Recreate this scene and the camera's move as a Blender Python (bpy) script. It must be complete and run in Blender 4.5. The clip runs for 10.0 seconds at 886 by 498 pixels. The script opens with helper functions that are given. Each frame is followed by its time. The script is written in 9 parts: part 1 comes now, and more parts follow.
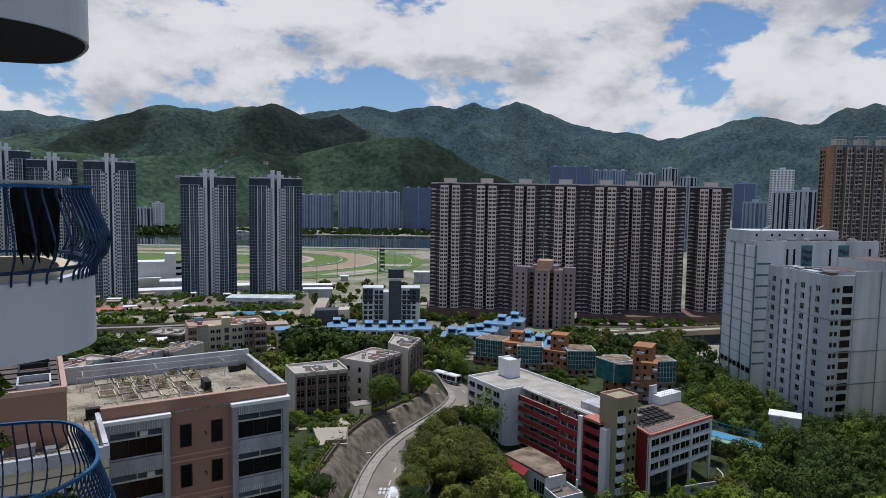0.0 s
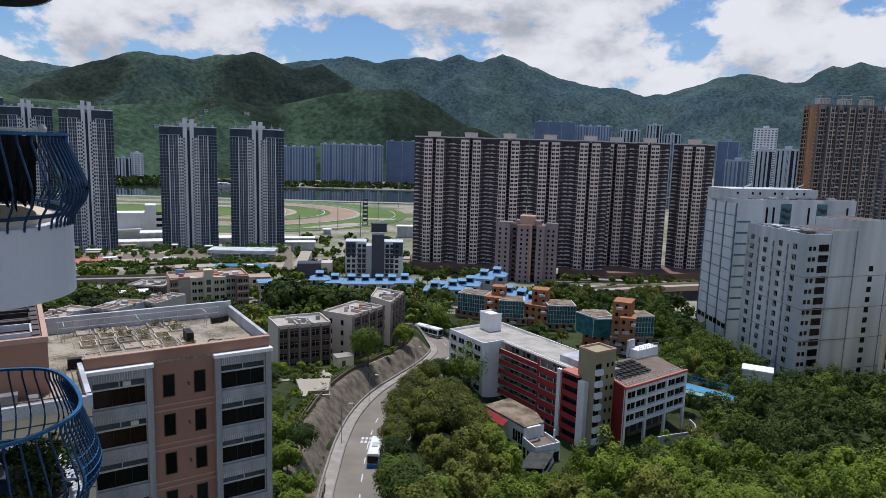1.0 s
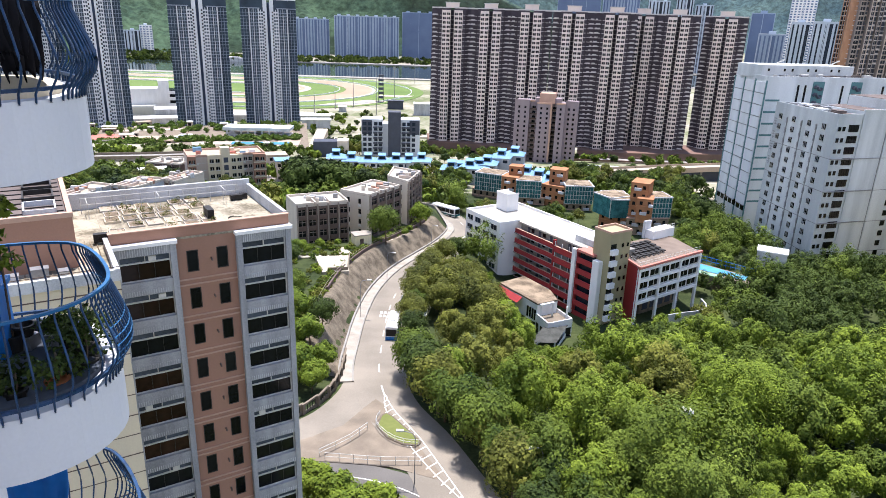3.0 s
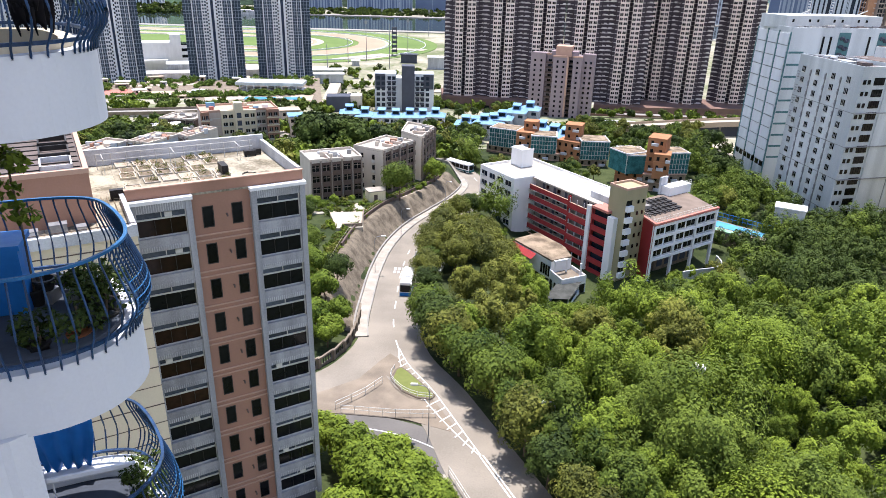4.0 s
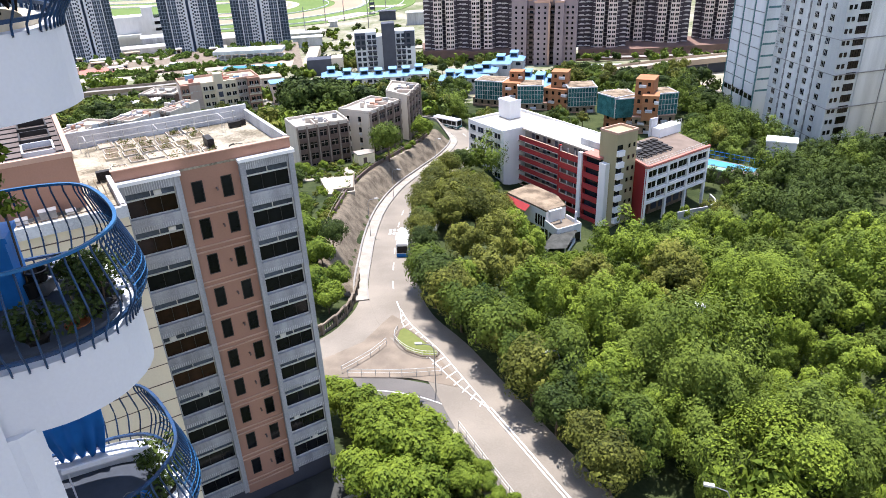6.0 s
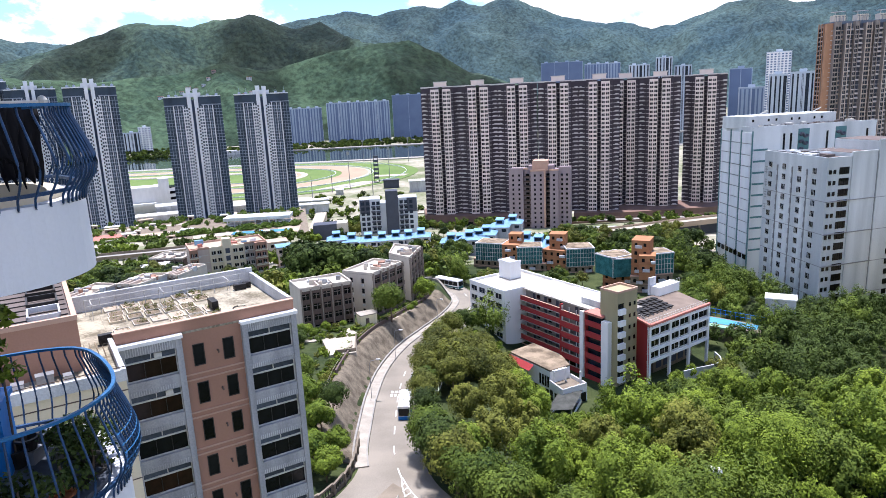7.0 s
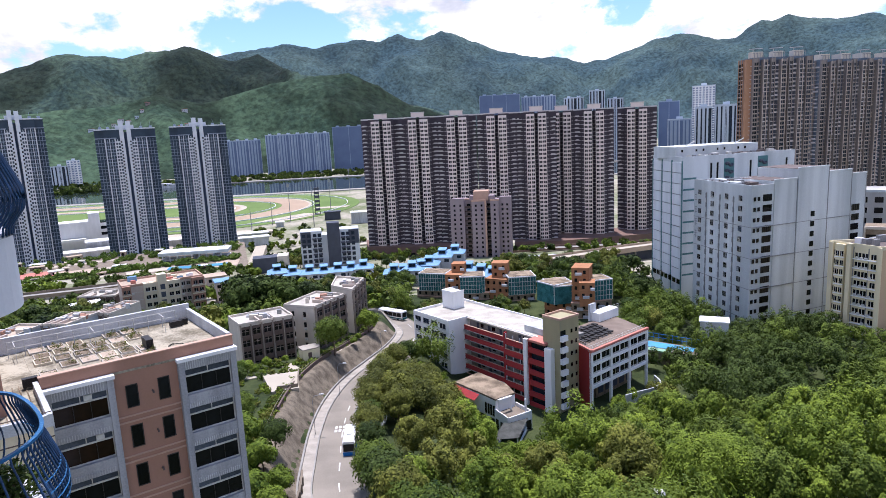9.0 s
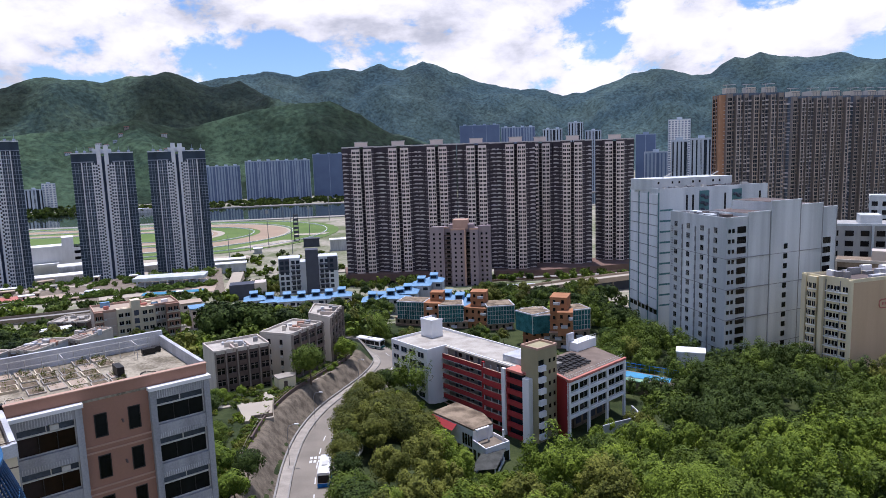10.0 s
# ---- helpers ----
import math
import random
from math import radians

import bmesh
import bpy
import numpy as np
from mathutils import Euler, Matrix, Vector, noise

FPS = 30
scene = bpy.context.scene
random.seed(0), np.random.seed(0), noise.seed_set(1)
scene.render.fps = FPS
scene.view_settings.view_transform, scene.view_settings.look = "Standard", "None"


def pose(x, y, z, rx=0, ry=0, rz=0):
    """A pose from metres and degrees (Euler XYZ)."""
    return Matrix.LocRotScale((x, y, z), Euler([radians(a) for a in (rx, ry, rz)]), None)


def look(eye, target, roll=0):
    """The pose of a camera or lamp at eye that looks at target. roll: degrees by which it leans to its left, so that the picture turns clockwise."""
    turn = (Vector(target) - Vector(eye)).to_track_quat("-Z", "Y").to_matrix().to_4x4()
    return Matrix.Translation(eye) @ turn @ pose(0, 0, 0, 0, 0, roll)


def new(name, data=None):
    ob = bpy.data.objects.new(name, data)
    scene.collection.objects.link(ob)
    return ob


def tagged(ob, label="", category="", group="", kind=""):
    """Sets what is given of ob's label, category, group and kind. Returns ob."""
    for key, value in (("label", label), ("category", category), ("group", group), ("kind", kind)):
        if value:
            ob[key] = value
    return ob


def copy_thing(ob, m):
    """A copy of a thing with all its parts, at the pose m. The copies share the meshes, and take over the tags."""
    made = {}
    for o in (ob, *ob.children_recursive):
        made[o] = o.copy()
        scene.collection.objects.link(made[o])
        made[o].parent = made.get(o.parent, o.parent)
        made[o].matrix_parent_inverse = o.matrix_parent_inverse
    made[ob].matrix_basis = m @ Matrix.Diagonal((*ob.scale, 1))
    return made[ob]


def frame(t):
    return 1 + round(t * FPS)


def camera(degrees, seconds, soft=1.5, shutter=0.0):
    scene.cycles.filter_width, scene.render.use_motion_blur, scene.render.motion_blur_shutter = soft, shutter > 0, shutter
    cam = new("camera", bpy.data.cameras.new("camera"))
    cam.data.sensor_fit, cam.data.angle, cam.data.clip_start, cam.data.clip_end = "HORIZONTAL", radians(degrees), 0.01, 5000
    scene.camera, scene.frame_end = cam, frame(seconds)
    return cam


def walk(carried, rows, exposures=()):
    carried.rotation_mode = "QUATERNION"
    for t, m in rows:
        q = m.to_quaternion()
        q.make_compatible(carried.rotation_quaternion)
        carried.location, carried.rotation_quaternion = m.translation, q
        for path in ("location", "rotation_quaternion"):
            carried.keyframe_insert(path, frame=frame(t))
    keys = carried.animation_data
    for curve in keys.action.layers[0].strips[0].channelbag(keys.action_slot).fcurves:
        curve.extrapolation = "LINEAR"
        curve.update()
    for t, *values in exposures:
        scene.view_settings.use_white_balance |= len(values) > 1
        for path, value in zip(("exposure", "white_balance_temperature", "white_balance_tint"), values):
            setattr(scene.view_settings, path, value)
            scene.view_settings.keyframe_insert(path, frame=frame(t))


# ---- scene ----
cam = camera(66.98, 10.0, soft=0.45)
PATH = [
    (0.0, pose(0.000, -0.000, 100.000, 85.26, -0.92, 0.07)),
    (0.5, pose(0.024, -0.052, 100.002, 84.82, -1.84, -1.29)),
    (1.0, pose(0.043, -0.082, 99.995, 81.40, -1.71, -1.28)),
    (1.5, pose(0.029, -0.062, 99.990, 77.14, -1.66, -0.95)),
    (2.0, pose(0.014, -0.022, 99.973, 73.82, -1.75, -0.53)),
    (2.5, pose(0.004, 0.003, 99.959, 71.82, -1.84, -0.34)),
    (4.0, pose(-0.010, 0.045, 99.929, 67.30, -1.46, 1.36)),
    (4.5, pose(-0.018, 0.018, 99.935, 62.65, -1.24, 0.37)),
    (5.0, pose(0.037, -0.002, 99.948, 60.90, 1.01, 0.93)),
    (5.2, pose(-0.014, 0.092, 99.924, 60.36, 1.59, -0.62)),
    (6.3, pose(-0.092, 0.244, 99.878, 68.29, 2.52, -0.56)),
    (6.5, pose(-0.087, 0.214, 99.892, 72.40, 2.76, -0.44)),
    (7.0, pose(-0.081, 0.201, 99.908, 77.31, 2.67, -0.76)),
    (7.5, pose(-0.085, 0.148, 99.912, 78.03, 2.66, -1.87)),
    (8.0, pose(-0.073, 0.194, 99.910, 77.81, 3.78, -1.02)),
    (8.5, pose(-0.069, 0.179, 99.913, 78.00, 3.70, -2.60)),
    (9.0, pose(-0.074, 0.129, 99.925, 79.69, 2.77, -5.77)),
    (9.5, pose(-0.026, 0.126, 99.948, 80.74, 2.19, -7.85)),
    (10.0, pose(-0.023, 0.122, 99.959, 82.04, 1.90, -7.43)),
]
EXPOSURE = [
    (0.0, -0.62, 6250, 13), (0.5, -0.62, 6200, 13), (1.0, -0.47, 6150, 14), (1.5, 0.25, 6200, 14), (2.0, 0.72, 6350, 15), (2.5, 0.86, 6450, 16), (5.2, 0.86, 6550, 16),
    (6.3, 0.98, 6400, 17), (7.0, 0.78, 6200, 18), (7.5, 0.66, 6150, 19), (8.0, 0.6, 6150, 20), (9.0, 0.42, 6100, 21), (9.5, 0.18, 6050, 21), (10.0, -0.06, 6050, 21)]
walk(cam, PATH, EXPOSURE)

# ---- daylight ----
SUN_BEARING, SUN_HEIGHT = 4.0, 76.0
world = bpy.data.worlds.new("sky")
scene.world = world
world.use_nodes = True
wn, wl = world.node_tree.nodes, world.node_tree.links
wn.clear()
w_out = wn.new("ShaderNodeOutputWorld")
w_bg = wn.new("ShaderNodeBackground")
w_sky = wn.new("ShaderNodeTexSky")
w_sky.sky_type = "NISHITA"
w_sky.sun_disc = False
w_sky.sun_elevation = radians(SUN_HEIGHT)
w_sky.sun_rotation = radians(SUN_BEARING)
w_sky.air_density, w_sky.dust_density, w_sky.ozone_density = 1.0, 0.4, 1.5
w_bg.inputs["Strength"].default_value = 0.085
w_co = wn.new("ShaderNodeTexCoord")
w_sep = wn.new("ShaderNodeSeparateXYZ")
wl.new(w_co.outputs["Generated"], w_sep.inputs[0])


def wmath(op, a, b):
    n = wn.new("ShaderNodeMath")
    n.operation = op
    for k, v in enumerate((a, b)):
        if isinstance(v, (int, float)):
            n.inputs[k].default_value = v
        else:
            wl.new(v, n.inputs[k])
    return n.outputs[0]


# cumulus: billows in noise, lit from above and grey underneath
def cloud_noise(lift):
    mp = wn.new("ShaderNodeMapping")
    mp.inputs["Location"].default_value = (3.1, 1.45, 0.62 + lift)
    mp.inputs["Scale"].default_value = (1.0, 1.0, 1.75)
    wl.new(w_co.outputs["Generated"], mp.inputs["Vector"])
    n = wn.new("ShaderNodeTexNoise")
    n.inputs["Scale"].default_value = 4.2
    n.inputs["Detail"].default_value = 12.0
    n.inputs["Roughness"].default_value = 0.59
    n.inputs["Distortion"].default_value = 0.12
    wl.new(mp.outputs[0], n.inputs["Vector"])
    return n.outputs["Fac"]


def wrange(value, lo, hi, smooth=True):
    n = wn.new("ShaderNodeMapRange")
    n.interpolation_type = "SMOOTHSTEP" if smooth else "LINEAR"
    n.inputs["From Min"].default_value = lo
    n.inputs["From Max"].default_value = hi
    wl.new(value, n.inputs["Value"])
    return n.outputs[0]


w_here, w_over = cloud_noise(0.0), cloud_noise(0.085)
w_up = wmath("MAXIMUM", w_sep.outputs[2], 0.0)
# cover is dense low in the sky and opens towards the zenith
w_cover = wmath("SUBTRACT", w_here, wmath("MULTIPLY", w_up, 0.22))
w_mask = wrange(w_cover, 0.39, 0.445)
w_shade = wrange(wmath("ADD", wmath("SUBTRACT", w_over, w_here), wmath("MULTIPLY", w_here, 0.3)), 0.09, 0.34)
w_cc = wn.new("ShaderNodeMix")
w_cc.data_type = "RGBA"
w_cc.inputs[6].default_value = (12.9, 12.95, 13.1, 1)
w_cc.inputs[7].default_value = (6.2, 6.55, 7.2, 1)
wl.new(w_shade, w_cc.inputs[0])
w_blue = wn.new("ShaderNodeMix")
w_blue.data_type, w_blue.blend_type = "RGBA", "MULTIPLY"
w_blue.inputs[0].default_value = 1.0
w_blue.inputs[7].default_value = (1.15, 1.42, 1.68, 1)
wl.new(w_sky.outputs[0], w_blue.inputs[6])
w_mix = wn.new("ShaderNodeMix")
w_mix.data_type = "RGBA"
wl.new(w_mask, w_mix.inputs[0])
wl.new(w_blue.outputs[2], w_mix.inputs[6])
wl.new(w_cc.outputs[2], w_mix.inputs[7])
wl.new(w_mix.outputs[2], w_bg.inputs[0])
wl.new(w_bg.outputs[0], w_out.inputs[0])

sun_data = bpy.data.lights.new("sun", "SUN")
sun_data.energy, sun_data.angle, sun_data.color = 5.0, radians(0.5), (1.0, 0.975, 0.94)
sun = new("sun", sun_data)
sb, sh = radians(SUN_BEARING), radians(SUN_HEIGHT)
sun.matrix_world = look((400 * math.sin(sb) * math.cos(sh), 400 * math.cos(sb) * math.cos(sh), 400 * math.sin(sh) + 100), (0, 0, 100))

# ---- materials ----


def mat(name, colour, second=None, rough=0.8, scale=0.6, fine=9.0, metal=0.0, bump=0.25, contrast=0.5, spec=0.14, streak=0.0, rnd=0.0):
    """Base colour broken up at two scales: stains (metres) and grain; optional vertical streaks and change from piece to piece."""
    m = bpy.data.materials.new(name)
    m.use_nodes = True
    n, l = m.node_tree.nodes, m.node_tree.links
    bsdf = n["Principled BSDF"]
    co = n.new("ShaderNodeTexCoord")
    big = n.new("ShaderNodeTexNoise")
    big.inputs["Scale"].default_value, big.inputs["Detail"].default_value = scale, 6.0
    l.new(co.outputs["Object"], big.inputs["Vector"])
    if streak:
        mp = n.new("ShaderNodeMapping")
        mp.inputs["Scale"].default_value = (1.0, 1.0, streak)
        l.new(co.outputs["Object"], mp.inputs["Vector"])
        l.new(mp.outputs[0], big.inputs["Vector"])
    small = n.new("ShaderNodeTexNoise")
    small.inputs["Scale"].default_value, small.inputs["Detail"].default_value = fine, 3.0
    l.new(co.outputs["Object"], small.inputs["Vector"])
    add = n.new("ShaderNodeMath")
    add.operation = "MULTIPLY_ADD"
    l.new(small.outputs["Fac"], add.inputs[0])
    add.inputs[1].default_value = 0.45
    l.new(big.outputs["Fac"], add.inputs[2])
    ramp = n.new("ShaderNodeMapRange")
    ramp.inputs["From Min"].default_value = 0.725 - 0.28 / max(contrast, 0.05) * 0.5
    ramp.inputs["From Max"].default_value = 0.725 + 0.28 / max(contrast, 0.05) * 0.5
    l.new(add.outputs[0], ramp.inputs["Value"])
    mix = n.new("ShaderNodeMix")
    mix.data_type = "RGBA"
    second = second or tuple(c * 0.72 for c in colour)
    mix.inputs[6].default_value = (*second, 1)
    mix.inputs[7].default_value = (*colour, 1)
    l.new(ramp.outputs[0], mix.inputs[0])
    col = mix.outputs[2]
    if rnd:
        oi = n.new("ShaderNodeObjectInfo")
        hs = n.new("ShaderNodeHueSaturation")
        mr = n.new("ShaderNodeMapRange")
        mr.inputs["To Min"].default_value, mr.inputs["To Max"].default_value = 1 - rnd, 1 + rnd
        l.new(oi.outputs["Random"], mr.inputs["Value"])
        l.new(mr.outputs[0], hs.inputs["Value"])
        l.new(col, hs.inputs["Color"])
        col = hs.outputs[0]
    l.new(col, bsdf.inputs["Base Color"])
    bsdf.inputs["Roughness"].default_value = rough
    bsdf.inputs["Metallic"].default_value = metal
    bsdf.inputs["Specular IOR Level"].default_value = spec
    if bump:
        bp = n.new("ShaderNodeBump")
        bp.inputs["Strength"].default_value, bp.inputs["Distance"].default_value = bump, 0.02
        l.new(small.outputs["Fac"], bp.inputs["Height"])
        l.new(bp.outputs[0], bsdf.inputs["Normal"])
    return m


def leaf_mat(name, low, high, gloss=0.65):
    """Leaves: colour changes from leaf to leaf and over metres, some light passes through."""
    m = bpy.data.materials.new(name)
    m.use_nodes = True
    n, l = m.node_tree.nodes, m.node_tree.links
    bsdf = n["Principled BSDF"]
    geo = n.new("ShaderNodeNewGeometry")
    noi = n.new("ShaderNodeTexNoise")
    noi.inputs["Scale"].default_value, noi.inputs["Detail"].default_value = 0.16, 3.0
    co = n.new("ShaderNodeTexCoord")
    l.new(co.outputs["Object"], noi.inputs["Vector"])
    oi = n.new("ShaderNodeObjectInfo")
    a = n.new("ShaderNodeMath")
    a.operation = "MULTIPLY_ADD"
    l.new(geo.outputs["Random Per Island"], a.inputs[0])
    a.inputs[1].default_value = 0.42
    b = n.new("ShaderNodeMapRange")
    b.inputs["From Min"].default_value, b.inputs["From Max"].default_value = 0.3, 0.7
    b.inputs["To Min"].default_value, b.inputs["To Max"].default_value = -0.14, 0.44
    l.new(noi.outputs["Fac"], b.inputs["Value"])
    l.new(b.outputs[0], a.inputs[2])
    c = n.new("ShaderNodeMath")
    c.operation = "MULTIPLY_ADD"
    l.new(oi.outputs["Random"], c.inputs[0])
    c.inputs[1].default_value = 0.25
    l.new(a.outputs[0], c.inputs[2])
    mix = n.new("ShaderNodeMix")
    mix.data_type = "RGBA"
    mix.inputs[6].default_value, mix.inputs[7].default_value = (*low, 1), (*high, 1)
    l.new(c.outputs[0], mix.inputs[0])
    l.new(mix.outputs[2], bsdf.inputs["Base Color"])
    bsdf.inputs["Roughness"].default_value = gloss
    bsdf.inputs["Specular IOR Level"].default_value = 0.08
    tr = n.new("ShaderNodeBsdfTranslucent")
    l.new(mix.outputs[2], tr.inputs["Color"])
    sh_ = n.new("ShaderNodeMixShader")
    sh_.inputs[0].default_value = 0.05
    l.new(bsdf.outputs[0], sh_.inputs[1])
    l.new(tr.outputs[0], sh_.inputs[2])
    l.new(sh_.outputs[0], n["Material Output"].inputs[0])
    return m


def glass_mat(name, colour, rough=0.08, rnd=0.5):
    """Window glass seen from outside: a dark interior under a glossy coat."""
    return mat(name, colour, tuple(c * 0.5 for c in colour), rough=rough, scale=0.5, fine=2.0, bump=0.0, contrast=0.8, spec=0.2, rnd=rnd)


M_WHITE = mat("white_paint", (0.82, 0.825, 0.83), (0.68, 0.685, 0.69), rough=0.7, scale=0.35, contrast=0.5, streak=0.3)
M_WHITE_OLD = mat("weathered_white_paint", (0.56, 0.575, 0.60), (0.34, 0.35, 0.365), rough=0.8, scale=0.35, contrast=0.8, streak=0.2)
M_BALCONY = mat("smooth_white_render", (0.62, 0.645, 0.685), (0.54, 0.56, 0.60), rough=0.75, scale=0.8, fine=30, contrast=0.4, bump=0.1, streak=0.4)
M_BLUE_IRON = mat("blue_painted_iron", (0.010, 0.052, 0.14), (0.005, 0.022, 0.06), rough=0.4, scale=5, fine=40, contrast=0.7, spec=0.35)
M_BLUE_BRIGHT = mat("brighter_railing_blue", (0.022, 0.125, 0.29), (0.013, 0.08, 0.19), rough=0.35, scale=4, fine=40, contrast=0.5)
M_PINK = mat("salmon_render", (0.35, 0.20, 0.145), (0.28, 0.16, 0.115), rough=0.85, scale=0.4, contrast=0.45, streak=0.2)
M_BAND = mat("pale_salmon_band", (0.50, 0.33, 0.25), (0.40, 0.26, 0.2), rough=0.85, scale=0.4)
M_MOSAIC = mat("grey_ribbed_cladding", (0.37, 0.38, 0.40), (0.22, 0.228, 0.245), rough=0.7, scale=0.9, contrast=0.8, streak=0.12)
M_CREAM = mat("cream_render", (0.66, 0.58, 0.43), (0.55, 0.48, 0.355), rough=0.85, scale=0.4, streak=0.2)
M_CONCRETE = mat("concrete", (0.32, 0.305, 0.28), (0.2, 0.19, 0.175), rough=0.9, scale=0.35, contrast=0.6)
M_ROOF = mat("brown_stained_roof_screed", (0.30, 0.235, 0.165), (0.11, 0.085, 0.06), rough=0.95, scale=0.35, contrast=1.0)
M_ROOF_PALE = mat("pale_roof_screed", (0.48, 0.45, 0.395), (0.30, 0.275, 0.235), rough=0.95, scale=0.3, contrast=0.7)
M_DARK_ROOF = mat("dark_roof_felt", (0.16, 0.13, 0.12), (0.09, 0.075, 0.07), rough=0.9, scale=0.4)
M_ALU = mat("grey_aluminium", (0.30, 0.31, 0.32), (0.2, 0.2, 0.21), rough=0.45, metal=0.4, scale=2)
M_DARKFRAME = mat("dark_window_frame", (0.035, 0.033, 0.032), rough=0.5, scale=2)
M_GLASS = glass_mat("dark_glass", (0.009, 0.010, 0.012))
M_GLASS_WARM = glass_mat("brown_lit_interior_glass", (0.028, 0.014, 0.009))
M_GLASS_BLUE = glass_mat("blue_grey_glass", (0.018, 0.026, 0.040), rough=0.12)
M_GLASS_PALE = glass_mat("pale_reflecting_glass", (0.085, 0.105, 0.135), rough=0.15, rnd=0.35)
M_ROOF_GARDEN = mat("pale_stained_roof_tiles", (0.38, 0.34, 0.26), (0.14, 0.12, 0.085), rough=0.95, scale=0.55, fine=5, contrast=1.0)
M_TEAL_DULL = mat("grey_green_joint", (0.10, 0.22, 0.23), (0.06, 0.14, 0.15), rough=0.6, scale=0.3)
M_TEAL = glass_mat("teal_glass", (0.04, 0.16, 0.17), rough=0.1, rnd=0.25)
M_CREAM_WARM = mat("warm_cream_paint", (0.74, 0.66, 0.45), (0.60, 0.53, 0.36), rough=0.85, scale=0.3, contrast=0.7, streak=0.15)
M_TAN_WALL = mat("tan_rendered_wall", (0.60, 0.44, 0.29), (0.47, 0.34, 0.22), rough=0.85, scale=0.15, contrast=0.7, streak=0.12)
M_WORKS_GREY = mat("grey_works_render", (0.42, 0.41, 0.39), (0.30, 0.295, 0.28), rough=0.9, scale=0.2, contrast=0.8, streak=0.15)
M_GREEN_COURT = mat("pale_green_court", (0.24, 0.40, 0.28), (0.18, 0.32, 0.22), rough=0.8, scale=0.2)
M_HEDGE = leaf_mat("clipped_hedge", (0.03, 0.07, 0.012), (0.17, 0.24, 0.045))
M_AC = mat("off_white_metal", (0.6, 0.6, 0.57), rough=0.5, scale=3)
M_RED = mat("red_render", (0.36, 0.045, 0.045), (0.26, 0.035, 0.038), rough=0.8, scale=0.4, streak=0.2)
M_OLIVE = mat("olive_yellow_render", (0.36, 0.325, 0.20), (0.28, 0.25, 0.155), rough=0.85, scale=0.4, streak=0.2)
M_TILE_RED = mat("faded_red_coping", (0.50, 0.20, 0.16), (0.4, 0.15, 0.12), rough=0.85)
M_ORANGE = mat("orange_brick_render", (0.40, 0.19, 0.095), (0.29, 0.135, 0.07), rough=0.85, scale=0.5)
M_STONE = mat("brown_grey_stone_tile", (0.27, 0.21, 0.15), (0.16, 0.125, 0.09), rough=0.9, scale=0.8, contrast=0.8)
M_BROWN = mat("dark_brown_tile", (0.145, 0.105, 0.09), (0.09, 0.066, 0.057), rough=0.75, scale=0.5)
M_FIN = mat("beige_fin_render", (0.30, 0.25, 0.215), (0.21, 0.175, 0.15), rough=0.85, scale=0.4, streak=0.2)
# balcony floor colour darkened for the shade of the balcony above
M_FLOOR = mat("shade_toned_balcony_tiles", (0.065, 0.078, 0.10), (0.042, 0.05, 0.066), rough=0.6, scale=2)
M_BEIGE = mat("beige_grey_render", (0.58, 0.525, 0.455), (0.46, 0.41, 0.355), rough=0.85, scale=0.4, streak=0.2)
M_ASPHALT = mat("pale_worn_road", (0.255, 0.226, 0.186), (0.18, 0.16, 0.132), rough=0.95, scale=0.12, fine=6, contrast=0.8)
M_ASPHALT_DARK = mat("grey_asphalt", (0.15, 0.14, 0.13), (0.11, 0.104, 0.097), rough=0.95, scale=0.15, fine=6, contrast=0.7)
M_PAVE = mat("pale_pavement", (0.235, 0.195, 0.15), (0.15, 0.125, 0.098), rough=0.95, scale=0.4, contrast=0.7)
M_MARK = mat("white_road_paint", (0.72, 0.72, 0.70), (0.5, 0.5, 0.48), rough=0.8, scale=1.5)
M_SHOT = mat("dark_shotcrete", (0.205, 0.172, 0.128), (0.085, 0.070, 0.052), rough=0.95, scale=0.45, fine=2.6, contrast=0.8, bump=0.8)
M_SOIL = mat("dry_soil_and_scrub", (0.06, 0.075, 0.028), (0.02, 0.032, 0.012), rough=1.0, scale=0.12, fine=2.5, contrast=0.8, bump=0.6)
M_GRASS = mat("mown_grass", (0.15, 0.17, 0.055), (0.09, 0.11, 0.032), rough=1.0, scale=0.03, fine=1.5, contrast=0.6)
M_TURF = mat("racecourse_turf", (0.135, 0.195, 0.062), (0.095, 0.15, 0.045), rough=1.0, scale=0.012, fine=0.3, contrast=0.7, bump=0)
M_SAND = mat("tan_sand_track", (0.37, 0.28, 0.20), (0.29, 0.215, 0.155), rough=1.0, scale=0.02, fine=0.3, bump=0)
M_SANDPALE = mat("pale_sand", (0.44, 0.39, 0.31), (0.35, 0.31, 0.25), rough=1.0, scale=0.05, fine=0.5, bump=0)
M_WATER = mat("river_water", (0.035, 0.052, 0.048), (0.026, 0.04, 0.038), rough=0.06, scale=0.01, fine=0.4, bump=0.03, spec=0.5)
M_POOL = mat("pool_blue", (0.10, 0.34, 0.52), (0.08, 0.27, 0.43), rough=0.1, scale=0.3)
M_PLAIN = mat("city_ground", (0.34, 0.31, 0.25), (0.13, 0.15, 0.075), rough=1.0, scale=0.02, fine=0.2, contrast=1.0, bump=0)
M_DIRT = mat("warm_paving", (0.45, 0.36, 0.28), (0.33, 0.26, 0.2), rough=0.95, scale=0.1, fine=2)
M_ESTATE_DARK = mat("dark_purple_brown_tile", (0.078, 0.066, 0.080), (0.055, 0.047, 0.058), rough=0.8, scale=0.2)
M_ESTATE_PALE = mat("pale_pink_grey_tile", (0.74, 0.64, 0.60), (0.62, 0.53, 0.50), rough=0.8, scale=0.2, streak=0.2)
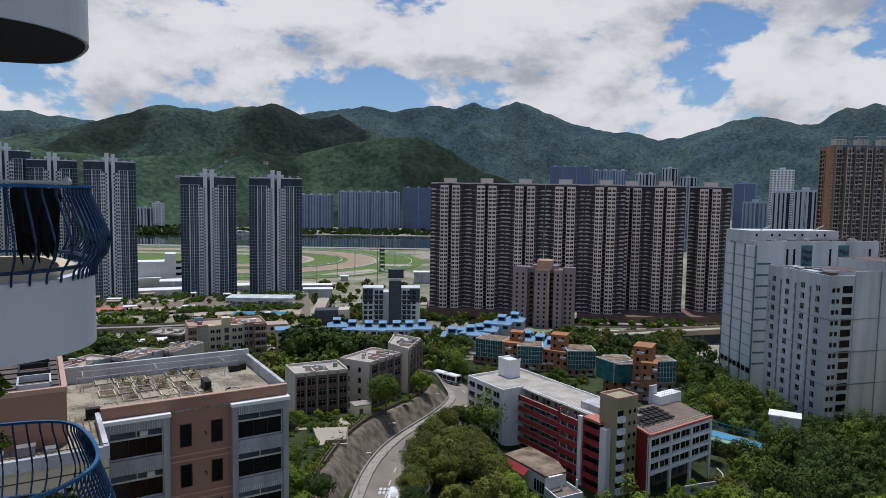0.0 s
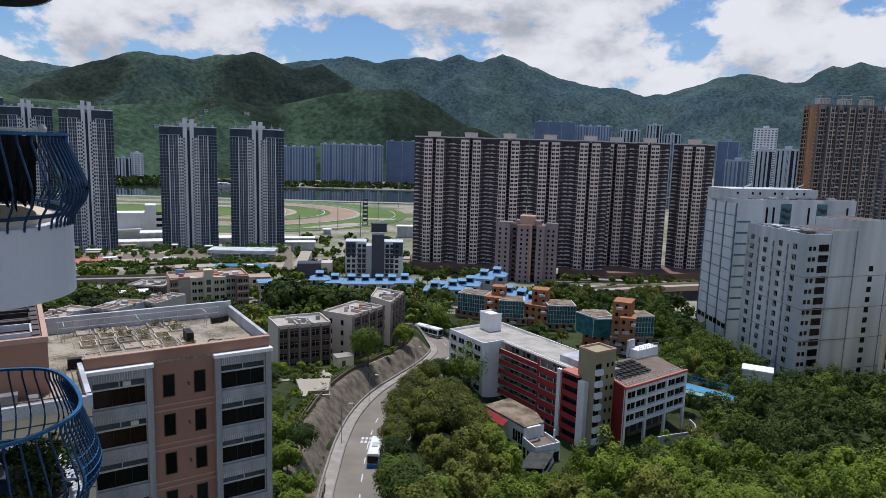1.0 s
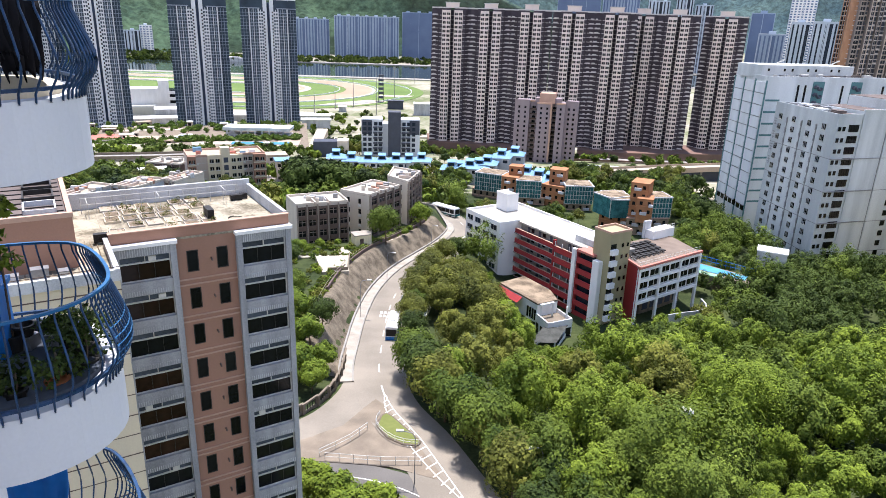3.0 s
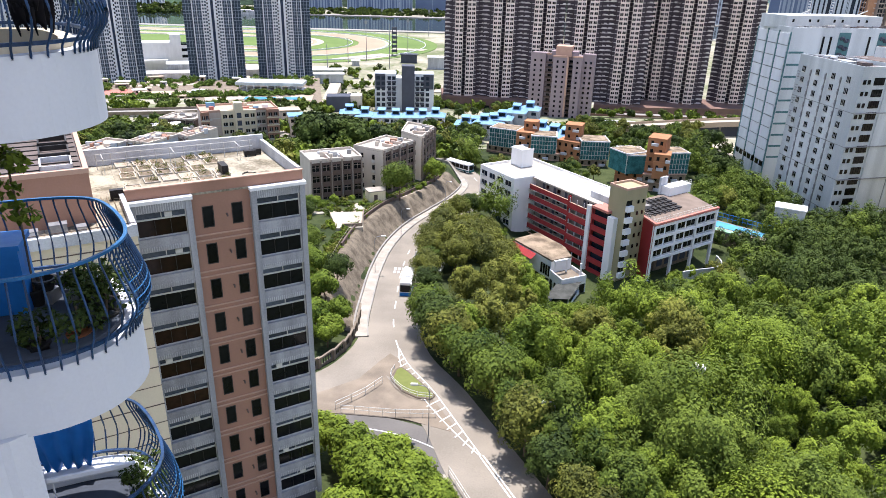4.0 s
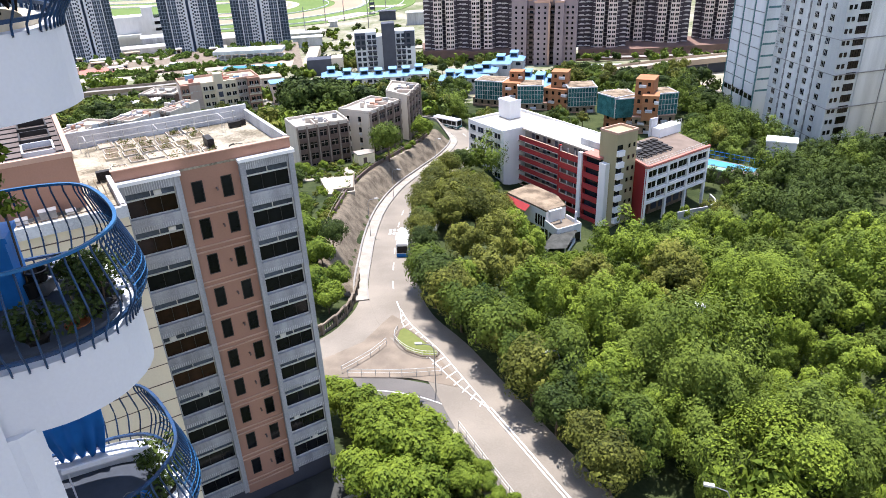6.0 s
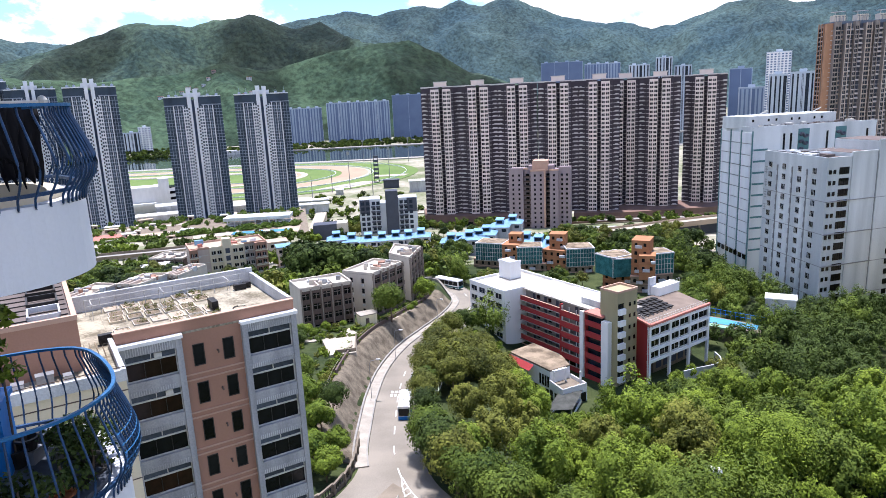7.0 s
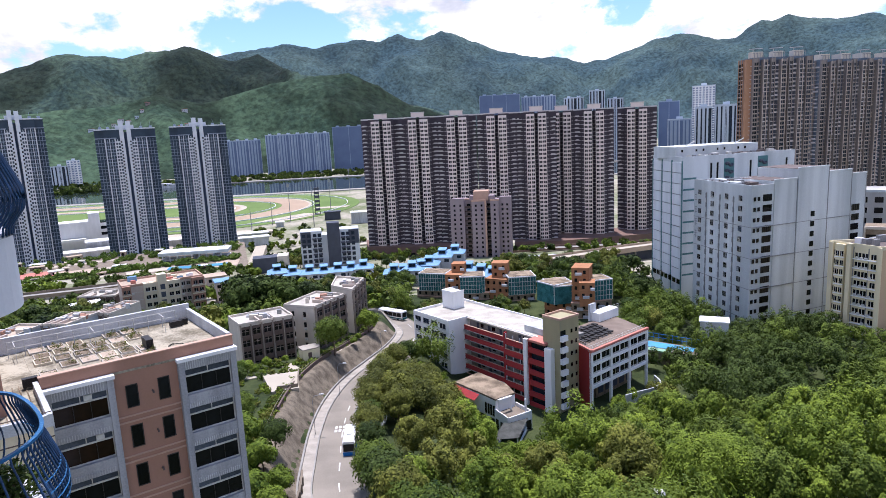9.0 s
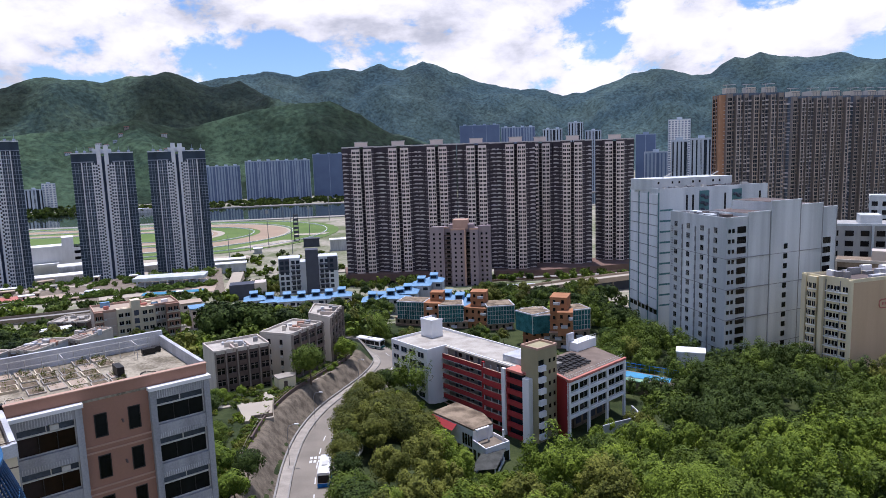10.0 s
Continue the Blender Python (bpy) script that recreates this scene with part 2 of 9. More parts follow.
M_ESTATE_LINE = mat("mid_grey_slab_edge", (0.60, 0.56, 0.56), rough=0.8, scale=0.3)
M_LAV = mat("lavender_grey_render", (0.31, 0.255, 0.27), (0.24, 0.195, 0.21), rough=0.85, scale=0.2, streak=0.2)
M_PODIUM = mat("brown_red_podium", (0.20, 0.125, 0.10), (0.14, 0.09, 0.075), rough=0.9, scale=0.2)
M_TOWER = mat("pale_blue_grey_tile", (0.62, 0.65, 0.69), (0.50, 0.53, 0.57), rough=0.75, scale=0.15)
M_TOWER_DARK = mat("dark_curtain_wall", (0.040, 0.066, 0.098), (0.022, 0.038, 0.060), rough=0.4, scale=0.1, spec=0.2)
M_TOWER_BAND = mat("blue_grey_floor_band", (0.25, 0.30, 0.37), (0.18, 0.22, 0.28), rough=0.7, scale=0.15)
M_TAN = mat("grey_brown_render", (0.27, 0.238, 0.222), (0.20, 0.176, 0.165), rough=0.85, scale=0.2, streak=0.2)
M_TANORANGE = mat("rust_orange_render", (0.42, 0.24, 0.15), (0.31, 0.17, 0.105), rough=0.85, scale=0.2)
# distance haze is put into these bluish tints of the far blocks
M_HAZE_A = mat("hazed_blue_grey_flats", (0.32, 0.40, 0.50), (0.25, 0.31, 0.41), rough=0.9, scale=0.05)
M_HAZE_B = mat("hazed_pale_blue_flats", (0.50, 0.56, 0.64), (0.40, 0.46, 0.54), rough=0.9, scale=0.05)
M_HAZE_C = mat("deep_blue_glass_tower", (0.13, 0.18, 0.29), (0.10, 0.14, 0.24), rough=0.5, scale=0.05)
M_TAN_RECESS = mat("blue_grey_recess_tile", (0.13, 0.165, 0.21), (0.085, 0.11, 0.145), rough=0.6, scale=0.3)
M_WORKS = mat("weathered_blue_white_wall", (0.62, 0.655, 0.665), (0.40, 0.435, 0.45), rough=0.85, scale=0.16, contrast=0.95, streak=0.07)
M_WORKS_PANEL = mat("white_cladding_panel", (0.68, 0.71, 0.74), (0.56, 0.59, 0.62), rough=0.7, scale=0.3, contrast=0.6, streak=0.2)
# soffit colour darkened in place of the shade under each balcony
M_SOFFIT = mat("soffit_shade_tone", (0.045, 0.048, 0.052), (0.03, 0.032, 0.036), rough=0.9, scale=0.5)
M_RIB = mat("beige_rib_render", (0.46, 0.385, 0.34), (0.36, 0.30, 0.265), rough=0.85, scale=0.2, streak=0.2)
M_DECK = mat("brown_deck_tiles", (0.22, 0.172, 0.138), (0.14, 0.11, 0.09), rough=0.9, scale=0.4)
M_FOOTWAY = mat("pale_concrete_footway", (0.37, 0.335, 0.285), (0.25, 0.225, 0.19), rough=0.95, scale=0.5, contrast=0.7)
M_BEIGE_PINK = mat("pinkish_beige_tile", (0.55, 0.46, 0.40), (0.42, 0.35, 0.30), rough=0.85, scale=0.4, streak=0.2)
M_CANOPY = mat("dark_grey_roofing_felt", (0.085, 0.088, 0.08), (0.045, 0.047, 0.042), rough=0.9, scale=0.6, contrast=0.8)
M_SLATE = mat("slate_blue_panel", (0.075, 0.085, 0.11), (0.055, 0.06, 0.08), rough=0.6, scale=0.3)
M_BLUEROOF = mat("blue_tile_roof", (0.19, 0.34, 0.50), (0.12, 0.24, 0.38), rough=0.6, scale=0.6, contrast=0.6)
M_BARK = mat("grey_brown_bark", (0.16, 0.12, 0.09), (0.08, 0.06, 0.045), rough=1.0, scale=2)
M_CLOTH = mat("black_cloth", (0.012, 0.012, 0.015), rough=0.95, scale=4)
M_PLASTIC_BLUE = mat("blue_plastic", (0.02, 0.19, 0.55), (0.015, 0.14, 0.42), rough=0.4, scale=3)
M_TERRACOTTA = mat("terracotta", (0.35, 0.13, 0.06), rough=0.9, scale=5)
M_TYRE = mat("black_rubber", (0.015, 0.015, 0.015), rough=0.9, scale=6)
M_LEAF = leaf_mat("broad_leaves", (0.010, 0.028, 0.007), (0.152, 0.205, 0.030))
M_LEAF_BRIGHT = leaf_mat("bright_leaves", (0.016, 0.042, 0.008), (0.210, 0.280, 0.031))
M_LEAF_OLIVE = leaf_mat("olive_leaves", (0.026, 0.036, 0.010), (0.205, 0.215, 0.038))
M_LEAF_DARK = leaf_mat("dark_leaves", (0.006, 0.016, 0.007), (0.090, 0.130, 0.026))

# ---- building blocks ----


class Geo:
    """Collects vertices and faces of one mesh."""

    def __init__(self):
        self.v, self.f = [], []

    def face(self, *pts):
        k = len(self.v)
        self.v.extend(pts)
        self.f.append(tuple(range(k, k + len(pts))))

    def prism(self, pts, z0, z1):
        """A closed prism over a plan outline, counter-clockwise."""
        k, n = len(self.v), len(pts)
        self.v.extend([(x, y, z0) for x, y in pts] + [(x, y, z1) for x, y in pts])
        for i in range(n):
            j = (i + 1) % n
            self.f.append((k + i, k + j, k + n + j, k + n + i))
        self.f.append(tuple(range(k + n, k + 2 * n)))
        self.f.append(tuple(reversed(range(k, k + n))))

    def box(self, x0, x1, y0, y1, z0, z1):
        self.prism([(x0, y0), (x1, y0), (x1, y1), (x0, y1)], z0, z1)

    def bar(self, fr, a0, a1, b0, b1, z0, z1):
        """A box in the frame fr = (origin, along, out)."""
        (ox, oy), (ux, uy), (vx, vy) = fr
        q = [(a0, b0), (a1, b0), (a1, b1), (a0, b1)]
        pts = [(ox + ux * a + vx * b, oy + uy * a + vy * b) for a, b in q]
        area = sum(p[0] * r[1] - r[0] * p[1] for p, r in zip(pts, pts[1:] + pts[:1]))
        self.prism(pts if area > 0 else pts[::-1], z0, z1)

    def tube(self, pts, r, n=6, r1=None, caps=True):
        pts = [Vector(p) for p in pts]
        k = len(self.v)
        for i, p in enumerate(pts):
            d = (pts[min(i + 1, len(pts) - 1)] - pts[max(i - 1, 0)]).normalized()
            side = d.cross(Vector((0, 0, 1)))
            if side.length < 1e-3:
                side = Vector((1, 0, 0))
            side.normalize()
            up = side.cross(d)
            rr = r if r1 is None else r + (r1 - r) * i / (len(pts) - 1)
            for j in range(n):
                t = 2 * math.pi * j / n
                self.v.append(tuple(p + side * (rr * math.cos(t)) + up * (rr * math.sin(t))))
        for i in range(len(pts) - 1):
            for j in range(n):
                a, b = k + i * n + j, k + i * n + (j + 1) % n
                self.f.append((a, b, b + n, a + n))
        if caps:
            self.f.append(tuple(range(k, k + n))[::-1])
            self.f.append(tuple(range(k + (len(pts) - 1) * n, k + len(pts) * n)))

    def lathe(self, x, y, prof, n=12):
        """A turned body: rows of (radius, z)."""
        k = len(self.v)
        for r, z in prof:
            for j in range(n):
                t = 2 * math.pi * j / n
                self.v.append((x + r * math.cos(t), y + r * math.sin(t), z))
        for i in range(len(prof) - 1):
            for j in range(n):
                a, b = k + i * n + j, k + i * n + (j + 1) % n
                self.f.append((a, b, b + n, a + n))
        self.f.append(tuple(range(k, k + n))[::-1])
        self.f.append(tuple(range(k + (len(prof) - 1) * n, k + len(prof) * n)))


def mesh_of(name, g, material, smooth=False):
    me = bpy.data.meshes.new(name)
    if isinstance(g, Geo):
        me.from_pydata(g.v, [], g.f)
    else:
        me.from_pydata(*g)
    me.materials.append(material)
    if smooth:
        me.shade_smooth()
    me.update()
    return me


def part(name, g, material, parent, label="", smooth=False):
    """Links the geometry as one mesh under a thing or under a part."""
    ob = new(name, g if isinstance(g, bpy.types.Mesh) else mesh_of(name, g, material, smooth))
    ob.parent = parent
    return tagged(ob, label)


def thing(name, x, y, z, label, category, turn=0.0, group="", kind=""):
    ob = new(name)
    ob.matrix_world = pose(x, y, z, 0, 0, turn)
    ob.empty_display_size = 0.5
    return tagged(ob, label, category, group, kind)


def lone(name, g, material, label, category, kind="", smooth=False, group=""):
    """A thing or piece of the setting of one mesh."""
    return tagged(new(name, mesh_of(name, g, material, smooth)), label, category, group, kind)


def at(bearing, dist):
    """Plan place at a bearing in degrees to the right of straight ahead."""
    b = radians(bearing)
    return dist * math.sin(b), dist * math.cos(b)


def framed(p, q):
    """The frame of a wall from p to q, seen from outside with p on its left: origin, along, outward."""
    dx, dy = q[0] - p[0], q[1] - p[1]
    d = math.hypot(dx, dy)
    u = (dx / d, dy / d)
    return (p, u, (u[1], -u[0])), d


def ramp1(x, a, b):
    t = np.clip((np.asarray(x, float) - a) / (b - a), 0, 1)
    return t * t * (3 - 2 * t)


def lerp_rows(x, rows):
    return np.interp(x, [r[0] for r in rows], [r[1] for r in rows])

# ---- the lie of the land ----
PROFILE = [(-600, 56), (0, 53), (46, 51.3), (72, 50), (170, 39.2), (220, 37), (300, 29), (400, 21), (470, 10.5), (560, 0), (6000, 0)]


def smooth_line(pts, step=1.5):
    """A rounded line through plan points (Catmull-Rom), at even steps."""
    p = [np.array(q, float) for q in pts]
    p = [2 * p[0] - p[1]] + p + [2 * p[-1] - p[-2]]
    out = []
    for i in range(1, len(p) - 2):
        n = max(2, int(np.linalg.norm(p[i + 1] - p[i]) / step))
        for k in range(n):
            t = k / n
            out.append(0.5 * (2 * p[i] + (p[i + 1] - p[i - 1]) * t + (2 * p[i - 1] - 5 * p[i] + 4 * p[i + 1] - p[i + 2]) * t * t + (3 * p[i] - p[i - 1] - 3 * p[i + 1] + p[i + 2]) * t ** 3))
    out.append(p[-2])
    return np.array(out)


def sides(line):
    d = np.gradient(line, axis=0)
    d /= np.linalg.norm(d, axis=1)[:, None]
    return np.stack([d[:, 1], -d[:, 0]], 1)  # to the right of the way


MAIN = smooth_line([(-22, 236), (-10, 229), (0, 222), (6, 213), (8.6, 203), (7.6, 193), (3.6, 180), (-1.8, 167), (-6.2, 152), (-8.8, 136), (-9.6, 120), (-9.3, 105), (-8.6, 92), (-6.2, 81), (-1.6, 71.5), (2.6, 62), (6.4, 53.5), (10.2, 45), (14.5, 36), (19, 26)])
# the foot of the slope runs beside the road
KERB_WEST = sorted((float(p[1]), float(p[0]) + 1.6) for p in MAIN + sides(MAIN) * 6.3 if 86 < p[1] < 206)


def ground_at(x, y):
    x, y = np.asarray(x, float), np.asarray(y, float)
    z = lerp_rows(y, PROFILE)
    s = lerp_rows(y, KERB_WEST) - 1.6 - x
    high = 4.9 * ramp1(y, 84, 100) * (1 - 0.2 * ramp1(y, 150, 196)) * (1 - ramp1(y, 205, 260))
    z = z + high * ramp1(s, -0.4, 4.6)
    # the wooded slope east of the road sinks a little, then the hostel platform
    z = z - 9.0 * ramp1(x, 3, 22) * ramp1(y, 86, 132) * (1 - 0.55 * ramp1(y, 150, 190)) * (1 - ramp1(y, 215, 260))
    z = z - 2.0 * ramp1(x, 12, 40) * (1 - ramp1(y, 90, 130))
    # a hollow below the hostel's entrance
    z = z - 2.2 * (1 - ramp1(np.hypot(x - 27, y - 134), 8, 20))
    # the valley at the foot of the works
    z = z - 9.0 * ramp1(x, 94, 114) * ramp1(y, 172, 200) * (1 - ramp1(y, 245, 300))
    return z


def graded(parts):
    out = []
    for a, b, step in parts:
        out.extend(np.arange(a, b, step))
    return np.array(out + [parts[-1][1]])


gx = graded([(-4600, -1000, 450), (-1000, -220, 60), (-220, -30, 8), (-30, 30, 1.6), (30, 110, 4), (110, 300, 10), (300, 1000, 70), (1000, 4600, 450)])
gy = graded([(-1200, -100, 150), (-100, 30, 10), (30, 235, 2.0), (235, 620, 9), (620, 1500, 80), (1500, 4700, 400)])
XX, YY = np.meshgrid(gx, gy)
ZZ = ground_at(XX, YY)
rng = np.random.default_rng(5)
ZZ += rng.uniform(-0.12, 0.12, ZZ.shape) * (YY > 30) * (YY < 235) * (np.abs(XX) < 110)
verts = np.stack([XX.ravel(), YY.ravel(), ZZ.ravel()], 1)
nx = len(gx)
idx = np.arange(len(gy) * nx).reshape(len(gy), nx)
quads = np.stack([idx[:-1, :-1], idx[:-1, 1:], idx[1:, 1:], idx[1:, :-1]], -1).reshape(-1, 4)
ground = lone("ground", (verts.tolist(), [], quads.tolist()), M_SOIL, "sloping ground of dry soil and scrub", "ground", "structure")
ground.data.materials.append(M_PLAIN)
far = (YY[:-1, :-1].ravel() > 262) | (np.abs(XX[:-1, :-1].ravel()) > 320)
ground.data.polygons.foreach_set("material_index", far.astype(np.int32))


def strip(g, line, a, b, low, top, across=3, base=ground_at):
    """A slab along a line between the offsets a and b (to the right), following the ground."""
    nrm = sides(line)
    k, n = len(g.v), len(line)
    cols = np.linspace(0, 1, across)
    for i in range(n):
        for c in cols:
            o = (a[i] if np.ndim(a) else a) * (1 - c) + (b[i] if np.ndim(b) else b) * c
            q = line[i] + nrm[i] * o
            z = float(base(q[0], q[1]))
            g.v.append((q[0], q[1], z + top))
        for o in (a, b):
            o = o[i] if np.ndim(o) else o
            q = line[i] + nrm[i] * o
            g.v.append((q[0], q[1], float(base(q[0], q[1])) + low))
    w = across + 2
    for i in range(n - 1):
        r, s = k + i * w, k + (i + 1) * w
        for c in range(across - 1):
            g.f.append((r + c, r + c + 1, s + c + 1, s + c))
        g.f.append((r + across, r, s, s + across))
        g.f.append((r + across - 1, r + across + 1, s + across + 1, s + across - 1))
    for r in (k, k + (n - 1) * w):
        g.f.append((r + across, *range(r, r + across), r + across + 1))


# ---- roads of the hillside ----
g = Geo()
strip(g, MAIN, -4.0, 3.9 + 0.9 * ramp1(-MAIN[:, 1], -66, -56), -0.5, 0.14, 5)
lone("road", g, M_ASPHALT, "pale worn two-lane road winding down the hill", "road", "structure")
WEST = smooth_line([(-46, 67), (-32, 68), (-21, 69.5), (-14.5, 75), (-11.2, 83), (-10.2, 92)])
g = Geo()
strip(g, WEST, -3.0, 3.4, -0.5, 0.12, 4)
lone("road_branch_1", g, M_ASPHALT, "side road curving off past a white balustrade", "road", "structure")
SOUTH = smooth_line([(-46, 62.5), (-30, 63.0), (-14, 64.2), (-6, 63.2), (0, 60.0), (5, 55)])
g = Geo()
strip(g, SOUTH, -2.2, 3.2, -0.5, 0.10, 4)
lone("road_branch_2", g, M_ASPHALT_DARK, "grey asphalt slip road joining the main road", "road", "structure")
# the paved triangle between the three roads
TRI = [(-30.0, 65.6), (-14.0, 66.3), (-5.0, 65.6), (0.6, 63.4), (1.0, 64.5), (-2.4, 71.5), (-6.6, 80.5), (-8.2, 82.5), (-9.4, 80.0), (-11.6, 74.6), (-17.0, 70.0), (-30.0, 66.4)]


def lay(g, pts, up):
    """A slab over a plan outline that follows the fall of the ground."""
    k, n = len(g.v), len(pts)
    g.v.extend([(x, y, float(ground_at(x, y)) + up) for x, y in pts] + [(x, y, float(ground_at(x, y)) - 0.6) for x, y in pts])
    cx, cy = sum(p[0] for p in pts) / n, sum(p[1] for p in pts) / n
    g.v.append((cx, cy, float(ground_at(cx, cy)) + up))
    for i in range(n):
        j = (i + 1) % n
        g.f.append((k + i, k + j, k + 2 * n))
        g.f.append((k + n + i, k + n + j, k + j, k + i))


g = Geo()
lay(g, TRI, 0.17)
lone("pavement_triangle", g, M_PAVE, "pale paved traffic island between the roads", "pavement", "structure")
LAWN = [(-6.9, 77.2), (-7.2, 74.5), (-5.6, 71.6), (-3.6, 70.2), (-1.9, 70.0), (-1.5, 70.8), (-3.2, 73.5), (-5.4, 77.0), (-6.3, 78.0)]
g = Geo()
lay(g, LAWN, 0.34)
lone("grass_island", g, M_GRASS, "small kerbed island of mown grass", "lawn", "structure")
g = Geo()
loop = LAWN + LAWN[:1]
for p, q in zip(loop, loop[1:]):
    g.tube([(*p, float(ground_at(*p)) + 0.3), (*q, float(ground_at(*q)) + 0.3)], 0.14, 4)
lone("kerb_island", g, M_PAVE, "pale concrete kerb round the grass island", "kerb", "structure")
# kerbs and footways
near = [i for i, p in enumerate(MAIN) if 88 < p[1] < 226]
g = Geo()
strip(g, MAIN[near], 4.05, 6.1, -0.5, 0.30, 2)
lone("pavement_west", g, M_FOOTWAY, "pale concrete footway at the foot of the slope", "pavement", "structure")
g = Geo()
strip(g, MAIN[near], 3.95, 4.2, -0.5, 0.36, 2)
strip(g, MAIN[near], 6.0, 6.3, -0.5, 0.75, 2)
lone("kerb_west", g, M_CONCRETE, "concrete kerb and low upstand along the footway", "kerb", "structure")
g = Geo()
sel = [i for i, p in enumerate(MAIN) if p[1] < 59]
strip(g, MAIN[sel], 4.85, 6.6, -0.5, 0.28, 2)
lone("pavement_south", g, M_FOOTWAY, "pale footway beside the lower road", "pavement", "structure")
g = Geo()
strip(g, MAIN[near], -4.15, -3.9, -0.5, 0.30, 2)
lone("kerb_east", g, M_CONCRETE, "concrete kerb under the roadside trees", "kerb", "structure")
# retaining slope west of the road
cut = [i for i, p in enumerate(MAIN) if 90 < p[1] < 200]
g = Geo()
strip(g, MAIN[cut], 6.2, 11.6, -0.6, 0.22, 14)
slope = lone("retaining_slope", g, M_SHOT, "dark stained sprayed-concrete slope above the footway", "retaining wall", "structure")
g = Geo()
strip(g, MAIN[[i for i in cut if 118 < MAIN[i][1] < 190]], 11.3, 11.6, -0.6, 1.15, 2)
lone("crest_wall", g, M_BROWN, "low dark stained wall along the crest of the slope", "wall", "structure")
# white lines
g = Geo()
for j in range(0, len(MAIN) - 3, 5):
    if 84 < MAIN[j][1] < 215:
        strip(g, MAIN[j:j + 3], -0.1, 0.1, 0.1, 0.165, 2)
sel = [i for i, p in enumerate(MAIN) if p[1] < 60]
strip(g, MAIN[sel], -0.45, -0.27, 0.1, 0.165, 2)
strip(g, MAIN[sel], -0.05, 0.13, 0.1, 0.165, 2)
sel = [i for i, p in enumerate(MAIN) if 58 < p[1] < 84]
hn = np.array([1.7 * math.sin(math.pi * k / (len(sel) - 1)) for k in range(len(sel))])
strip(g, MAIN[sel], hn - 0.07, hn + 0.07, 0.1, 0.205, 2)
strip(g, MAIN[sel], -0.2, -0.06, 0.1, 0.205, 2)
nrm = sides(MAIN)
for k, i in enumerate(sel[1:-1]):
    w = hn[k + 1]
    p0, p1 = MAIN[i] - nrm[i] * 0.1, MAIN[i] + nrm[i] * w
    q = np.array([p0, p1 + np.array([0.0, -0.9])])
    strip(g, q, -0.08, 0.08, 0.1, 0.2, 2)
sel = [i for i, p in enumerate(SOUTH) if p[0] > -16]
strip(g, SOUTH[sel], 0.4, 0.55, 0.06, 0.125, 2)
# lettering too worn to read: plain bars
for row in range(2):
    for col in range(3):
        g_x, g_y = -10.9 + col * 0.75, 118.5 + row * 2.0
        strip(g, np.array([(g_x, g_y + 1.3), (g_x, g_y)]), -0.25, 0.25, 0.1, 0.166, 2)
lone("road_markings", g, M_MARK, "worn white lane lines and hatching on the road", "road marking", "structure")

# ---- plain, river, racecourse ----
g = Geo()
g.prism([(-2400, 1175), (900, 1205), (900, 1530), (-2400, 1520)], -0.5, 0.45)
lone("water", g, M_WATER, "grey-green river beyond the racecourse", "river", "structure")
g = Geo()
g.prism([(-2400, 1520), (900, 1530), (900, 1560), (-2400, 1550)], -0.5, 1.8)
g.prism([(-2400, 1150), (900, 1180), (900, 1205), (-2400, 1175)], -0.5, 1.4)
lone("river_wall", g, M_CONCRETE, "pale stone river embankments", "embankment", "structure")


def oval(cx, cy, straight, r, n=40, flat=1.0):
    """A stadium outline, its right end at cx + r."""
    pts = [(cx + r * math.cos(t), cy + flat * r * math.sin(t)) for t in np.linspace(-math.pi / 2, math.pi / 2, n)]
    pts += [(cx - straight + r * math.cos(t), cy + flat * r * math.sin(t)) for t in np.linspace(math.pi / 2, 1.5 * math.pi, n)]
    return pts


def ring(g, cx, cy, straight, r0, r1, z0, z1, flat=1.0):
    a, b = oval(cx, cy, straight, r0, flat=flat), oval(cx, cy, straight, r1, flat=flat)
    k, n = len(g.v), len(a)
    g.v.extend([(x, y, z1) for x, y in a] + [(x, y, z1) for x, y in b] + [(x, y, z0) for x, y in a] + [(x, y, z0) for x, y in b])
    for i in range(n):
        j = (i + 1) % n
        g.f.append((k + i, k + j, k + n + j, k + n + i)[::-1])
        g.f.append((k + n + i, k + n + j, k + 3 * n + j, k + 3 * n + i)[::-1])
        g.f.append((k + j, k + i, k + 2 * n + i, k + 2 * n + j)[::-1])


TX, TY, TS = -250, 962, 900
g = Geo()
g.prism(oval(TX, TY, TS, 222), -0.5, 0.5)
lone("racecourse_turf", g, M_TURF, "green racecourse turf in long ovals", "turf", "structure")
g = Geo()
ring(g, TX - 10, TY, TS, 122, 160, 0.3, 0.75)
ring(g, TX - 30, TY, TS, 66, 84, 0.3, 0.75)
lone("racecourse_sand", g, M_SAND, "pinkish sand track curving round the turf", "race track", "structure")
g = Geo()
ring(g, TX - 10, TY, TS, 160, 164, 0.3, 0.8)
ring(g, TX - 30, TY, TS, 84, 93, 0.3, 0.8)
g.prism([(-150, 790), (-105, 800), (-70, 850), (-95, 862), (-135, 815)], -0.3, 0.85)
g.prism([(-88, 905), (-45, 905), (-40, 925), (-85, 925)], -0.3, 0.85)
g.prism([(-470, 700), (-110, 716), (-120, 735), (-470, 728)], -0.3, 0.7)
lone("racecourse_path", g, M_SANDPALE, "pale sand paths beside the track", "path", "structure")
g = Geo()
for r in (205, 172, 118, 62):
    ring(g, TX - (0 if r > 200 else 15), TY, TS, r, r + 0.6, 0.4, 1.7)
lone("racecourse_rail", g, M_WHITE, "white running rails round the track", "rail", "structure")

